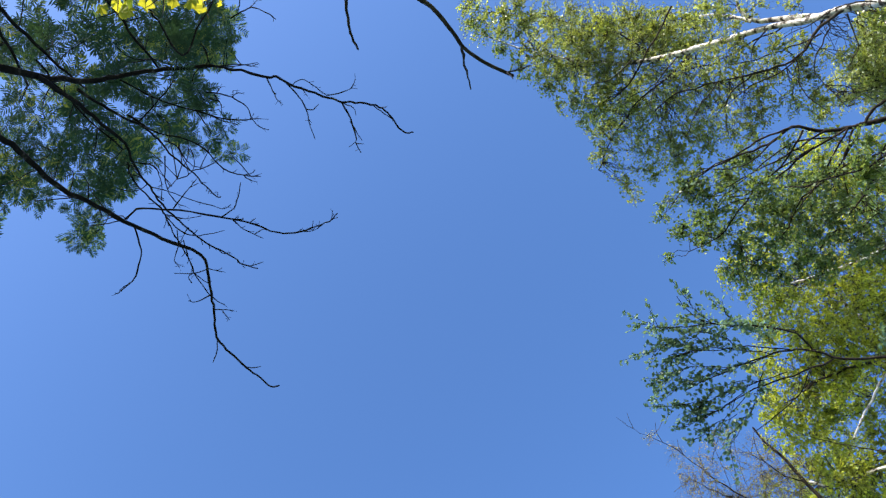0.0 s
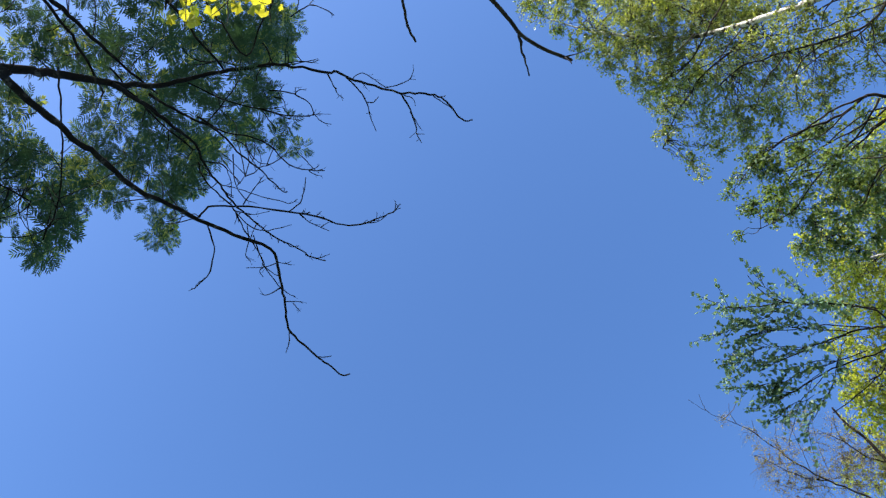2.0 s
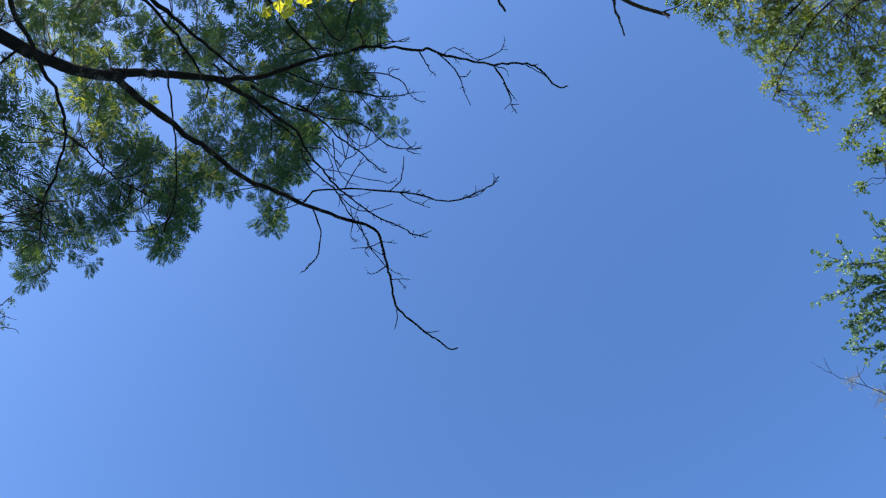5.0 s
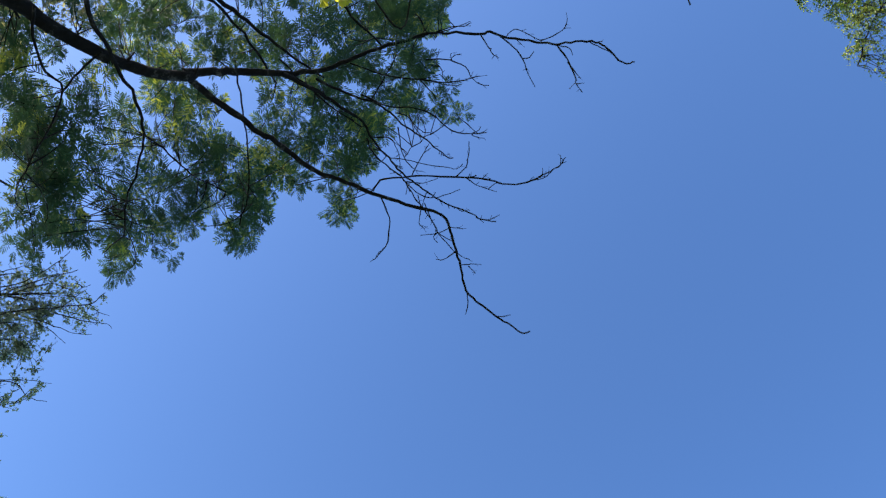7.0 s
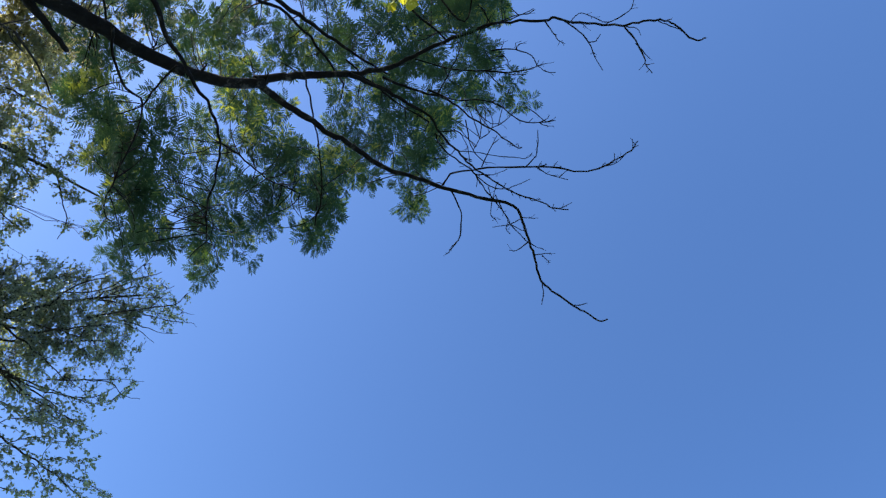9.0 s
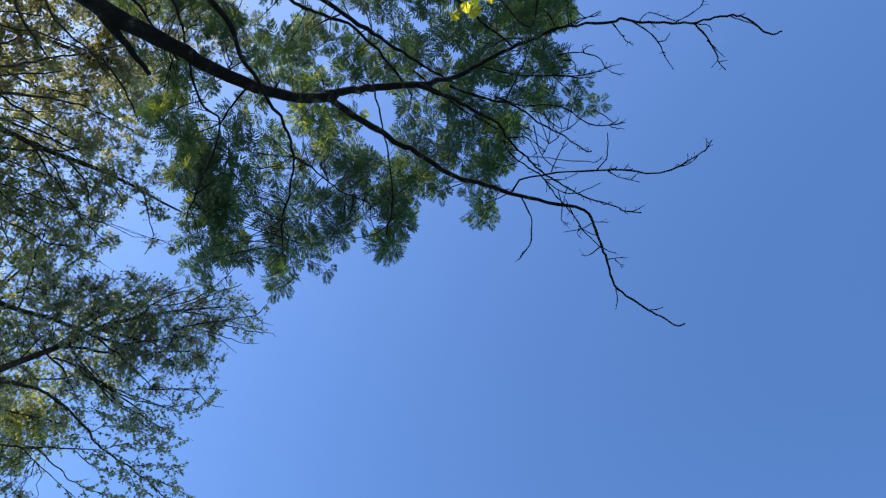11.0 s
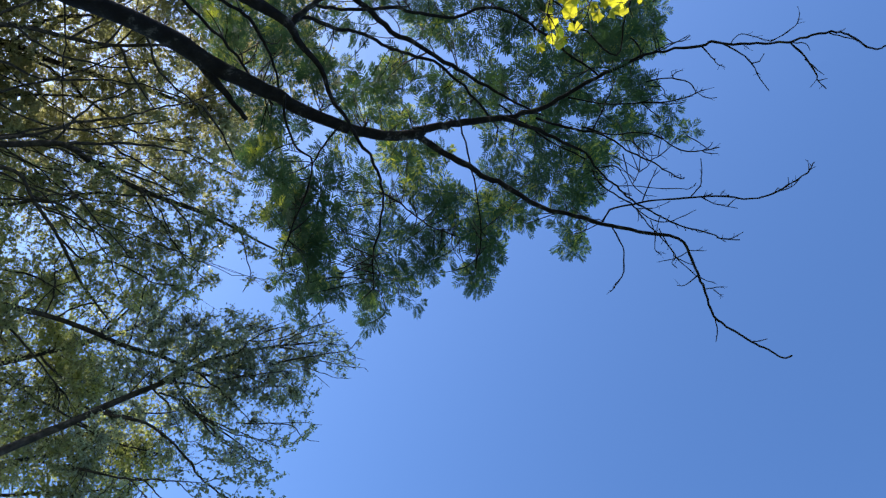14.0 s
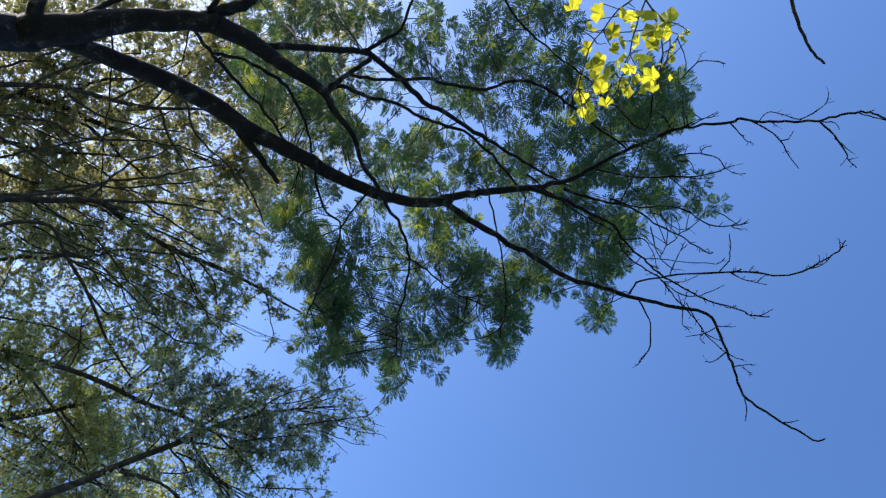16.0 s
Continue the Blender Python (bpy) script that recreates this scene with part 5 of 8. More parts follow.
spray(birch_tall, [(3.21, 0.64, 10.49, 0.14), (3.15, 0.72, 10.02, 0.11), (4.38, -1.41, 9.83, 0.18), (4.49, -1.34, 9.33, 0.16), (3.80, -1.30, 9.70, 0.23), (4.18, -1.09, 9.90, 0.21), (4.40, -0.92, 9.45, 0.14), (4.23, -0.84, 9.85, 0.21), (4.00, -0.78, 9.91, 0.26), (4.49, -0.54, 10.05, 0.26), (5.31, -1.22, 9.05, 0.21), (5.47, -1.05, 9.43, 0.23), (4.95, -0.97, 9.84, 0.16), (5.16, -0.82, 9.53, 0.19), (4.64, -0.77, 9.74, 0.18), (5.25, -0.74, 9.35, 0.18), (4.83, -0.69, 9.50, 0.18), (4.67, -0.68, 10.14, 0.22), (5.46, -0.56, 9.30, 0.26)], 0.90)
spray(birch_tall, [(4.06, -0.21, 9.69, 0.22)], 0.73)
spray(birch_tall, [(4.66, -0.51, 9.51, 0.21), (5.37, -0.40, 9.59, 0.20), (4.88, -0.38, 9.33, 0.19), (4.66, -0.29, 10.08, 0.22), (4.94, -0.28, 9.97, 0.19), (5.26, -0.22, 9.81, 0.20), (5.55, -1.28, 8.74, 0.34), (5.70, -0.91, 9.20, 0.29), (5.80, -0.44, 9.10, 0.28)], 0.90)
spray(birch_tall, [(4.37, -0.03, 10.02, 0.21), (4.22, 0.04, 10.27, 0.25), (3.98, 0.14, 10.34, 0.25), (3.67, 0.17, 10.26, 0.24), (3.81, 0.38, 10.42, 0.17)], 0.73)
spray(birch_tall, [(4.56, -0.12, 10.01, 0.20)], 0.90)
spray(birch_tall, [(6.32, -1.32, 10.44, 0.25), (6.13, -0.96, 10.24, 0.29), (6.15, -0.62, 10.14, 0.28)], 1.80)
spray(birch_tall, [(2.67, -1.43, 12.17, 0.31), (2.74, -1.27, 10.86, 0.31), (3.04, -0.97, 11.12, 0.32), (3.54, -1.36, 11.82, 0.29), (3.98, -1.30, 11.71, 0.38), (3.76, -0.99, 11.55, 0.34)], 0.88)
spray(birch_tall, [(2.72, -0.94, 11.98, 0.34), (4.50, -1.38, 11.19, 0.36), (4.28, -1.26, 11.64, 0.30), (4.06, -0.90, 10.56, 0.29), (3.91, -0.84, 10.91, 0.28)], 0.70)
spray(birch_tall, [(2.79, -0.42, 10.87, 0.28), (3.31, -0.26, 10.83, 0.33), (3.34, -0.13, 12.00, 0.29), (3.58, -0.58, 11.86, 0.33), (3.89, -0.53, 10.67, 0.26), (3.89, -0.50, 11.52, 0.34), (4.47, -0.12, 11.10, 0.28), (4.05, -0.04, 11.07, 0.31), (3.72, 0.30, 11.13, 0.31)], 0.56)
spray(birch_tall, [(4.57, -0.58, 10.93, 0.28)], 0.56)
last = limb(birch_tall, "limb", [(4.632, -0.769, 9.395), (4.490, -0.625, 9.462), (4.237, -0.499, 9.570), (3.977, -0.272, 9.669)], [0.0084, 0.0074, 0.0059, 0.0038])
last = limb(birch_tall, "limb", [(3.949, -0.553, 9.780), (3.757, -0.245, 9.824), (3.642, 0.037, 9.830)], [0.0084, 0.0062, 0.0038])
last = limb(birch_tall, "limb", [(4.256, -0.605, 9.620), (4.047, -0.395, 9.693), (4.021, -0.149, 9.678), (4.046, 0.036, 9.639)], [0.0084, 0.0067, 0.0051, 0.0038])
last = limb(birch_tall, "limb", [(4.811, -1.017, 9.257), (4.555, -0.884, 9.388), (4.258, -0.777, 9.524), (3.996, -0.724, 9.632)], [0.0084, 0.0071, 0.0054, 0.0038])
last = limb(birch_tall, "limb", [(3.546, -0.839, 9.939), (3.320, -0.531, 9.996), (3.263, -0.216, 9.985)], [0.0084, 0.0062, 0.0038])
last = limb(birch_tall, "limb", [(3.090, -0.820, 10.120), (2.847, -0.602, 10.163), (2.595, -0.539, 10.201)], [0.0084, 0.0061, 0.0038])
last = limb(birch_tall, "limb", [(4.985, -1.198, 9.118), (5.077, -0.880, 9.031), (4.993, -0.656, 9.059)], [0.0084, 0.0061, 0.0038])
last = limb(birch_tall, "limb", [(4.357, -1.101, 9.513), (4.225, -0.926, 9.542), (4.197, -0.747, 9.526)], [0.0084, 0.0061, 0.0038])
wands(birch_tall, 10)
finish(birch_tall)

birch_wide = tree("birch_tree", 5.61, -0.23, "wide-spreading birch with dark limbs and fresh green leaves",
                  bark=birch_bark, twig=dark_bark, leaf_mat=birch_leaf_wide, leaf=0.034, blade="ovate", fill=17, per_twig=5, twig_size=1.2)
last = limb(birch_wide, "trunk", [(5.605, -0.231, -0.050), (5.555, -0.229, 0.300), (5.453, -0.225, 3.000), (5.249, -0.217, 5.800), (5.096, -0.210, 7.633), (5.060, -0.414, 7.873), (5.046, -0.571, 8.011), (5.029, -0.851, 8.311), (4.998, -1.032, 8.522)], [0.1600, 0.1300, 0.1200, 0.1000, 0.0561, 0.0454, 0.0384, 0.0256, 0.0184])
last = limb(birch_wide, "limb", [(5.031, -0.208, 7.557), (4.730, -0.163, 7.691), (4.526, -0.107, 7.774), (4.290, -0.040, 7.863), (4.078, -0.005, 7.938), (3.816, -0.035, 8.035), (3.688, 0.080, 8.077), (3.468, 0.192, 8.151), (3.240, 0.296, 8.220), (3.003, 0.468, 8.274), (2.855, 0.651, 8.287)], [0.0250, 0.0235, 0.0215, 0.0188, 0.0158, 0.0129, 0.0114, 0.0094, 0.0073, 0.0051, 0.0034])
last = limb(birch_wide, "limb", [(4.307, -0.068, 7.740), (4.380, -0.188, 7.749), (4.481, -0.259, 7.733)], [0.0120, 0.0139, 0.0122])
last = limb(birch_wide, "limb", [(4.203, -0.030, 7.812), (3.980, 0.138, 7.933), (3.783, 0.290, 8.029), (3.618, 0.445, 8.098), (3.446, 0.696, 8.150), (3.263, 0.960, 8.189), (3.030, 1.100, 8.261)], [0.0104, 0.0093, 0.0084, 0.0077, 0.0069, 0.0050, 0.0034])
last = limb(birch_wide, "limb", [(3.662, 0.079, 8.030), (3.488, 0.266, 8.079), (3.308, 0.333, 8.137), (3.076, 0.336, 8.212)], [0.0069, 0.0057, 0.0046, 0.0034])
last = limb(birch_wide, "limb", [(4.044, 0.053, 7.797), (3.769, 0.103, 7.938), (3.524, 0.330, 8.038), (3.308, 0.536, 8.112), (3.126, 0.796, 8.149)], [0.0069, 0.0060, 0.0051, 0.0042, 0.0034])
last = limb(birch_wide, "limb", [(4.273, -0.044, 7.763), (4.148, 0.323, 7.840), (3.927, 0.580, 7.963), (3.769, 0.943, 8.015), (3.557, 1.213, 8.090)], [0.0104, 0.0085, 0.0068, 0.0050, 0.0035])
last = limb(birch_wide, "limb", [(4.506, 0.101, 7.719), (4.424, 0.469, 7.762), (4.285, 0.723, 7.835), (4.096, 1.038, 7.917)], [0.0087, 0.0075, 0.0066, 0.0054])
spray(birch_wide, [(3.07, 0.34, 8.32, 0.13), (3.03, 0.50, 8.34, 0.19), (3.43, 0.52, 7.83, 0.20), (3.17, 0.59, 8.15, 0.21), (3.07, 0.71, 8.94, 0.12), (3.44, 0.76, 8.24, 0.21), (2.82, 0.82, 8.51, 0.09), (3.29, 0.91, 8.60, 0.20), (3.16, 0.99, 8.84, 0.14), (3.21, 1.04, 8.36, 0.11), (2.76, 1.13, 8.14, 0.06), (3.50, 1.34, 8.33, 0.12), (4.21, 0.03, 7.98, 0.11), (4.09, 0.05, 7.42, 0.13), (3.76, 0.13, 7.92, 0.14), (3.73, 0.19, 8.54, 0.19), (4.14, 0.26, 7.40, 0.20), (3.89, 0.31, 7.61, 0.20), (4.05, 0.36, 8.57, 0.21), (3.51, 0.41, 8.53, 0.20)], 1.0)
spray(birch_wide, [(4.13, 0.51, 7.64, 0.22), (4.14, 0.56, 8.32, 0.24), (3.85, 0.70, 8.18, 0.23), (3.94, 0.75, 7.70, 0.22), (3.58, 0.93, 7.96, 0.22), (4.11, 0.94, 7.62, 0.22), (3.57, 1.02, 8.56, 0.18), (4.11, 1.06, 8.40, 0.24), (3.62, 1.16, 8.43, 0.18), (4.10, 1.20, 7.98, 0.21), (3.77, 1.27, 8.08, 0.18), (3.56, 1.32, 8.08, 0.15), (4.78, 0.33, 7.83, 0.27), (4.66, 0.65, 8.07, 0.24), (4.79, 0.81, 7.64, 0.29), (4.51, 0.98, 7.82, 0.23)], 1.0)
last = limb(birch_wide, "limb", [(3.977, -0.005, 7.781), (3.733, 0.175, 7.869), (3.478, 0.335, 7.952), (3.210, 0.503, 8.025)], [0.0094, 0.0076, 0.0058, 0.0041])
last = limb(birch_wide, "limb", [(3.910, 0.135, 7.822), (3.656, 0.373, 7.892), (3.435, 0.564, 7.942), (3.254, 0.627, 7.992)], [0.0094, 0.0071, 0.0053, 0.0041])
last = limb(birch_wide, "limb", [(3.749, -0.030, 7.922), (3.535, 0.054, 7.996), (3.314, 0.209, 8.058), (2.992, 0.393, 8.137)], [0.0094, 0.0079, 0.0063, 0.0041])
last = limb(birch_wide, "limb", [(4.119, -0.029, 7.687), (3.998, 0.229, 7.704), (3.871, 0.471, 7.716), (3.696, 0.731, 7.736)], [0.0094, 0.0076, 0.0060, 0.0041])
last = limb(birch_wide, "limb", [(4.153, -0.038, 7.664), (4.055, 0.265, 7.630), (4.058, 0.544, 7.523)], [0.0094, 0.0066, 0.0041])
last = limb(birch_wide, "limb", [(3.569, 0.439, 8.010), (3.409, 0.553, 7.994), (3.253, 0.577, 7.997)], [0.0094, 0.0065, 0.0041])
last = limb(birch_wide, "limb", [(3.827, -0.010, 7.875), (3.697, 0.249, 7.887), (3.520, 0.473, 7.916), (3.420, 0.720, 7.895)], [0.0094, 0.0076, 0.0057, 0.0041])
last = limb(birch_wide, "limb", [(5.200, -0.210, 6.600), (5.098, 0.012, 8.294), (4.993, 0.273, 8.369), (4.917, 0.480, 8.414), (4.832, 0.712, 8.456)], [0.03, 0.024, 0.02, 0.016, 0.011], "slim white side stem")
last.data.materials[0] = birch_bark
wands(birch_wide, 6)
finish(birch_wide)

birch_low = tree("birch_tree", 4.53, 1.64, "birch with a low outstretched bough of blue-green leaves",
                 bark=birch_bark, twig=dark_bark, leaf_mat=birch_leaf_low, leaf=0.033, blade="ovate", fill=25, per_twig=3.5)
last = limb(birch_low, "trunk", [(4.531, 1.640, -0.050), (4.489, 1.625, 0.300), (4.405, 1.594, 2.500), (4.279, 1.549, 4.400), (4.195, 1.518, 6.048), (4.329, 1.279, 6.325), (4.405, 1.102, 6.642), (4.439, 0.980, 6.923)], [0.1300, 0.1000, 0.0900, 0.0800, 0.0406, 0.0323, 0.0215, 0.0125])
last = limb(birch_low, "limb", [(4.195, 1.518, 6.048), (3.879, 1.558, 6.209), (3.628, 1.567, 6.331), (3.339, 1.598, 6.451), (3.188, 1.556, 6.523), (3.048, 1.559, 6.576), (2.881, 1.617, 6.617), (2.688, 1.698, 6.652), (2.489, 1.794, 6.676), (2.326, 1.870, 6.689)], [0.0164, 0.0132, 0.0110, 0.0087, 0.0074, 0.0067, 0.0061, 0.0052, 0.0038, 0.0027])
last = limb(birch_low, "limb", [(3.205, 1.565, 6.549), (3.103, 1.452, 6.609), (2.869, 1.418, 6.699), (2.528, 1.402, 6.805), (2.374, 1.296, 6.864), (2.314, 1.214, 6.890)], [0.0072, 0.0064, 0.0053, 0.0038, 0.0027, 0.0021])
last = limb(birch_low, "limb", [(2.526, 1.409, 6.800), (2.331, 1.443, 6.851), (2.153, 1.450, 6.898)], [0.0042, 0.0031, 0.0021])
last = limb(birch_low, "limb", [(3.307, 1.610, 6.466), (3.049, 1.732, 6.519), (2.781, 1.843, 6.565), (2.579, 1.959, 6.575), (2.414, 2.055, 6.576)], [0.0072, 0.0062, 0.0050, 0.0038, 0.0027])
last = limb(birch_low, "limb", [(3.178, 1.695, 6.523), (3.080, 1.868, 6.482), (2.919, 2.010, 6.482), (2.757, 2.132, 6.484)], [0.0043, 0.0038, 0.0033, 0.0028])
last = limb(birch_low, "limb", [(3.053, 1.562, 6.584), (2.781, 1.560, 6.680), (2.513, 1.594, 6.751), (2.235, 1.645, 6.807)], [0.0043, 0.0038, 0.0032, 0.0027])
bough(birch_low, [(2.91, 1.59, 6.57), (2.70, 1.58, 6.66), (2.54, 1.58, 6.77), (2.38, 1.60, 6.84), (2.26, 1.58, 6.91)], 0.0037, 0.0015, 0.15, 0.024, 0.17, 0.04)
bough(birch_low, [(3.08, 1.42, 6.55), (2.90, 1.41, 6.62), (2.72, 1.40, 6.70), (2.56, 1.42, 6.82), (2.42, 1.41, 6.91)], 0.0037, 0.0015, 0.1, 0.024, 0.17, 0.04)
bough(birch_low, [(2.57, 1.41, 6.85), (2.46, 1.33, 6.85), (2.39, 1.24, 6.89)], 0.0025, 0.0015, 0.2, 0.024, 0.17, 0.04)
bough(birch_low, [(2.93, 1.61, 6.59), (2.72, 1.67, 6.61), (2.58, 1.74, 6.70), (2.40, 1.81, 6.71), (2.28, 1.88, 6.74)], 0.0037, 0.0015, 0.15, 0.024, 0.17, 0.04)
bough(birch_low, [(2.99, 1.70, 6.50), (2.81, 1.79, 6.56), (2.65, 1.88, 6.64), (2.49, 1.95, 6.66), (2.36, 1.98, 6.69), (2.20, 2.02, 6.76)], 0.0037, 0.0015, 0.2, 0.024, 0.17, 0.04)
bough(birch_low, [(2.76, 1.89, 6.61), (2.59, 2.02, 6.54), (2.52, 2.18, 6.55), (2.45, 2.35, 6.46)], 0.0028, 0.0015, 1.0, 0.024, 0.17, 0.04)
bough(birch_low, [(2.72, 1.88, 6.60), (2.59, 1.96, 6.58), (2.48, 2.04, 6.63), (2.34, 2.13, 6.64)], 0.0028, 0.0015, 0.1, 0.024, 0.17, 0.04)
bough(birch_low, [(2.72, 1.59, 6.69), (2.60, 1.49, 6.75), (2.42, 1.48, 6.85), (2.20, 1.45, 6.91), (2.10, 1.42, 6.94)], 0.0028, 0.0015, 0.1, 0.024, 0.17, 0.04)
bough(birch_low, [(2.55, 1.60, 6.80), (2.37, 1.63, 6.81), (2.25, 1.73, 6.89), (2.17, 1.85, 6.85)], 0.0028, 0.0015, 0.1, 0.024, 0.17, 0.04)
bough(birch_low, [(2.66, 1.70, 6.63), (2.49, 1.72, 6.77), (2.29, 1.76, 6.79), (2.18, 1.88, 6.81)], 0.0028, 0.0015, 0.2, 0.024, 0.17, 0.04)
bough(birch_low, [(2.94, 1.42, 6.63), (2.77, 1.38, 6.65), (2.69, 1.36, 6.74), (2.61, 1.29, 6.78)], 0.0028, 0.0015, 0.1, 0.024, 0.17, 0.04)
bough(birch_low, [(2.91, 1.65, 6.62), (2.80, 1.78, 6.54), (2.76, 1.98, 6.53), (2.61, 2.11, 6.47)], 0.0028, 0.0015, 0.2, 0.024, 0.17, 0.04)
bough(birch_low, [(2.82, 1.79, 6.57), (2.68, 1.80, 6.61), (2.56, 1.88, 6.70), (2.43, 2.01, 6.67)], 0.0025, 0.0015, 0.2, 0.024, 0.17, 0.04)
bough(birch_low, [(2.80, 2.01, 6.60), (2.68, 2.12, 6.53), (2.59, 2.26, 6.49)], 0.0025, 0.0015, 0.8, 0.024, 0.17, 0.04)
bough(birch_low, [(2.68, 2.04, 6.60), (2.49, 2.12, 6.58), (2.37, 2.21, 6.59)], 0.0025, 0.0015, 0.2, 0.024, 0.17, 0.04)
bough(birch_low, [(2.57, 1.60, 6.83), (2.45, 1.52, 6.83), (2.33, 1.55, 6.88), (2.15, 1.64, 6.90)], 0.0025, 0.0015, 0.1, 0.024, 0.17, 0.04)
spray(birch_low, [(3.70, 1.18, 5.99, 0.20), (3.61, 1.38, 6.16, 0.18)], 0.85)
finish(birch_low)

birch_far = tree("birch_tree", 7.67, 4.55, "birch with golden-green sunlit foliage and a white side stem",
                 bark=birch_bark, twig=brown_bark, bark_above=0.0205, leaf_mat=birch_leaf_gold, leaf=0.044, blade="folded", fill=14, per_twig=5, twig_size=1.4)
last = limb(birch_far, "trunk", [(7.665, 4.550, -0.050), (7.593, 4.507, 0.300), (7.520, 4.464, 2.500), (7.376, 4.378, 4.400), (7.231, 4.292, 8.053), (7.114, 3.969, 8.653), (6.917, 3.632, 9.261), (6.804, 3.308, 9.700), (6.689, 2.888, 10.197), (6.531, 2.415, 10.696), (6.295, 2.114, 11.112)], [0.1600, 0.1200, 0.1100, 0.1000, 0.0547, 0.0510, 0.0454, 0.0399, 0.0360, 0.0252, 0.0165])
last = limb(birch_far, "limb", [(6.142, 2.572, 9.458), (6.024, 2.752, 9.437), (5.914, 2.906, 9.419), (5.827, 3.055, 9.386), (5.720, 3.217, 9.353), (5.646, 3.338, 9.321), (5.561, 3.481, 9.279)], [0.0145, 0.0139, 0.0133, 0.0125, 0.0116, 0.0106, 0.0095])
last.data.materials[0] = birch_bark
last = limb(birch_far, "limb", [(6.890, 3.619, 9.231), (6.475, 3.747, 9.410), (6.066, 3.986, 9.509), (5.638, 4.221, 9.594), (5.356, 4.198, 9.727)], [0.0272, 0.0248, 0.0218, 0.0155, 0.0113])
last = limb(birch_far, "limb", [(6.529, 2.819, 9.992), (6.078, 2.941, 10.196), (5.574, 3.265, 10.323), (5.229, 3.565, 10.351)], [0.0196, 0.0168, 0.0120, 0.0077])
last = limb(birch_far, "limb", [(6.547, 1.447, 10.320), (6.268, 1.604, 10.424), (5.844, 1.806, 10.572), (5.529, 1.931, 10.674)], [0.0202, 0.0211, 0.0161, 0.0115])
spray(birch_far, [(5.26, 2.08, 11.01, 0.23), (5.20, 2.15, 10.35, 0.33), (5.27, 2.42, 10.85, 0.23), (5.25, 2.46, 10.14, 0.26), (5.50, 3.17, 11.24, 0.21), (5.21, 3.29, 10.23, 0.29), (5.00, 3.40, 9.95, 0.23), (5.29, 3.68, 10.05, 0.27), (5.85, 1.78, 10.23, 0.33), (6.22, 2.11, 10.08, 0.34), (5.98, 2.19, 11.13, 0.36), (5.93, 2.26, 9.85, 0.36), (5.89, 2.51, 10.55, 0.35), (6.08, 2.55, 9.61, 0.33), (6.04, 2.92, 10.38, 0.35), (6.20, 3.11, 9.82, 0.23), (5.82, 3.13, 9.80, 0.27), (5.79, 3.17, 10.69, 0.35), (5.72, 3.48, 10.28, 0.35), (6.15, 3.58, 9.74, 0.19)], 0.95)
spray(birch_far, [(6.17, 3.70, 9.02, 0.39), (6.01, 3.74, 10.33, 0.20), (5.56, 3.83, 9.87, 0.27), (5.68, 4.02, 9.46, 0.33), (6.25, 4.03, 9.75, 0.35), (5.63, 4.35, 9.57, 0.32), (6.50, 4.51, 9.93, 0.34), (5.94, 4.52, 9.17, 0.40), (5.89, 4.56, 10.42, 0.28), (5.65, 4.60, 9.34, 0.32), (6.66, 1.89, 10.72, 0.36), (6.53, 2.17, 9.70, 0.40), (6.61, 3.08, 9.49, 0.40)], 0.95)
spray(birch_far, [(5.23, 1.92, 11.29, 0.39), (6.40, 0.39, 11.69, 0.44), (6.34, 1.01, 12.02, 0.50), (6.36, 1.42, 10.77, 0.36), (6.37, 1.46, 11.79, 0.40), (6.08, 1.46, 12.21, 0.48), (6.07, 1.86, 10.58, 0.43), (6.38, 2.15, 12.07, 0.50), (5.96, 2.30, 10.84, 0.45), (5.68, 2.54, 11.29, 0.37), (6.28, 2.81, 10.92, 0.48), (5.50, 2.88, 10.68, 0.45), (6.00, 3.33, 10.56, 0.39), (6.49, 3.71, 10.27, 0.40), (5.72, 3.94, 10.69, 0.45), (5.79, 4.15, 10.28, 0.40), (6.47, 4.51, 9.95, 0.37), (6.21, 4.77, 10.34, 0.48), (5.85, 5.12, 10.87, 0.48), (6.70, 0.43, 11.15, 0.40)], 0.8)
spray(birch_far, [(6.88, 0.44, 10.44, 0.40), (6.90, 0.80, 11.96, 0.49), (6.94, 0.87, 11.29, 0.42), (6.99, 1.88, 11.11, 0.39), (6.78, 2.32, 11.08, 0.42), (7.15, 2.52, 10.73, 0.47), (6.52, 2.78, 10.54, 0.45), (7.24, 2.83, 10.43, 0.45), (6.98, 3.30, 10.42, 0.47), (6.99, 3.62, 10.01, 0.46), (6.90, 3.64, 11.39, 0.46), (6.68, 3.99, 11.19, 0.48), (7.28, 4.36, 10.53, 0.43), (6.72, 4.46, 9.59, 0.35), (6.67, 4.49, 10.96, 0.40), (7.55, 1.58, 11.42, 0.40)], 0.8)
wands(birch_far, 10)
finish(birch_far)

alder_tree = tree("alder_tree", 5.12, 4.35, "nearly bare brown-twigged alder with small pale buds",
                  bark=dark_bark, twig=red_bark, bark_above=0.004, leaf_mat=bud_leaf, leaf=0.017, blade="ovate", fill=4.5, leafy=0.6, per_twig=4, droop=1.2, twig_size=0.62)
last = limb(alder_tree, "trunk", [(5.124, 4.350, -0.050), (5.076, 4.309, 0.300), (5.028, 4.268, 2.500), (4.931, 4.186, 4.600), (4.834, 4.104, 7.701), (4.737, 3.856, 8.096), (4.610, 3.697, 8.386), (4.525, 3.593, 8.562), (4.408, 3.418, 8.812), (4.301, 3.323, 8.977), (4.235, 3.212, 9.109)], [0.1300, 0.1000, 0.0900, 0.0700, 0.0341, 0.0244, 0.0194, 0.0178, 0.0151, 0.0122, 0.0098])
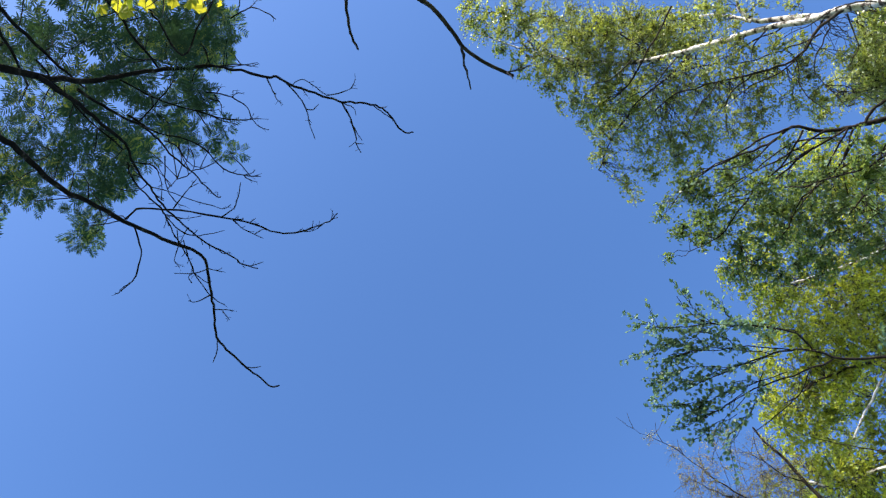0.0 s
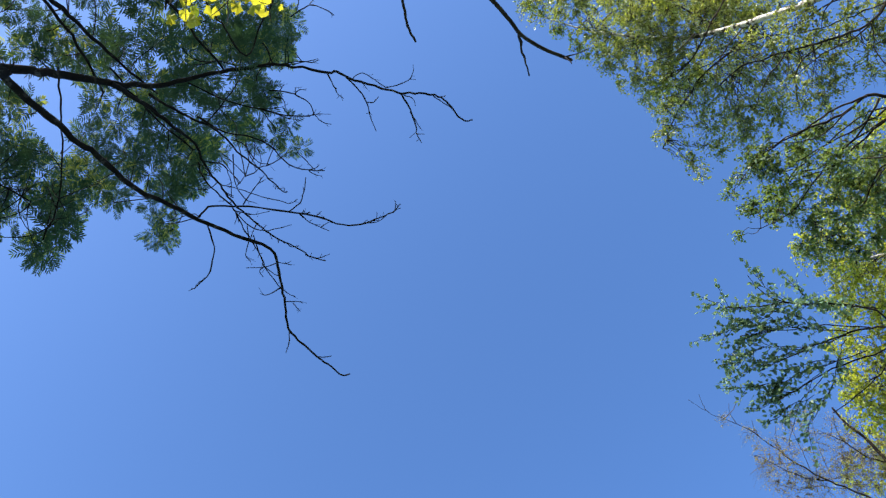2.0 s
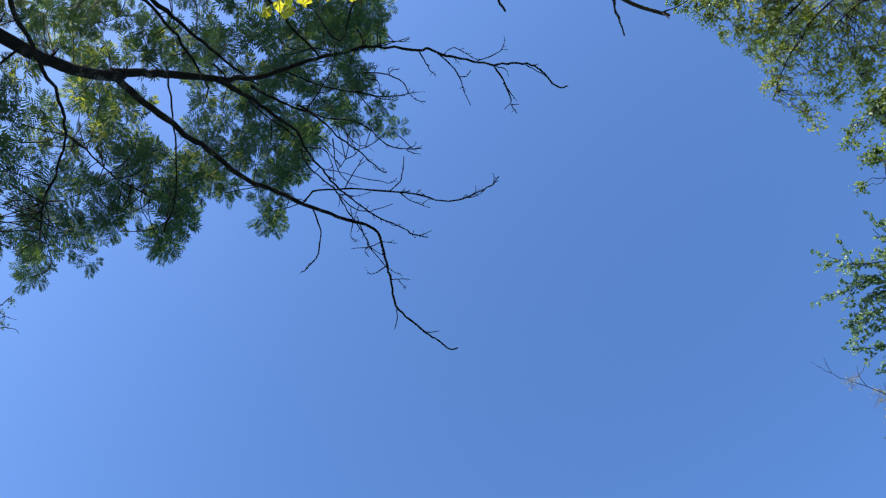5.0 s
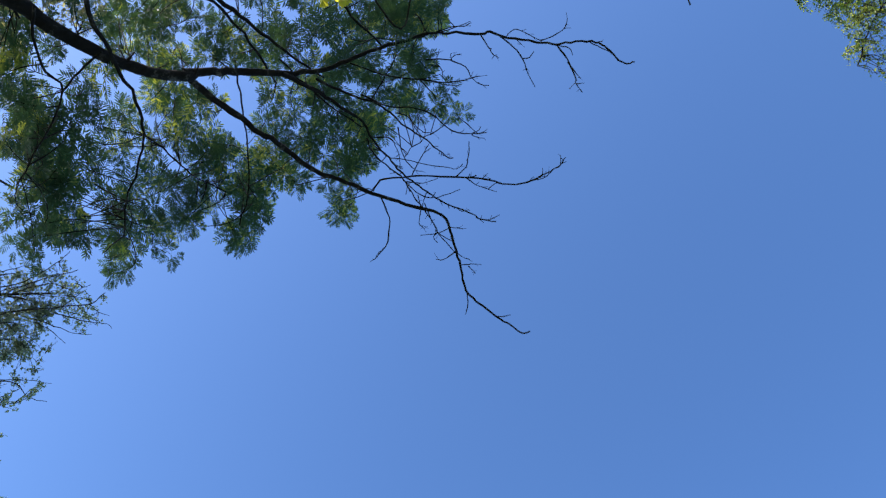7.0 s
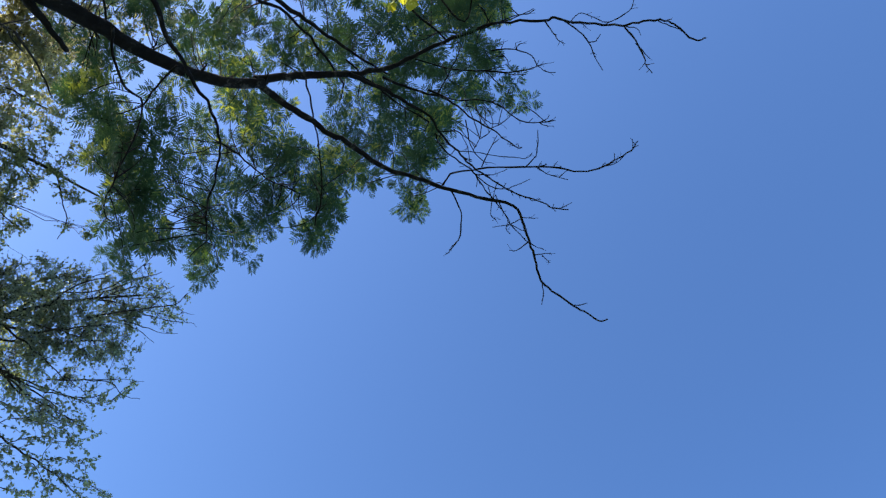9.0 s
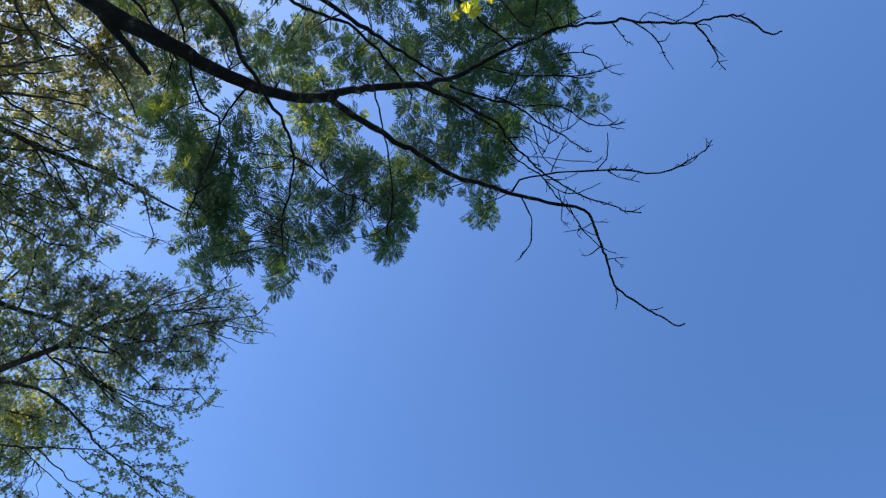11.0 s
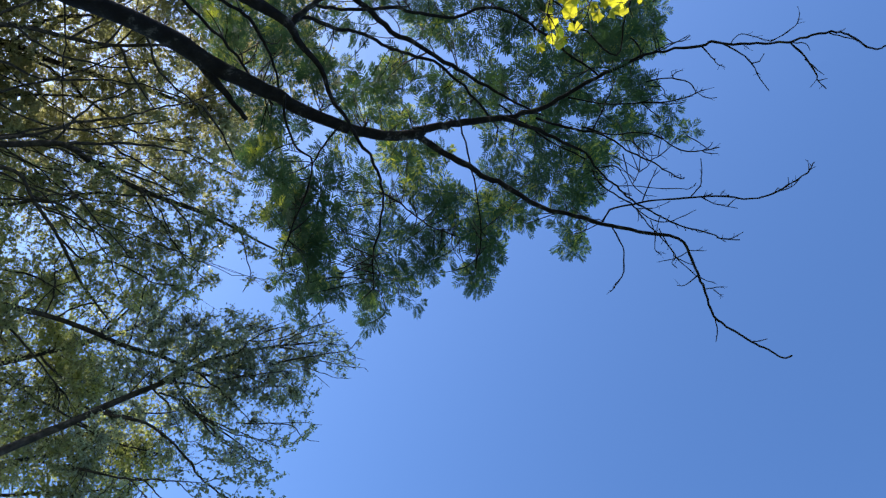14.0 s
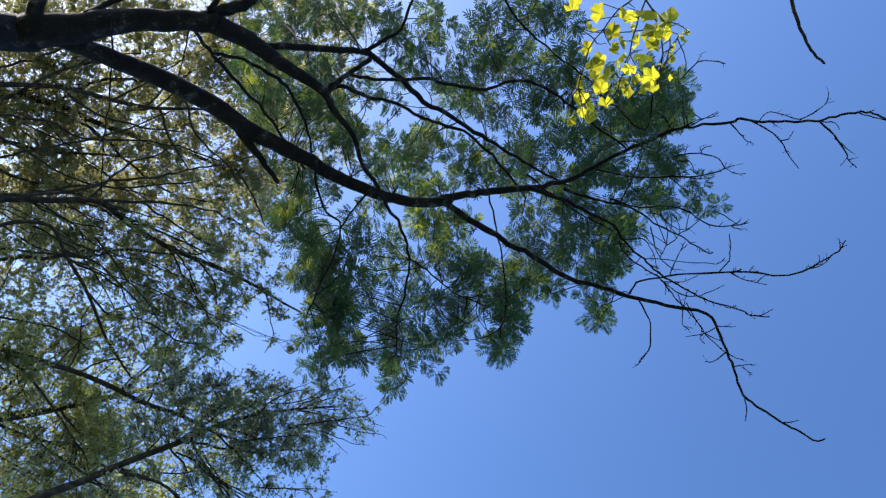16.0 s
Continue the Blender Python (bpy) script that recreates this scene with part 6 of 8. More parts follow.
last = limb(alder_tree, "limb", [(4.502, 3.951, 8.183), (4.243, 3.876, 8.470), (3.995, 3.825, 8.704), (3.782, 3.728, 8.923), (3.515, 3.550, 9.206), (3.319, 3.449, 9.379), (3.056, 3.361, 9.571), (2.895, 3.267, 9.699)], [0.0114, 0.0097, 0.0082, 0.0066, 0.0046, 0.0037, 0.0027, 0.0020])
last = limb(alder_tree, "limb", [(4.502, 3.574, 8.525), (4.362, 3.568, 8.659), (4.230, 3.481, 8.829), (4.105, 3.436, 8.959)], [0.0077, 0.0065, 0.0050, 0.0039])
last = limb(alder_tree, "limb", [(3.994, 3.824, 8.701), (3.808, 3.846, 8.830), (3.581, 3.772, 9.036), (3.437, 3.724, 9.158)], [0.0058, 0.0052, 0.0039, 0.0029])
spray(alder_tree, [(3.20, 3.41, 9.43, 0.12), (3.45, 3.58, 9.36, 0.15), (3.86, 3.19, 9.01, 0.13), (4.06, 3.30, 8.88, 0.19), (4.28, 3.38, 8.82, 0.18), (3.82, 3.46, 9.04, 0.23), (3.53, 3.62, 8.93, 0.23), (3.92, 3.62, 8.82, 0.27), (4.32, 3.64, 8.96, 0.26), (4.42, 3.65, 8.69, 0.26), (4.13, 3.70, 8.68, 0.20), (3.92, 3.82, 8.80, 0.20), (4.40, 3.84, 8.69, 0.21), (4.15, 3.86, 8.76, 0.25), (3.68, 3.87, 8.96, 0.23), (3.55, 3.97, 9.17, 0.17), (3.82, 4.02, 8.84, 0.25), (4.57, 3.55, 8.74, 0.18)], 0.9)
last = limb(alder_tree, "limb", [(2.998, 3.297, 9.420), (2.948, 3.195, 9.420), (2.911, 3.099, 9.419)], [0.0032, 0.0025, 0.0019])
last = limb(alder_tree, "limb", [(3.271, 3.398, 9.265), (3.206, 3.282, 9.279), (3.188, 3.170, 9.281)], [0.0032, 0.0025, 0.0019])
last = limb(alder_tree, "limb", [(3.163, 3.354, 9.329), (3.240, 3.241, 9.288), (3.273, 3.104, 9.272)], [0.0032, 0.0026, 0.0019])
last = limb(alder_tree, "limb", [(3.859, 3.746, 8.817), (3.796, 3.528, 8.909), (3.737, 3.363, 8.979), (3.725, 3.189, 9.027)], [0.0032, 0.0027, 0.0023, 0.0019])
last = limb(alder_tree, "limb", [(4.039, 3.840, 8.667), (3.969, 3.605, 8.778), (3.925, 3.386, 8.865), (3.915, 3.216, 8.917)], [0.0032, 0.0027, 0.0022, 0.0019])
last = limb(alder_tree, "limb", [(3.670, 3.645, 8.965), (3.603, 3.529, 9.002), (3.586, 3.344, 9.027)], [0.0032, 0.0026, 0.0019])
last = limb(alder_tree, "limb", [(4.264, 3.894, 8.503), (4.183, 3.720, 8.602), (4.125, 3.538, 8.688), (4.113, 3.344, 8.749)], [0.0032, 0.0027, 0.0023, 0.0019])
last = limb(alder_tree, "limb", [(3.476, 3.517, 9.120), (3.411, 3.414, 9.132), (3.381, 3.316, 9.135)], [0.0032, 0.0025, 0.0019])
last = limb(alder_tree, "limb", [(4.417, 3.541, 8.596), (4.345, 3.406, 8.651), (4.298, 3.207, 8.703)], [0.0032, 0.0026, 0.0019])
last = limb(alder_tree, "limb", [(3.762, 3.720, 8.881), (3.591, 3.719, 8.924), (3.412, 3.754, 8.947), (3.283, 3.825, 8.935)], [0.0032, 0.0027, 0.0023, 0.0019])
last = limb(alder_tree, "limb", [(4.129, 3.873, 8.597), (3.920, 3.869, 8.674), (3.697, 3.915, 8.725), (3.511, 3.879, 8.800)], [0.0032, 0.0028, 0.0023, 0.0019])
last = limb(alder_tree, "limb", [(4.196, 3.459, 8.771), (4.119, 3.313, 8.822), (4.093, 3.135, 8.855)], [0.0032, 0.0026, 0.0019])
finish(alder_tree)

willow_tree = tree("willow_tree", -7.95, 1.10, "willow with small oval grey-green leaves against the light",
                   bark=brown_bark, twig=brown_bark, leaf_mat=willow_leaf, leaf=0.034, blade="ovate", fill=16, droop=0.3, lean=0.9, per_twig=5, twig_size=1.3)
last = limb(willow_tree, "trunk", [(-7.949, 1.097, -0.050), (-7.911, 1.092, 0.300), (-7.796, 1.076, 1.600), (-7.643, 1.055, 4.376), (-7.554, 1.131, 4.920), (-7.429, 1.113, 5.455), (-7.327, 1.110, 5.782), (-7.181, 1.114, 6.169), (-7.048, 1.097, 6.541), (-6.866, 1.098, 6.977), (-6.760, 1.097, 7.199), (-6.612, 1.070, 7.489), (-6.415, 1.096, 7.818), (-6.161, 1.185, 8.184), (-5.839, 1.327, 8.585)], [0.1600, 0.1200, 0.1000, 0.0529, 0.0474, 0.0405, 0.0392, 0.0368, 0.0339, 0.0306, 0.0289, 0.0261, 0.0186, 0.0137, 0.0098])
last = limb(willow_tree, "limb", [(-6.764, 1.101, 7.121), (-6.614, 1.260, 7.334), (-6.416, 1.443, 7.591), (-6.115, 1.584, 7.961), (-5.959, 1.728, 8.120)], [0.0157, 0.0130, 0.0098, 0.0075, 0.0064])
last = limb(willow_tree, "limb", [(-6.727, 1.120, 7.162), (-6.659, 1.465, 7.219), (-6.539, 1.773, 7.324), (-6.404, 2.025, 7.439)], [0.0157, 0.0135, 0.0102, 0.0063])
last = limb(willow_tree, "limb", [(-7.084, 1.145, 6.519), (-6.972, 1.316, 6.693), (-6.839, 1.556, 6.872), (-6.791, 1.762, 6.912)], [0.0155, 0.0113, 0.0079, 0.0063])
last = limb(willow_tree, "limb", [(-6.874, 1.100, 6.983), (-6.723, 1.032, 7.270), (-6.623, 0.977, 7.448), (-6.439, 0.842, 7.759), (-6.247, 0.851, 8.022)], [0.0157, 0.0140, 0.0130, 0.0095, 0.0064])
last = limb(willow_tree, "limb", [(-6.097, 1.173, 8.116), (-5.913, 1.341, 8.342), (-5.721, 1.542, 8.555), (-5.539, 1.733, 8.739)], [0.0096, 0.0075, 0.0055, 0.0039])
last = limb(willow_tree, "limb", [(-6.097, 1.173, 8.116), (-5.944, 1.138, 8.363), (-5.780, 1.132, 8.598), (-5.651, 1.134, 8.771)], [0.0096, 0.0073, 0.0053, 0.0039])
last = limb(willow_tree, "limb", [(-7.278, 1.129, 6.231), (-7.194, 1.238, 6.333), (-7.107, 1.453, 6.403)], [0.0124, 0.0111, 0.0093])
spray(willow_tree, [(-7.03, 0.38, 7.53, 0.21), (-7.44, 0.48, 7.11, 0.26), (-6.68, 0.52, 7.02, 0.25), (-6.68, 0.77, 7.25, 0.25), (-7.23, 0.92, 6.88, 0.26), (-7.01, 0.93, 7.08, 0.25), (-6.52, 1.11, 7.06, 0.24), (-7.06, 1.32, 6.35, 0.25), (-7.32, 1.33, 6.89, 0.25), (-6.53, 1.46, 6.94, 0.19), (-6.70, 1.53, 7.40, 0.24), (-6.68, 1.78, 6.80, 0.23), (-6.59, 1.81, 7.27, 0.17), (-6.64, 2.18, 7.53, 0.19), (-6.43, 0.53, 7.35, 0.14), (-6.05, 0.67, 7.61, 0.15), (-6.39, 0.72, 7.32, 0.25), (-6.30, 0.72, 7.49, 0.19), (-6.28, 0.89, 8.05, 0.20), (-6.21, 1.07, 7.35, 0.26)], 0.95)
spray(willow_tree, [(-6.14, 1.09, 8.20, 0.23), (-6.07, 1.09, 7.55, 0.26), (-6.07, 1.13, 8.52, 0.19), (-5.94, 1.28, 7.69, 0.25), (-5.72, 1.36, 8.20, 0.20), (-6.26, 1.41, 7.44, 0.25), (-6.20, 1.46, 8.31, 0.24), (-5.67, 1.59, 7.73, 0.17), (-5.78, 1.61, 8.10, 0.08), (-5.96, 1.62, 7.58, 0.17), (-6.19, 1.63, 7.20, 0.17), (-5.80, 1.79, 7.89, 0.07), (-6.47, 1.93, 7.83, 0.14)], 0.95)
spray(willow_tree, [(-5.87, 1.15, 8.71, 0.14), (-5.87, 1.24, 8.56, 0.14), (-5.62, 1.34, 8.51, 0.18), (-5.72, 1.48, 8.47, 0.16), (-5.89, 1.57, 8.32, 0.11), (-5.58, 1.62, 8.67, 0.14), (-5.51, 1.65, 8.44, 0.09)], 0.42)
bough(willow_tree, [(-7.00, 1.15, 6.44), (-6.72, 1.42, 6.68), (-6.57, 1.65, 6.73), (-6.42, 1.93, 6.76), (-6.30, 2.14, 6.75), (-6.11, 2.37, 6.80), (-5.92, 2.63, 6.83), (-5.74, 2.88, 6.83)], 0.0155, 0.005, bare=0.5)
bough(willow_tree, [(-6.59, 1.14, 6.82), (-6.41, 1.31, 6.90), (-6.26, 1.54, 6.93), (-6.08, 1.80, 6.97), (-5.85, 2.05, 7.04), (-5.68, 2.21, 7.06)], 0.011, 0.003, bare=0.45)
bough(willow_tree, [(-6.32, 1.43, 6.93), (-6.10, 1.63, 7.00), (-5.83, 1.86, 7.11), (-5.63, 2.01, 7.16), (-5.42, 2.04, 7.24)], 0.007, 0.0022)
bough(willow_tree, [(-7.18, 1.53, 6.05), (-6.84, 1.80, 6.29), (-6.53, 1.96, 6.49), (-6.24, 2.09, 6.64)], 0.013, 0.004, bare=0.75)
bough(willow_tree, [(-6.89, 1.86, 6.38), (-6.70, 2.08, 6.37), (-6.53, 2.27, 6.35), (-6.33, 2.47, 6.35)], 0.006, 0.0025, bare=0.5, gap=0.1)
bough(willow_tree, [(-6.81, 1.92, 6.47), (-6.59, 2.20, 6.47), (-6.40, 2.38, 6.47), (-6.14, 2.55, 6.54)], 0.0075, 0.0025, bare=0.5)
bough(willow_tree, [(-6.61, 2.06, 6.68), (-6.36, 2.27, 6.65), (-6.12, 2.38, 6.66)], 0.005, 0.002, bare=0.2)
bough(willow_tree, [(-6.34, 2.34, 6.90), (-6.15, 2.49, 6.81), (-5.97, 2.71, 6.67)], 0.005, 0.002, bare=0.1)
bough(willow_tree, [(-6.43, 2.18, 6.86), (-6.05, 2.15, 6.84), (-5.63, 2.23, 6.80)], 0.0055, 0.002, bare=0.1)
bough(willow_tree, [(-6.52, 1.96, 6.83), (-6.25, 1.96, 6.89), (-5.95, 2.07, 6.93), (-5.72, 2.18, 6.89)], 0.0055, 0.002, bare=0.1)
bough(willow_tree, [(-6.27, 2.44, 6.94), (-5.95, 2.42, 6.91), (-5.62, 2.49, 6.85)], 0.005, 0.002)
bough(willow_tree, [(-6.19, 2.58, 6.97), (-5.84, 2.66, 6.92), (-5.54, 2.74, 6.82)], 0.0045, 0.002)
bough(willow_tree, [(-6.64, 1.67, 6.78), (-6.33, 1.68, 6.75), (-6.00, 1.79, 6.71)], 0.005, 0.002)
spray(willow_tree, [(-7.62, 1.92, 6.11, 0.27), (-7.30, 1.60, 6.15, 0.26), (-7.27, 2.03, 6.34, 0.27), (-7.38, 2.53, 6.35, 0.30)], 0.9)
last = limb(willow_tree, "limb", [(-6.303, 1.036, 7.207), (-6.117, 1.213, 7.376), (-5.881, 1.437, 7.567)], [0.0109, 0.0087, 0.0042])
last = limb(willow_tree, "limb", [(-6.346, 1.073, 7.152), (-6.173, 1.415, 7.269), (-6.029, 1.761, 7.327)], [0.0109, 0.0084, 0.0042])
last = limb(willow_tree, "limb", [(-6.640, 1.062, 6.799), (-6.549, 1.334, 6.851), (-6.488, 1.636, 6.842)], [0.0109, 0.0086, 0.0042])
last = limb(willow_tree, "limb", [(-6.058, 1.035, 7.472), (-5.827, 0.927, 7.719), (-5.645, 0.943, 7.885)], [0.0109, 0.0077, 0.0042])
last = limb(willow_tree, "limb", [(-6.904, 1.075, 6.440), (-6.774, 1.042, 6.627), (-6.628, 0.899, 6.846)], [0.0109, 0.0088, 0.0042])
last = limb(willow_tree, "limb", [(-6.162, 1.261, 7.317), (-5.957, 1.316, 7.519), (-5.698, 1.400, 7.750)], [0.0109, 0.0087, 0.0042])
spray(willow_tree, [(-5.51, 1.70, 7.89, 0.09), (-5.77, 1.88, 7.92, 0.12), (-5.99, 1.95, 7.54, 0.13), (-5.96, 2.01, 7.88, 0.12), (-5.60, 2.07, 7.70, 0.08), (-5.91, 2.10, 7.56, 0.10), (-6.30, 2.12, 7.42, 0.12), (-6.02, 2.19, 7.36, 0.12), (-6.28, 2.37, 7.37, 0.12)], 0.5)
last = limb(willow_tree, "limb", [(-5.897, 1.284, 7.727), (-5.688, 1.337, 7.951), (-5.467, 1.395, 8.169), (-5.282, 1.443, 8.339), (-5.164, 1.370, 8.466)], [0.0104, 0.0086, 0.0067, 0.0050, 0.0037])
last = limb(willow_tree, "limb", [(-6.382, 1.016, 7.274), (-6.100, 0.957, 7.630), (-5.813, 1.070, 7.927), (-5.624, 1.033, 8.125), (-5.468, 0.950, 8.288), (-5.377, 0.873, 8.384)], [0.0092, 0.0075, 0.0060, 0.0048, 0.0039, 0.0033])
last = limb(willow_tree, "limb", [(-5.786, 1.144, 7.859), (-5.525, 1.141, 8.158), (-5.383, 1.262, 8.290), (-5.263, 1.255, 8.413)], [0.0061, 0.0043, 0.0031, 0.0022])
last = limb(willow_tree, "limb", [(-5.486, 1.435, 8.065), (-5.290, 1.608, 8.261), (-5.172, 1.687, 8.374), (-5.144, 1.746, 8.395)], [0.0061, 0.0040, 0.0027, 0.0022])
last = limb(willow_tree, "limb", [(-5.633, 1.433, 7.938), (-5.524, 1.557, 8.052), (-5.411, 1.688, 8.162), (-5.303, 1.751, 8.271)], [0.0061, 0.0049, 0.0034, 0.0022])
last = limb(willow_tree, "limb", [(-5.636, 1.462, 7.929), (-5.561, 1.596, 8.028), (-5.498, 1.767, 8.106)], [0.0061, 0.0044, 0.0022])
last = limb(willow_tree, "limb", [(-6.562, 1.244, 7.018), (-6.482, 1.502, 7.082), (-6.398, 1.786, 7.131), (-6.297, 1.961, 7.213), (-6.195, 2.178, 7.275), (-6.023, 2.342, 7.425)], [0.0110, 0.0097, 0.0082, 0.0070, 0.0055, 0.0039])
last = limb(willow_tree, "limb", [(-6.507, 1.274, 7.077), (-6.398, 1.637, 7.153), (-6.280, 1.822, 7.256), (-6.134, 1.970, 7.394), (-5.970, 2.089, 7.549), (-5.825, 2.070, 7.721)], [0.0098, 0.0082, 0.0071, 0.0059, 0.0046, 0.0035])
last = limb(willow_tree, "limb", [(-6.201, 1.741, 7.298), (-5.980, 1.884, 7.542), (-5.825, 2.005, 7.692), (-5.756, 2.172, 7.727), (-5.650, 2.268, 7.815)], [0.0080, 0.0062, 0.0048, 0.0038, 0.0028])
last = limb(willow_tree, "limb", [(-5.953, 1.875, 7.516), (-5.771, 1.990, 7.734), (-5.611, 2.114, 7.904)], [0.0055, 0.0037, 0.0020])
last = limb(willow_tree, "limb", [(-5.430, 1.385, 8.124), (-5.355, 1.328, 8.274), (-5.301, 1.291, 8.377)], [0.0055, 0.0035, 0.0020])
last = limb(willow_tree, "limb", [(-5.689, 1.132, 7.950), (-5.534, 1.257, 8.110), (-5.398, 1.313, 8.250), (-5.239, 1.442, 8.394)], [0.0055, 0.0043, 0.0033, 0.0020])
last = limb(willow_tree, "limb", [(-5.982, 0.905, 7.712), (-5.786, 0.904, 7.974), (-5.622, 0.928, 8.174)], [0.0055, 0.0036, 0.0020])
last = limb(willow_tree, "limb", [(-5.232, 1.429, 8.274), (-5.201, 1.544, 8.341), (-5.148, 1.615, 8.425)], [0.0049, 0.0034, 0.0017])
spray(willow_tree, [(-6.48, 0.85, 7.61, 0.17), (-6.06, 0.87, 7.63, 0.14), (-6.17, 1.08, 7.38, 0.19), (-6.02, 1.11, 7.56, 0.19), (-6.28, 1.39, 7.54, 0.21), (-5.93, 1.43, 7.69, 0.18), (-6.15, 1.59, 7.68, 0.18), (-6.04, 1.75, 7.87, 0.13)], 0.8)
spray(willow_tree, [(-5.60, 0.97, 8.13, 0.09), (-5.67, 1.11, 7.99, 0.10), (-5.52, 1.25, 8.32, 0.09), (-5.58, 1.43, 8.08, 0.10), (-5.35, 0.95, 8.24, 0.06), (-5.50, 1.07, 8.38, 0.08), (-5.48, 1.11, 8.07, 0.09), (-5.39, 1.22, 8.38, 0.09), (-5.33, 1.39, 8.43, 0.08), (-5.15, 1.41, 8.40, 0.06), (-5.37, 1.46, 8.27, 0.09), (-5.37, 1.52, 8.08, 0.08), (-5.28, 1.58, 8.38, 0.08), (-5.32, 1.67, 8.16, 0.06)], 0.28)
finish(willow_tree)

birch_leaning = tree("birch_tree", -8.75, -1.13, "leaning birch with dark limbs and dense green leaves against the light",
                     bark=brown_bark, twig=brown_bark, leaf_mat=birch_leaf_dark, leaf=0.037, blade="ovate", fill=18)
last = limb(birch_leaning, "trunk", [(-8.754, -1.128, -0.050), (-8.673, -1.118, 0.300), (-8.511, -1.097, 1.600), (-8.267, -1.065, 2.800), (-8.105, -1.044, 4.864), (-8.048, -0.735, 5.469), (-7.909, -0.362, 6.125), (-7.827, -0.197, 6.400), (-7.668, 0.082, 6.746), (-7.529, 0.339, 6.997), (-7.374, 0.634, 7.239), (-7.192, 0.876, 7.491), (-6.997, 1.184, 7.722), (-6.815, 1.394, 7.923)], [0.1600, 0.1200, 0.1100, 0.0900, 0.0511, 0.0434, 0.0353, 0.0320, 0.0273, 0.0285, 0.0272, 0.0237, 0.0180, 0.0134])
last = limb(birch_leaning, "limb", [(-7.895, -0.345, 6.112), (-7.822, -0.113, 6.248), (-7.761, 0.172, 6.349), (-7.703, 0.452, 6.424), (-7.651, 0.724, 6.474), (-7.601, 0.902, 6.521)], [0.0162, 0.0148, 0.0133, 0.0114, 0.0094, 0.0081])
last = limb(birch_leaning, "limb", [(-8.141, -1.355, 5.665), (-7.787, -1.654, 6.408), (-7.528, -1.545, 6.797), (-7.515, -1.176, 6.884), (-7.484, -0.831, 6.968), (-7.468, -0.527, 7.006), (-7.448, -0.191, 7.032), (-7.395, 0.094, 7.087), (-7.346, 0.310, 7.130)], [0.0300, 0.0232, 0.0209, 0.0193, 0.0178, 0.0166, 0.0140, 0.0116, 0.0098])
last = limb(birch_leaning, "limb", [(-7.639, 0.082, 6.726), (-7.565, 0.045, 6.897), (-7.463, 0.055, 7.113), (-7.410, 0.072, 7.219)], [0.0098, 0.0087, 0.0073, 0.0066])
last = limb(birch_leaning, "limb", [(-7.533, -0.806, 6.994), (-7.436, -0.421, 7.169), (-7.241, -0.258, 7.430), (-7.090, 0.018, 7.619), (-6.904, 0.172, 7.829)], [0.0133, 0.0113, 0.0096, 0.0080, 0.0066])
last = limb(birch_leaning, "limb", [(-7.553, -1.285, 6.872), (-7.382, -1.005, 7.166), (-7.306, -0.697, 7.312), (-7.217, -0.383, 7.452), (-7.120, -0.269, 7.577)], [0.0133, 0.0110, 0.0093, 0.0076, 0.0066])
last = limb(birch_leaning, "limb", [(-8.052, -0.756, 6.191), (-7.863, -0.582, 6.531), (-7.717, -0.369, 6.777), (-7.627, -0.123, 6.921)], [0.0133, 0.0105, 0.0083, 0.0066])
spray(birch_leaning, [(-7.72, -1.31, 6.52, 0.26), (-7.87, -1.04, 6.86, 0.27), (-7.74, -0.99, 7.42, 0.25), (-8.09, -0.88, 6.56, 0.27), (-8.47, -0.82, 6.31, 0.36), (-7.62, -0.76, 6.97, 0.20), (-8.12, -0.62, 6.91, 0.28), (-7.76, -0.43, 6.30, 0.26), (-7.83, -0.39, 7.07, 0.24), (-7.92, -0.25, 6.16, 0.26), (-8.25, -0.23, 5.98, 0.35), (-7.96, -0.20, 6.89, 0.27), (-7.64, -0.11, 6.26, 0.20), (-8.24, 0.19, 6.54, 0.29), (-7.96, 0.30, 5.63, 0.33), (-7.98, 0.54, 7.11, 0.29), (-8.40, 0.63, 6.38, 0.31), (-7.92, 0.88, 6.40, 0.29), (-8.50, 0.92, 5.87, 0.36), (-7.68, 0.92, 6.77, 0.28)], 0.8)
spray(birch_leaning, [(-7.91, 1.02, 5.98, 0.29), (-8.19, 1.39, 6.63, 0.29), (-7.73, 1.41, 5.89, 0.34), (-7.57, 1.63, 6.34, 0.31), (-7.40, -0.43, 7.78, 0.26), (-7.10, -0.36, 7.12, 0.24), (-7.26, -0.22, 7.93, 0.25), (-7.29, -0.10, 7.03, 0.16), (-7.32, -0.00, 7.74, 0.29), (-6.99, 0.15, 7.83, 0.21), (-7.30, 0.24, 7.31, 0.21)], 0.8)
wands(birch_leaning, 16)
finish(birch_leaning)

birch_slender = tree("birch_tree", -9.21, -2.56, "slender birch with long dark branches and small loose leaves",
                     bark=brown_bark, twig=brown_bark, leaf_mat=birch_leaf_dark, leaf=0.036, blade="ovate", fill=23)
last = limb(birch_slender, "trunk", [(-9.209, -2.562, -0.050), (-9.123, -2.538, 0.300), (-8.953, -2.491, 2.000), (-8.697, -2.420, 3.600), (-8.526, -2.372, 5.319), (-8.372, -2.198, 5.978), (-8.119, -2.033, 6.697), (-7.917, -1.923, 7.152), (-7.674, -1.799, 7.621), (-7.602, -1.473, 7.866), (-7.439, -1.100, 8.214), (-7.291, -0.866, 8.464), (-7.124, -0.638, 8.712), (-6.950, -0.367, 8.952), (-6.770, -0.054, 9.179), (-6.567, 0.244, 9.401)], [0.1600, 0.1200, 0.1100, 0.0900, 0.0557, 0.0469, 0.0411, 0.0376, 0.0340, 0.0314, 0.0305, 0.0268, 0.0230, 0.0191, 0.0150, 0.0109])
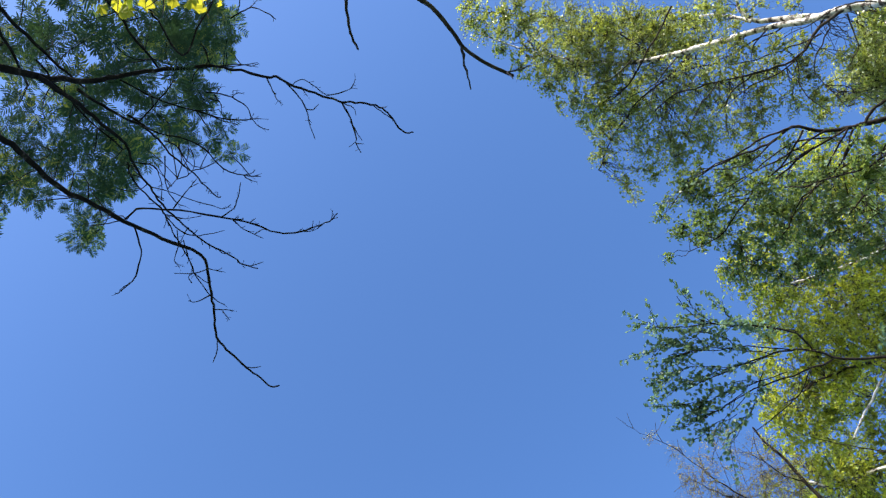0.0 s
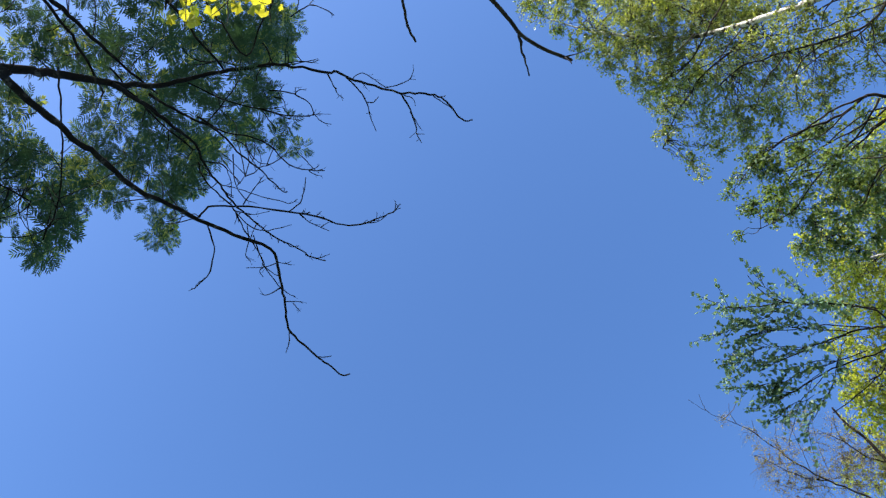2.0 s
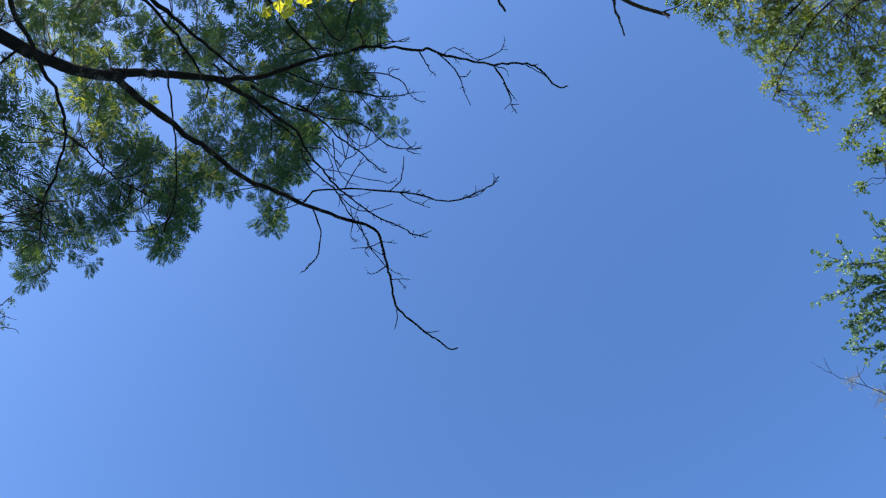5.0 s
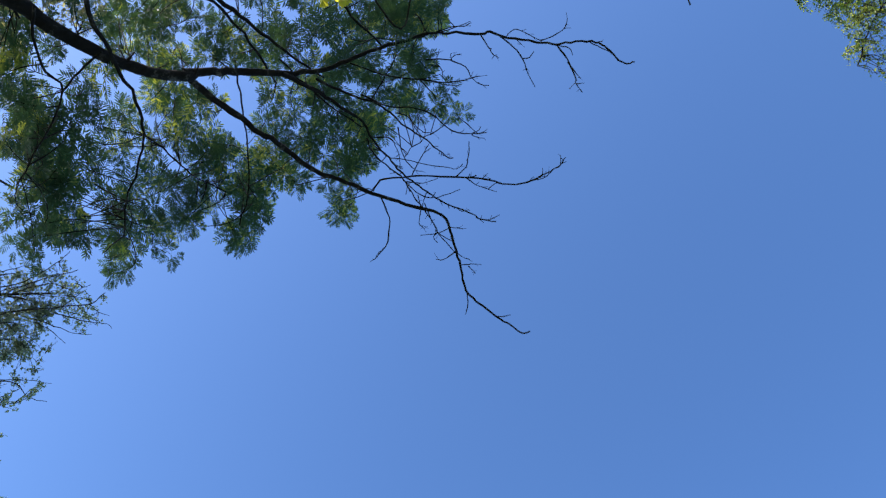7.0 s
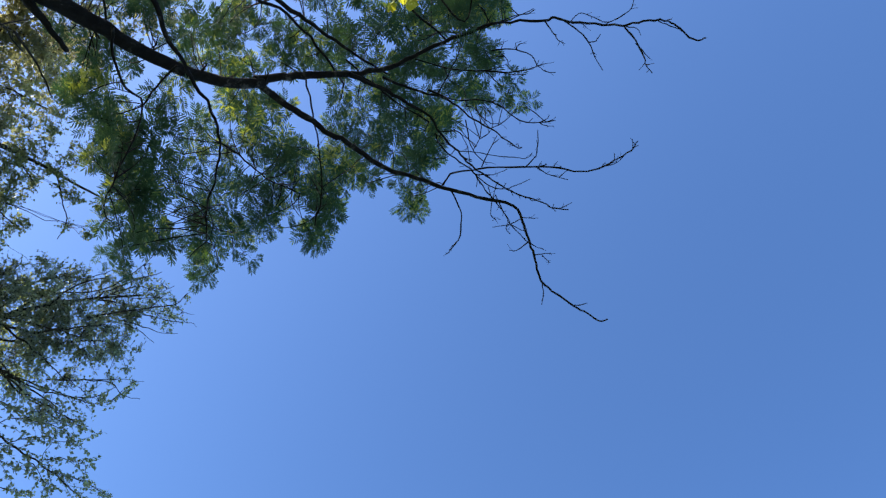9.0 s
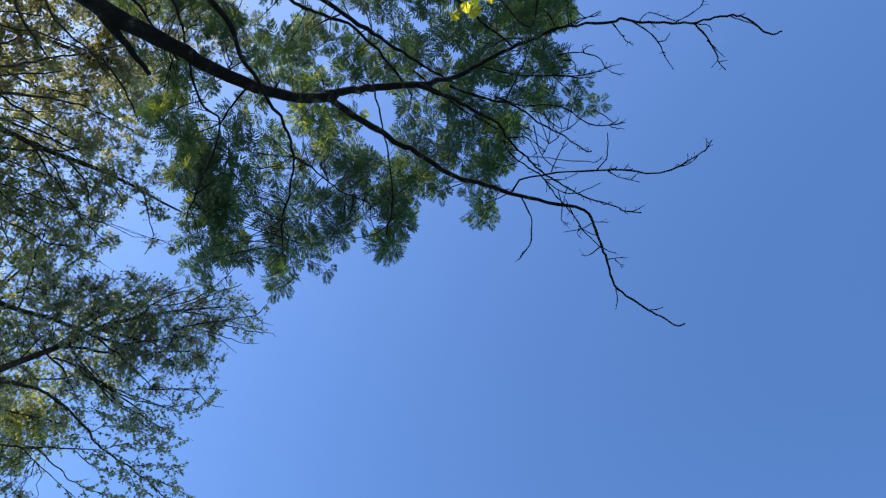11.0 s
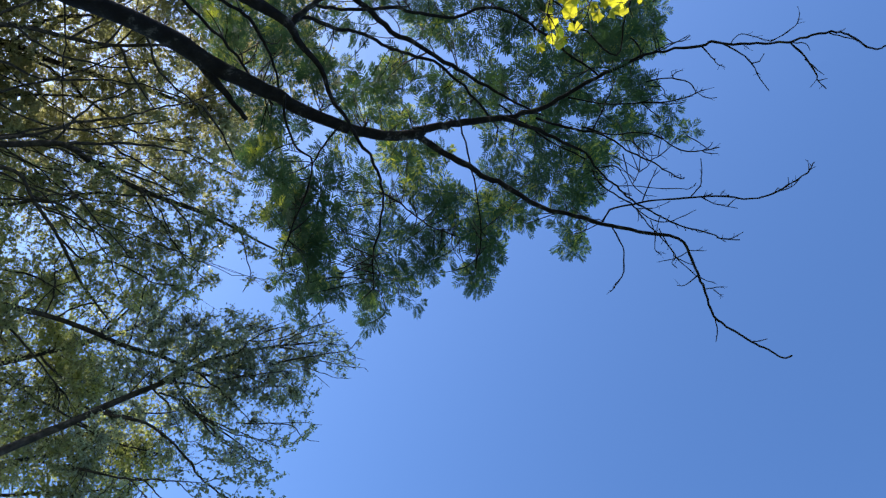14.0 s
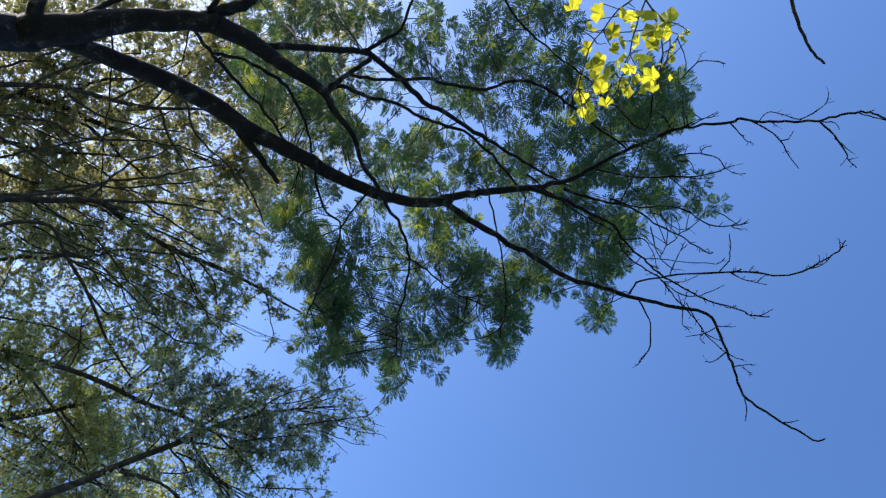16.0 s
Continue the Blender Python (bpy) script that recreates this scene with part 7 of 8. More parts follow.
last = limb(birch_slender, "limb", [(-7.582, -1.777, 7.549), (-7.364, -1.687, 7.918), (-7.094, -1.528, 8.339), (-6.852, -1.304, 8.700), (-6.660, -0.974, 8.996)], [0.0210, 0.0185, 0.0138, 0.0096, 0.0071])
last = limb(birch_slender, "limb", [(-7.545, -1.641, 7.635), (-7.420, -1.400, 7.951), (-7.248, -1.095, 8.320), (-7.103, -0.876, 8.584)], [0.0175, 0.0152, 0.0110, 0.0071])
last = limb(birch_slender, "limb", [(-8.302, -1.379, 6.621), (-7.856, -1.201, 7.334), (-7.608, -1.164, 7.770), (-7.387, -1.022, 8.143), (-7.001, -0.882, 8.686)], [0.0220, 0.0175, 0.0153, 0.0127, 0.0071])
last = limb(birch_slender, "limb", [(-7.402, -1.696, 7.951), (-7.291, -1.413, 8.197), (-7.160, -1.132, 8.441), (-7.012, -0.840, 8.680)], [0.0141, 0.0118, 0.0095, 0.0071])
last = limb(birch_slender, "limb", [(-6.782, -0.253, 8.944), (-6.798, 0.082, 8.933), (-6.826, 0.371, 8.899), (-6.930, 0.514, 8.792)], [0.0089, 0.0071, 0.0054, 0.0043])
last = limb(birch_slender, "limb", [(-6.554, 0.207, 9.282), (-6.568, 0.430, 9.261), (-6.744, 0.624, 9.093), (-6.816, 0.558, 9.033)], [0.0090, 0.0074, 0.0051, 0.0043])
last = limb(birch_slender, "limb", [(-8.024, -2.054, 6.649), (-7.786, -1.973, 7.155), (-7.464, -1.986, 7.685), (-7.101, -1.937, 8.219), (-6.929, -1.949, 8.435), (-6.663, -1.930, 8.755), (-6.413, -1.950, 9.021)], [0.0207, 0.0186, 0.0164, 0.0141, 0.0123, 0.0095, 0.0071])
last = limb(birch_slender, "limb", [(-7.358, -1.074, 8.136), (-7.336, -0.610, 8.271), (-7.295, -0.136, 8.393), (-7.221, 0.163, 8.504), (-7.170, 0.262, 8.566)], [0.0106, 0.0092, 0.0070, 0.0050, 0.0043])
last = limb(birch_slender, "limb", [(-7.063, -0.632, 8.651), (-6.993, -0.376, 8.738), (-6.959, -0.173, 8.779)], [0.0086, 0.0061, 0.0043])
spray(birch_slender, [(-8.67, -1.74, 6.66, 0.38), (-8.41, -1.75, 7.19, 0.34), (-8.10, -1.44, 7.27, 0.30), (-7.87, -1.42, 7.56, 0.30), (-7.55, -0.86, 7.96, 0.27), (-7.87, -0.79, 7.93, 0.27), (-7.57, -0.43, 8.37, 0.30), (-7.34, -1.27, 7.68, 0.26), (-6.53, -1.09, 8.60, 0.26), (-6.97, -1.00, 8.51, 0.28), (-7.42, -0.99, 8.34, 0.27), (-7.31, -0.59, 8.38, 0.28), (-6.70, -0.57, 8.47, 0.17), (-6.90, -0.41, 8.41, 0.25), (-6.72, -0.27, 8.89, 0.12), (-7.21, -0.22, 9.05, 0.12), (-7.45, -0.09, 8.43, 0.27), (-6.94, -0.08, 8.33, 0.16), (-6.66, 0.12, 8.98, 0.10), (-7.23, 0.22, 8.59, 0.15)], 0.8)
spray(birch_slender, [(-7.50, 0.28, 8.43, 0.23), (-6.50, 0.35, 8.55, 0.09), (-6.40, -0.82, 8.77, 0.20), (-6.36, 0.23, 9.04, 0.12), (-6.36, 0.43, 9.09, 0.15), (-6.37, 0.50, 8.71, 0.09)], 0.8)
last = limb(birch_slender, "limb", [(-7.337, -1.324, 7.160), (-7.255, -0.956, 7.281), (-7.159, -0.582, 7.394), (-7.080, -0.283, 7.468)], [0.0119, 0.0100, 0.0075, 0.0052])
last = limb(birch_slender, "limb", [(-7.630, -1.585, 6.675), (-7.465, -1.253, 6.942), (-7.369, -0.815, 7.097), (-7.323, -0.400, 7.154)], [0.0119, 0.0100, 0.0076, 0.0052])
last = limb(birch_slender, "limb", [(-6.908, -1.021, 7.742), (-6.809, -0.767, 7.821), (-6.762, -0.414, 7.825)], [0.0119, 0.0095, 0.0052])
last = limb(birch_slender, "limb", [(-6.747, -0.801, 7.951), (-6.643, -0.491, 8.010), (-6.645, -0.226, 7.958)], [0.0119, 0.0088, 0.0052])
last = limb(birch_slender, "limb", [(-7.546, -1.181, 6.906), (-7.328, -0.787, 7.206), (-7.244, -0.352, 7.306), (-7.216, 0.052, 7.307)], [0.0119, 0.0097, 0.0075, 0.0052])
last = limb(birch_slender, "limb", [(-7.849, -1.424, 6.380), (-7.556, -1.232, 6.791), (-7.192, -1.147, 7.221)], [0.0119, 0.0092, 0.0052])
spray(birch_slender, [(-6.89, -0.70, 9.07, 0.23), (-6.99, -0.52, 8.93, 0.23), (-6.55, -0.36, 9.18, 0.20), (-6.66, -0.24, 8.81, 0.22), (-7.07, -0.21, 8.70, 0.21), (-6.76, 0.02, 9.00, 0.17)], 0.7)
wands(birch_slender, 20)
finish(birch_slender)

birch_pale = tree("birch_tree", -11.04, -4.45, "tall birch with fine branches and small pale leaves behind the rowan",
                  bark=brown_bark, twig=brown_bark, leaf_mat=pale_leaf, leaf=0.05, blade="folded", fill=24, per_twig=14)
last = limb(birch_pale, "trunk", [(-11.040, -4.450, -0.050), (-10.938, -4.409, 0.300), (-10.734, -4.327, 2.000), (-10.427, -4.203, 4.600), (-10.223, -4.121, 6.345), (-10.046, -4.039, 7.198), (-9.746, -3.948, 8.129), (-9.529, -3.736, 8.785), (-9.354, -3.346, 9.397), (-9.185, -3.113, 9.813), (-8.912, -2.790, 10.374), (-8.661, -2.414, 10.864), (-8.460, -1.944, 11.277)], [0.2000, 0.1500, 0.1300, 0.1200, 0.0774, 0.0668, 0.0558, 0.0480, 0.0384, 0.0355, 0.0285, 0.0234, 0.0185])
last = limb(birch_pale, "limb", [(-9.156, -3.816, 7.614), (-8.819, -3.707, 8.407), (-8.589, -3.469, 8.977), (-8.363, -3.291, 9.429), (-8.041, -3.189, 9.917)], [0.0372, 0.0332, 0.0303, 0.0264, 0.0214])
last = limb(birch_pale, "limb", [(-9.508, -3.688, 7.925), (-9.191, -3.876, 8.272), (-8.823, -4.015, 8.673), (-8.489, -4.009, 9.075)], [0.0257, 0.0202, 0.0156, 0.0128])
last = limb(birch_pale, "limb", [(-9.296, -3.645, 8.610), (-8.976, -3.848, 8.997), (-8.662, -3.850, 9.444), (-8.381, -3.691, 9.894), (-8.119, -3.531, 10.282)], [0.0217, 0.0196, 0.0173, 0.0127, 0.0088])
last = limb(birch_pale, "limb", [(-9.037, -3.232, 9.132), (-8.932, -3.414, 9.210), (-8.562, -3.392, 9.728), (-8.096, -3.781, 10.122), (-7.689, -3.931, 10.498)], [0.0174, 0.0165, 0.0139, 0.0111, 0.0088])
last = limb(birch_pale, "limb", [(-9.326, -3.572, 8.607), (-9.208, -3.160, 9.136), (-9.185, -2.710, 9.472), (-9.049, -2.197, 9.940), (-8.734, -1.883, 10.485)], [0.0217, 0.0195, 0.0177, 0.0133, 0.0090])
last = limb(birch_pale, "limb", [(-9.688, -3.229, 7.901), (-9.490, -2.997, 8.544), (-9.220, -2.860, 9.148), (-8.812, -2.672, 9.905)], [0.0257, 0.0201, 0.0151, 0.0088])
last = limb(birch_pale, "limb", [(-9.818, -2.869, 7.875), (-9.721, -2.572, 8.393), (-9.556, -2.321, 8.931), (-9.374, -1.962, 9.477)], [0.0214, 0.0187, 0.0146, 0.0088])
spray(birch_pale, [(-10.95, -3.04, 8.22, 0.49), (-9.76, -4.53, 9.35, 0.34), (-9.61, -4.40, 7.87, 0.46), (-9.61, -4.23, 8.62, 0.42), (-9.84, -3.70, 8.36, 0.45), (-9.54, -3.44, 8.70, 0.45), (-9.51, -3.40, 7.55, 0.44), (-9.86, -3.04, 8.27, 0.44), (-9.58, -2.93, 9.13, 0.45), (-9.57, -2.77, 8.53, 0.44), (-10.22, -2.63, 8.54, 0.45), (-9.89, -2.54, 9.96, 0.44), (-9.85, -2.39, 9.15, 0.42), (-8.78, -5.07, 9.62, 0.29), (-8.99, -5.00, 8.47, 0.33), (-8.89, -4.02, 9.37, 0.26), (-8.98, -3.87, 10.70, 0.34), (-8.85, -3.76, 9.76, 0.36), (-8.81, -3.60, 8.72, 0.39), (-9.30, -3.38, 9.57, 0.42)], 0.8)
spray(birch_pale, [(-8.92, -3.26, 10.20, 0.40), (-9.20, -2.98, 10.00, 0.46), (-8.52, -2.46, 11.13, 0.37), (-8.74, -2.21, 9.69, 0.44), (-8.81, -2.08, 10.75, 0.41), (-8.83, -1.68, 9.91, 0.39), (-8.07, -4.83, 10.03, 0.28), (-8.26, -4.29, 10.93, 0.28), (-8.31, -4.16, 9.58, 0.31), (-7.80, -3.98, 9.71, 0.30), (-7.89, -3.70, 10.02, 0.31), (-7.72, -3.31, 10.54, 0.26), (-8.04, -3.19, 11.61, 0.32), (-7.56, -3.04, 12.19, 0.26), (-7.78, -2.78, 9.92, 0.33), (-8.20, -2.75, 11.33, 0.31), (-8.09, -2.44, 9.74, 0.42), (-7.79, -2.32, 11.26, 0.30), (-7.96, -1.78, 11.52, 0.27), (-7.71, -1.68, 10.39, 0.35)], 0.8)
spray(birch_pale, [(-7.33, -4.18, 10.72, 0.26), (-7.11, -3.42, 10.32, 0.28), (-6.73, -3.41, 10.79, 0.25)], 0.8)
last = limb(birch_pale, "limb", [(-8.927, -3.312, 7.497), (-8.716, -3.176, 7.941), (-8.563, -2.897, 8.334), (-8.309, -2.790, 8.739), (-7.922, -2.548, 9.319), (-7.540, -2.094, 9.890)], [0.0176, 0.0161, 0.0148, 0.0135, 0.0109, 0.0081])
last = limb(birch_pale, "limb", [(-7.541, -3.092, 9.282), (-7.658, -2.643, 9.433), (-7.586, -2.198, 9.745), (-7.562, -1.842, 9.930)], [0.0176, 0.0149, 0.0112, 0.0081])
last = limb(birch_pale, "limb", [(-7.798, -3.050, 9.038), (-7.927, -2.649, 9.205), (-7.983, -2.247, 9.422)], [0.0176, 0.0137, 0.0081])
last = limb(birch_pale, "limb", [(-8.578, -3.617, 7.827), (-8.328, -3.766, 8.187), (-8.033, -3.866, 8.608), (-7.797, -3.852, 8.971)], [0.0176, 0.0150, 0.0115, 0.0081])
last = limb(birch_pale, "limb", [(-8.435, -3.579, 8.040), (-8.359, -3.185, 8.453), (-8.138, -2.921, 8.931), (-7.834, -2.744, 9.415)], [0.0176, 0.0149, 0.0117, 0.0081])
last = limb(birch_pale, "limb", [(-9.116, -2.813, 7.467), (-8.820, -2.849, 7.991), (-8.392, -2.882, 8.647), (-7.881, -3.047, 9.253)], [0.0176, 0.0153, 0.0120, 0.0081])
last = limb(birch_pale, "limb", [(-9.053, -3.166, 7.384), (-8.904, -2.578, 8.047), (-8.714, -2.263, 8.506), (-8.449, -2.034, 8.978)], [0.0176, 0.0140, 0.0111, 0.0081])
last = limb(birch_pale, "limb", [(-7.898, -3.120, 8.902), (-7.673, -3.379, 9.194), (-7.475, -3.491, 9.468)], [0.0176, 0.0130, 0.0081])
last = limb(birch_pale, "limb", [(-8.775, -2.098, 8.236), (-8.441, -2.413, 8.716), (-8.061, -2.569, 9.240)], [0.0176, 0.0136, 0.0081])
last = limb(birch_pale, "limb", [(-8.692, -3.859, 7.515), (-8.410, -3.946, 7.972), (-8.029, -4.158, 8.436), (-7.665, -4.232, 8.900)], [0.0176, 0.0151, 0.0117, 0.0081])
last = limb(birch_pale, "limb", [(-8.124, -3.281, 8.577), (-7.842, -3.425, 8.960), (-7.431, -3.716, 9.406)], [0.0176, 0.0142, 0.0081])
last = limb(birch_pale, "limb", [(-7.505, -2.976, 9.363), (-7.320, -2.826, 9.726), (-7.213, -2.500, 10.067)], [0.0176, 0.0138, 0.0081])
last = limb(birch_pale, "limb", [(-9.296, -2.268, 7.420), (-8.884, -2.334, 8.126), (-8.464, -2.130, 8.830), (-7.908, -2.050, 9.551)], [0.0176, 0.0149, 0.0118, 0.0081])
last = limb(birch_pale, "limb", [(-7.408, -2.057, 9.744), (-7.436, -1.632, 9.956), (-7.502, -1.208, 10.098)], [0.0176, 0.0135, 0.0081])
spray(birch_pale, [(-11.72, -3.36, 9.43, 0.42), (-11.71, -2.98, 8.92, 0.53), (-11.53, -2.36, 9.71, 0.49), (-11.85, -2.01, 8.17, 0.42), (-10.69, -4.72, 8.88, 0.43), (-10.74, -4.68, 9.59, 0.45), (-10.91, -4.33, 8.66, 0.46), (-10.78, -3.70, 8.07, 0.46), (-10.77, -3.64, 9.83, 0.48), (-11.12, -3.12, 10.13, 0.45), (-10.66, -3.02, 8.09, 0.40), (-10.90, -2.25, 8.09, 0.45), (-10.99, -2.08, 9.64, 0.40), (-10.53, -2.00, 10.20, 0.39), (-10.51, -1.99, 11.02, 0.43), (-11.28, -1.89, 8.24, 0.48), (-11.12, -1.81, 9.37, 0.42), (-10.47, -6.08, 9.42, 0.43), (-9.83, -5.83, 9.35, 0.53), (-10.04, -5.51, 9.81, 0.52)], 0.75)
spray(birch_pale, [(-10.25, -5.46, 9.44, 0.47), (-10.38, -5.46, 8.94, 0.51), (-10.33, -5.06, 9.05, 0.48), (-9.64, -5.02, 7.95, 0.39), (-10.34, -4.94, 8.32, 0.43), (-10.41, -4.41, 8.03, 0.45), (-9.92, -3.81, 9.66, 0.42), (-9.52, -3.63, 8.00, 0.41), (-9.68, -3.61, 8.95, 0.45), (-10.26, -3.60, 8.37, 0.47), (-10.14, -3.55, 8.75, 0.45), (-9.73, -3.29, 9.70, 0.46), (-9.75, -2.84, 11.21, 0.42), (-9.76, -2.82, 8.61, 0.46), (-10.40, -2.75, 10.21, 0.48), (-10.29, -2.61, 8.68, 0.44), (-10.23, -2.57, 7.66, 0.42), (-9.91, -2.53, 8.95, 0.43), (-9.88, -2.46, 9.97, 0.46), (-9.95, -2.42, 9.52, 0.39)], 0.75)
spray(birch_pale, [(-10.45, -2.31, 8.51, 0.44), (-9.76, -2.26, 11.56, 0.52), (-10.29, -2.00, 11.43, 0.47), (-10.14, -1.48, 8.12, 0.45), (-9.97, -1.40, 9.78, 0.40), (-9.80, -1.35, 9.05, 0.37), (-9.79, -1.07, 11.90, 0.42), (-8.96, -5.62, 10.25, 0.43), (-8.96, -5.41, 9.45, 0.48), (-9.10, -5.18, 7.88, 0.38), (-8.83, -5.14, 10.78, 0.43), (-8.68, -4.94, 9.40, 0.40), (-9.30, -4.78, 10.17, 0.49), (-8.84, -4.74, 11.19, 0.41), (-9.27, -4.73, 10.64, 0.39), (-9.35, -4.50, 8.89, 0.48), (-8.76, -4.34, 9.08, 0.39), (-9.29, -4.21, 11.03, 0.52), (-9.45, -3.99, 9.67, 0.37), (-8.97, -3.95, 8.67, 0.43)], 0.75)
spray(birch_pale, [(-8.55, -3.81, 9.49, 0.35), (-9.28, -3.78, 11.16, 0.50), (-9.19, -3.69, 10.51, 0.46), (-8.86, -3.57, 11.53, 0.39), (-8.77, -3.41, 9.23, 0.44), (-9.47, -3.37, 11.66, 0.39), (-9.31, -3.19, 10.67, 0.38), (-8.88, -2.98, 9.37, 0.40), (-8.72, -2.60, 9.67, 0.36), (-8.52, -2.35, 10.99, 0.39), (-9.31, -2.16, 10.17, 0.48), (-9.43, -2.12, 12.20, 0.41), (-8.92, -1.94, 12.24, 0.53), (-8.57, -1.44, 10.42, 0.45), (-8.53, -1.42, 11.24, 0.37), (-9.35, -1.26, 9.96, 0.43), (-8.62, -1.14, 10.08, 0.35), (-8.24, -5.50, 10.91, 0.39), (-7.93, -5.30, 11.32, 0.39), (-8.05, -5.12, 9.99, 0.39)], 0.75)
spray(birch_pale, [(-8.40, -4.88, 9.78, 0.40), (-7.60, -4.70, 11.15, 0.38), (-7.67, -4.54, 10.41, 0.36), (-8.13, -4.42, 11.72, 0.44), (-7.92, -4.37, 12.45, 0.45), (-7.80, -4.28, 10.82, 0.45), (-7.75, -3.71, 10.14, 0.35), (-7.85, -3.58, 10.91, 0.42), (-8.26, -3.39, 12.53, 0.42), (-7.56, -3.31, 12.64, 0.48), (-7.96, -3.19, 11.52, 0.44), (-8.09, -2.85, 10.97, 0.38), (-7.90, -2.69, 11.77, 0.44), (-8.20, -2.33, 12.36, 0.40), (-8.15, -2.17, 11.08, 0.39), (-6.98, -4.97, 11.88, 0.48), (-6.94, -4.71, 10.97, 0.39), (-6.88, -4.53, 11.93, 0.43), (-6.77, -4.47, 12.79, 0.51), (-6.60, -4.20, 10.83, 0.42)], 0.75)
spray(birch_pale, [(-7.20, -4.20, 12.60, 0.50), (-7.25, -3.64, 11.17, 0.40), (-7.00, -3.45, 11.88, 0.42), (-6.67, -3.44, 12.28, 0.45), (-7.47, -2.84, 11.94, 0.38), (-6.98, -2.32, 12.08, 0.47), (-5.81, -4.34, 11.16, 0.42)], 0.75)
wands(birch_pale, 34)
finish(birch_pale)

birch_back = tree("birch_tree", -11.42, -0.02, "birch deeper in the wood with dull green and yellowish leaves",
                  bark=brown_bark, twig=brown_bark, leaf_mat=back_leaf, leaf=0.046, blade="folded", fill=16)
last = limb(birch_back, "trunk", [(-11.417, -0.018, -0.050), (-11.309, -0.018, 0.300), (-11.202, -0.018, 1.600), (-10.986, -0.018, 2.800), (-10.771, -0.017, 5.630), (-10.603, 0.207, 6.742), (-10.446, 0.354, 7.349), (-10.093, 0.558, 8.329), (-9.648, 0.608, 9.260), (-9.183, 0.367, 10.073)], [0.1700, 0.1300, 0.1200, 0.1000, 0.0594, 0.0478, 0.0418, 0.0333, 0.0219, 0.0134])
last = limb(birch_back, "limb", [(-10.333, 0.350, 7.287), (-10.128, 0.985, 7.786), (-9.842, 1.541, 8.308), (-9.476, 1.894, 8.890), (-9.036, 2.105, 9.523)], [0.0252, 0.0209, 0.0167, 0.0127, 0.0087])
last = limb(birch_back, "limb", [(-10.452, 0.299, 7.068), (-10.222, -0.219, 7.857), (-9.896, -0.556, 8.625), (-9.505, -0.671, 9.363), (-9.149, -0.665, 9.944)], [0.0252, 0.0203, 0.0159, 0.0119, 0.0088])
spray(birch_back, [(-11.58, 1.53, 7.19, 0.41), (-10.60, -1.26, 7.40, 0.48), (-10.56, -0.84, 7.63, 0.48), (-10.59, -0.54, 7.85, 0.46), (-10.63, -0.36, 7.16, 0.37), (-11.20, -0.07, 8.14, 0.45), (-11.23, -0.03, 8.55, 0.49), (-11.27, 0.12, 7.54, 0.46), (-10.73, 0.28, 9.49, 0.41), (-10.61, 0.59, 6.95, 0.41), (-11.22, 0.62, 7.63, 0.41), (-11.03, 0.93, 8.17, 0.44), (-10.92, 0.98, 7.28, 0.42), (-10.71, 1.09, 8.60, 0.50), (-10.60, 1.25, 7.48, 0.45), (-11.26, 1.57, 7.47, 0.43), (-10.63, 1.74, 7.69, 0.40), (-10.61, 1.82, 6.90, 0.36), (-10.54, 1.91, 7.24, 0.38), (-10.66, 2.47, 8.44, 0.48)], 0.5)
spray(birch_back, [(-10.29, -1.13, 7.79, 0.45), (-10.23, -1.09, 8.40, 0.41), (-9.74, -0.87, 8.65, 0.48), (-9.83, -0.67, 9.75, 0.45), (-9.60, -0.59, 8.02, 0.41), (-9.76, -0.57, 9.21, 0.37), (-9.51, -0.06, 8.27, 0.37), (-10.10, 0.37, 7.45, 0.44), (-10.47, 0.45, 8.43, 0.42), (-9.73, 0.58, 8.54, 0.41), (-10.35, 1.13, 9.15, 0.42), (-10.36, 1.37, 7.83, 0.37), (-9.70, 1.44, 9.06, 0.38), (-9.77, 1.52, 9.88, 0.47), (-10.49, 1.64, 8.75, 0.48), (-10.03, 1.85, 9.12, 0.44), (-9.91, 1.96, 8.38, 0.47), (-10.42, 2.13, 8.16, 0.43), (-9.60, 2.17, 9.91, 0.41), (-10.34, 2.24, 7.85, 0.39)], 0.5)
spray(birch_back, [(-8.52, -0.37, 9.59, 0.35), (-9.32, -0.35, 8.41, 0.42), (-8.98, -0.10, 9.25, 0.36), (-9.36, -0.03, 8.91, 0.44), (-9.49, 0.44, 9.33, 0.43), (-9.43, 0.70, 8.81, 0.36), (-8.87, 0.87, 9.04, 0.44), (-8.96, 1.25, 9.80, 0.41), (-9.15, 1.55, 10.56, 0.41), (-9.00, 1.81, 10.08, 0.45), (-9.01, 1.83, 8.82, 0.45), (-8.35, 0.11, 9.52, 0.40)], 0.5)
last = limb(birch_back, "limb", [(-10.25, 1.56, 6.80), (-9.98, 1.74, 7.26), (-9.62, 1.88, 7.81), (-9.04, 2.32, 8.49)], [0.03, 0.022, 0.015, 0.006])
last = limb(birch_back, "limb", [(-9.98, 1.74, 7.26), (-9.62, 2.15, 7.71), (-9.06, 2.68, 8.33)], [0.02, 0.015, 0.006])
last = limb(birch_back, "limb", [(-10.31, 1.88, 6.57), (-9.95, 2.19, 7.15), (-9.51, 2.49, 7.76)], [0.025, 0.018, 0.008])
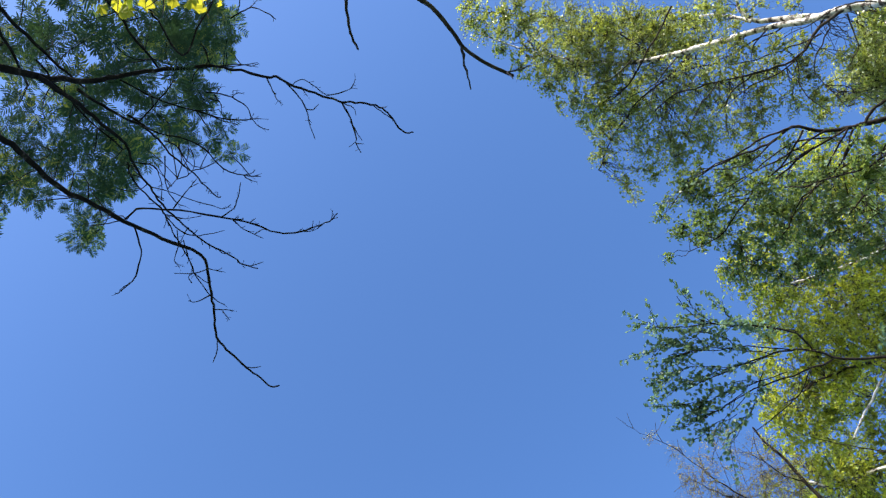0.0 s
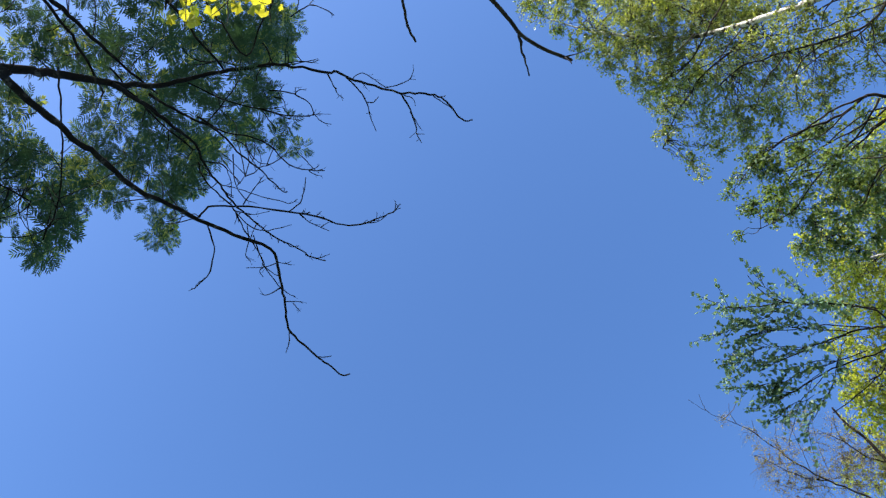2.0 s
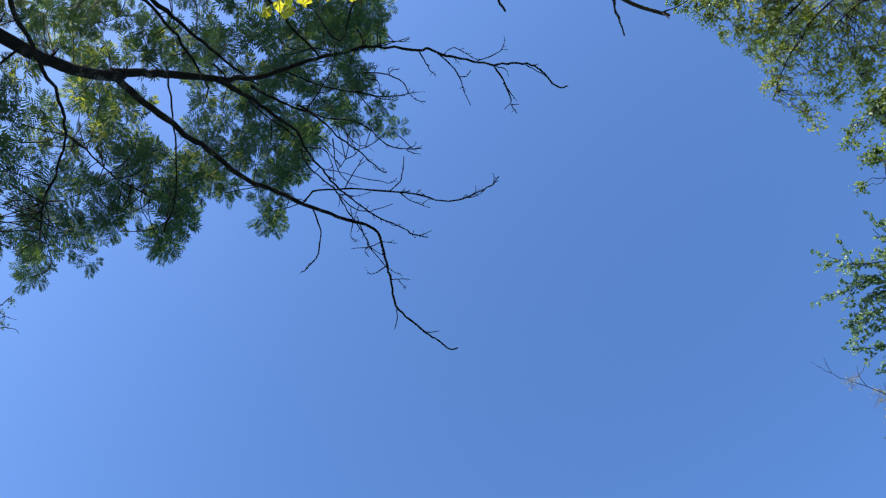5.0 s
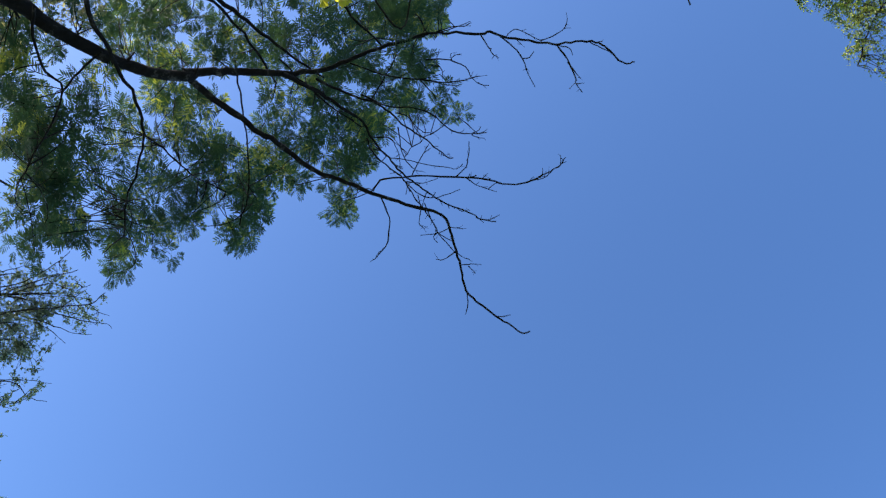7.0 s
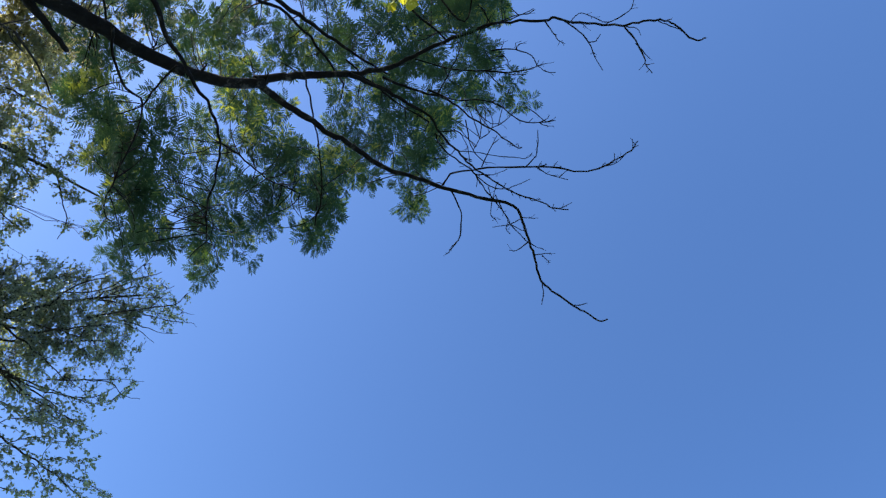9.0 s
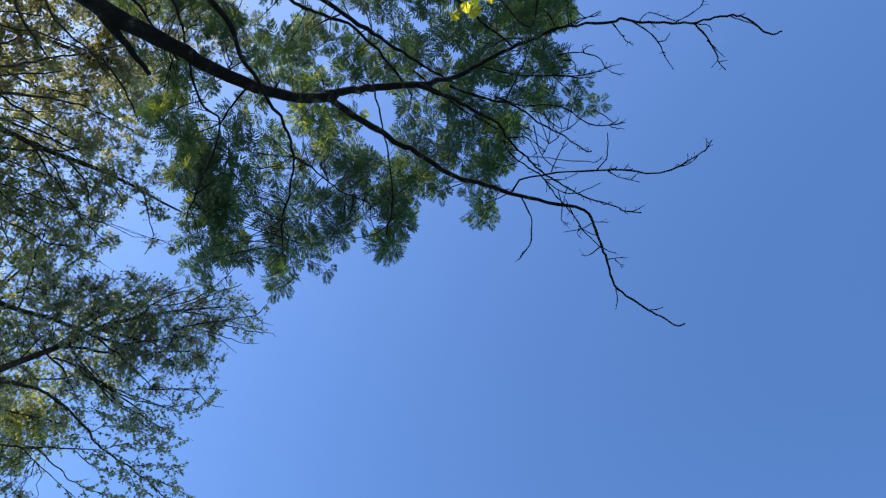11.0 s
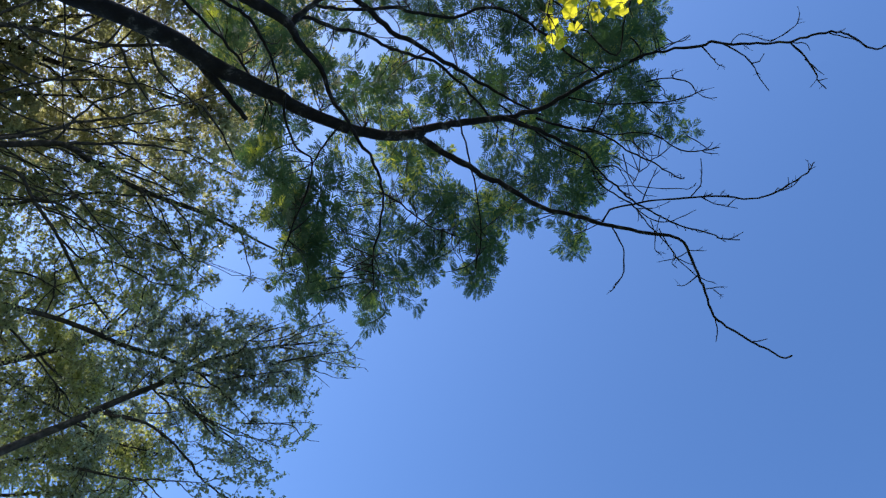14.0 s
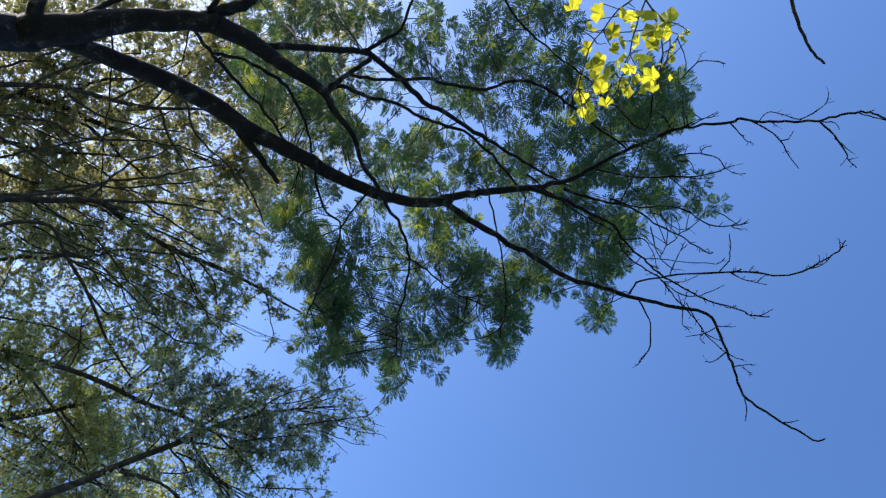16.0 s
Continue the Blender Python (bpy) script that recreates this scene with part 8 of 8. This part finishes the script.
spray(birch_back, [(-10.33, 1.27, 7.25, 0.27), (-10.05, 1.49, 7.10, 0.27), (-10.27, 1.77, 7.11, 0.27), (-10.15, 1.99, 6.88, 0.27), (-10.14, 1.45, 7.44, 0.27), (-10.04, 1.67, 7.40, 0.27), (-9.63, 1.82, 7.03, 0.27), (-9.82, 2.11, 7.09, 0.27), (-9.79, 1.55, 7.59, 0.27), (-9.97, 1.73, 7.61, 0.27), (-9.98, 1.96, 7.45, 0.27), (-9.91, 2.25, 7.40, 0.27), (-9.87, 1.67, 7.80, 0.27), (-9.85, 1.93, 7.67, 0.27), (-9.66, 2.17, 7.54, 0.27), (-9.44, 2.37, 7.31, 0.27)], 0.55)
spray(birch_back, [(-9.51, 1.73, 7.98, 0.27), (-9.47, 1.96, 7.70, 0.27), (-9.58, 2.23, 7.84, 0.27), (-9.39, 2.43, 7.51, 0.27), (-9.61, 1.89, 8.19, 0.27), (-9.23, 2.12, 7.89, 0.27), (-9.69, 2.38, 8.21, 0.27), (-9.72, 2.70, 8.05, 0.27), (-8.94, 1.95, 8.14, 0.27), (-9.08, 2.08, 8.10, 0.27), (-9.06, 2.43, 7.91, 0.27), (-9.52, 2.75, 8.16, 0.27), (-8.85, 2.08, 8.43, 0.27), (-8.81, 2.28, 8.20, 0.27), (-9.14, 2.57, 8.39, 0.27)], 0.55)
wands(birch_back, 16)
finish(birch_back)

# sunlit patches of foliage, put in as sprays of a brighter leaf colour
birch_olive = tree("birch_tree", -10.24, -0.06, "birch with dense leaves, backlight put into their olive-yellow colour",
                   bark=brown_bark, twig=brown_bark, leaf_mat=olive_leaf, leaf=0.038, blade="folded", fill=15)
last = limb(birch_olive, "trunk", [(-10.242, -0.057, -0.050), (-10.145, -0.057, 0.300), (-10.049, -0.056, 1.400), (-9.855, -0.055, 2.400), (-9.662, -0.054, 5.168), (-9.513, 0.167, 5.967), (-9.274, 0.378, 6.744), (-9.021, 0.465, 7.298), (-8.702, 0.488, 7.891), (-8.451, 0.273, 8.319)], [0.1600, 0.1200, 0.1100, 0.1000, 0.0532, 0.0392, 0.0327, 0.0252, 0.0174, 0.0115])
last = limb(birch_olive, "limb", [(-9.231, 0.346, 6.593), (-9.029, 0.873, 7.011), (-8.832, 1.391, 7.321), (-8.623, 1.832, 7.593), (-8.376, 2.150, 7.901)], [0.0224, 0.0179, 0.0140, 0.0107, 0.0076])
last = limb(birch_olive, "limb", [(-8.954, 0.462, 7.255), (-8.849, 0.909, 7.424), (-8.668, 1.188, 7.694), (-8.395, 1.089, 8.145)], [0.0151, 0.0127, 0.0105, 0.0076])
last = limb(birch_olive, "limb", [(-9.264, 0.378, 6.738), (-9.125, 0.005, 7.065), (-8.916, -0.210, 7.461), (-8.709, -0.225, 7.812)], [0.0189, 0.0134, 0.0098, 0.0076])
last = limb(birch_olive, "limb", [(-8.663, 0.485, 7.862), (-8.551, 0.345, 8.094), (-8.385, 0.152, 8.405)], [0.0114, 0.0098, 0.0077])
spray(birch_olive, [(-8.94, -0.03, 7.26, 0.18), (-9.00, 0.05, 7.56, 0.20), (-9.18, 0.18, 7.77, 0.17), (-9.00, 0.22, 7.49, 0.19), (-8.87, 0.26, 7.28, 0.17), (-9.05, 0.36, 7.51, 0.17), (-9.26, 0.43, 7.76, 0.23), (-8.78, 0.47, 7.64, 0.18), (-9.30, 0.54, 7.63, 0.22), (-8.93, 0.62, 7.59, 0.17), (-9.25, 0.71, 7.43, 0.22), (-9.12, 0.75, 7.89, 0.18), (-9.01, 0.77, 7.49, 0.19), (-9.17, 0.83, 7.41, 0.22), (-9.09, 0.85, 7.93, 0.18), (-9.23, 0.86, 7.82, 0.23), (-8.90, 0.95, 7.46, 0.17), (-8.59, 0.98, 7.61, 0.19), (-9.12, 1.00, 7.81, 0.22), (-9.16, 1.06, 7.70, 0.21)], 1.1)
spray(birch_olive, [(-9.20, 1.09, 7.52, 0.17), (-8.61, 1.18, 7.52, 0.20), (-9.03, 1.32, 7.44, 0.18)], 1.1)
spray(birch_olive, [(-8.88, 1.77, 7.78, 0.16), (-8.55, 1.81, 7.70, 0.17), (-8.54, 1.90, 7.93, 0.16), (-8.89, 1.92, 7.65, 0.20), (-8.83, 1.97, 7.80, 0.20), (-8.67, 2.03, 7.83, 0.20), (-8.84, 2.08, 7.65, 0.16), (-8.54, 2.08, 8.01, 0.18), (-8.78, 2.14, 7.82, 0.21), (-8.65, 2.14, 7.39, 0.16), (-8.73, 2.23, 7.53, 0.21), (-8.63, 2.23, 7.89, 0.20), (-8.64, 2.31, 7.76, 0.21), (-8.63, 2.33, 7.86, 0.19), (-8.37, 1.94, 8.04, 0.18), (-8.43, 2.24, 7.98, 0.19), (-8.45, 2.41, 8.06, 0.19)], 0.45)
spray(birch_olive, [(-9.32, -0.65, 7.19, 0.17), (-9.20, -0.62, 7.37, 0.22), (-8.82, -0.48, 7.32, 0.18), (-9.23, -0.45, 7.19, 0.21), (-9.26, -0.40, 7.33, 0.17), (-8.77, -0.39, 7.55, 0.18), (-8.83, -0.36, 7.71, 0.19), (-8.99, -0.34, 7.45, 0.18), (-8.79, -0.32, 7.95, 0.18), (-8.63, -0.22, 7.47, 0.20), (-8.64, -0.18, 7.66, 0.17)], 0.8)
spray(birch_olive, [(-9.54, 1.19, 6.62, 0.23), (-9.62, 1.36, 6.56, 0.22), (-9.43, 0.92, 6.40, 0.24), (-9.36, 1.04, 6.51, 0.21), (-9.44, 1.08, 6.38, 0.22), (-9.38, 1.09, 6.77, 0.24), (-9.31, 1.15, 6.87, 0.24), (-9.42, 1.22, 6.25, 0.22), (-9.07, 1.25, 6.63, 0.17), (-9.46, 1.42, 6.65, 0.21)], 0.2)
spray(birch_olive, [(-8.26, 0.12, 8.40, 0.16), (-8.25, 0.19, 8.20, 0.14), (-8.17, 0.26, 8.39, 0.17), (-8.30, 0.35, 8.34, 0.18)], 0.9)
spray(birch_olive, [(-8.62, 0.69, 7.73, 0.18), (-8.73, 0.83, 8.11, 0.18), (-8.63, 0.97, 7.75, 0.18), (-8.62, 1.04, 7.97, 0.15), (-8.94, 1.14, 7.80, 0.17), (-8.70, 1.19, 7.83, 0.18), (-8.43, 0.90, 8.07, 0.15), (-8.20, 0.94, 8.11, 0.16), (-8.49, 1.07, 8.12, 0.18)], 0.8)
spray(birch_olive, [(-8.84, 1.72, 7.74, 0.15), (-8.76, 1.83, 7.83, 0.15), (-8.69, 1.95, 7.89, 0.15), (-8.59, 1.93, 8.03, 0.15), (-8.80, 1.88, 7.75, 0.15), (-8.65, 2.04, 7.91, 0.15)], 0.3)
wands(birch_olive, 8)
finish(birch_olive)

# a sunlit crown behind the tall white birch
birch_sunny = tree("birch_tree", 9.6, -1.1, "farther birch with a dense sunlit olive-yellow crown",
                   bark=birch_bark, twig=brown_bark, bark_above=0.05, leaf_mat=olive_leaf, leaf=0.05, blade="folded", fill=13)
limb(birch_sunny, "trunk", [(9.6, -1.1, -0.05), (9.6, -1.1, 0.4), (9.5, -1.1, 5.0), (9.3, -1.2, 9.0), (9.2, -1.2, 12.0), (9.2, -1.2, 14.6)],
     [0.17, 0.14, 0.12, 0.09, 0.06, 0.02])
tops = []
for k in range(11):
    turn, high, far = k * 2.4, 10.2 + k * 0.4, 1.15 - 0.05 * k
    tip = (9.2 + far * math.cos(turn), -1.2 + far * math.sin(turn), high + 0.35)
    limb(birch_sunny, "limb", [(9.22, -1.2, high - 0.5), (9.2 + 0.5 * far * math.cos(turn), -1.2 + 0.5 * far * math.sin(turn), high), tip], [0.03, 0.019, 0.007])
    tops += [(*tip, 0.42), ((9.2 + tip[0]) / 2, (tip[1] - 1.2) / 2, high + 0.3, 0.4)]
spray(birch_sunny, tops, 1.2)
spray(birch_sunny, [(8.92, -1.86, 14.28, 0.3), (9.07, -1.57, 14.21, 0.3), (8.95, -1.29, 14.33, 0.3), (9.15, -1.04, 14.21, 0.3), (9.07, -0.70, 14.29, 0.3), (9.31, -0.45, 14.13, 0.3), (9.29, -1.31, 14.07, 0.3), (9.10, -0.41, 14.28, 0.3)], 1.4)
finish(birch_sunny)

# an unseen tall birch, added on the sunward side so its crown shades the rowan
birch_shading = tree("birch_tree", -6.2, -6.9, "unseen birch added on the sunny side to shade the rowan",
                     bark=birch_bark, twig=brown_bark, leaf_mat=birch_leaf, leaf=0.06, blade="folded", fill=9)
limb(birch_shading, "trunk", [(-6.2, -6.9, -0.05), (-6.2, -6.9, 0.4), (-6.15, -6.8, 4), (-6.1, -6.6, 6.5), (-6.0, -6.5, 9), (-5.9, -6.4, 11.6)],
     [0.19, 0.16, 0.14, 0.1, 0.06, 0.01])
for k in range(4, 14):
    turn, high, far = k * 2.4, 7.1 + k * 0.28, 1.8 - 0.06 * k
    limb(birch_shading, "limb", [(-6.0, -6.5, high - 0.7), (-6.0 + 0.5 * far * math.cos(turn), -6.5 + 0.5 * far * math.sin(turn), high - 0.15),
                                 (-6.0 + far * math.cos(turn), -6.5 + far * math.sin(turn), high + 0.1)], [0.03, 0.018, 0.006])
boughs = [(-6.0 + q * (1.8 - 0.06 * k) * math.cos(k * 2.4 + w), -6.5 + q * (1.8 - 0.06 * k) * math.sin(k * 2.4 + w), 7.1 + k * 0.28, 0.48)
          for k in range(4, 14) for q, w in ((0.55, 0.5), (1.0, 0.0), (0.9, -0.7))]
# places left without leaves so that sun dapples the rowan
dapple_gaps = {2, 6, 8, 11, 15, 21, 25}
# extra limb and sprays where more of the rowan should lie in shade
limb(birch_shading, "limb", [(-6.1, -6.65, 7.2), (-6.6, -6.4, 7.9), (-7.1, -6.15, 8.6), (-7.2, -6.1, 9.3)], [0.035, 0.025, 0.015, 0.006])
boughs += [(-7.0 - 0.22 * (k % 3), -6.3 + 0.17 * (k % 3) + 0.1 * (k % 2), 8.1 + 0.21 * k, 0.4) for k in range(8)]
boughs += [(-6.1 - 0.2 * (k % 4), -7.0 + 0.16 * (k % 4) + 0.15 * (k % 2), 9.2 + 0.1 * k, 0.4) for k in range(10)]
spray(birch_shading, [p for i, p in enumerate(boughs) if i not in dapple_gaps], 1.5)
finish(birch_shading)
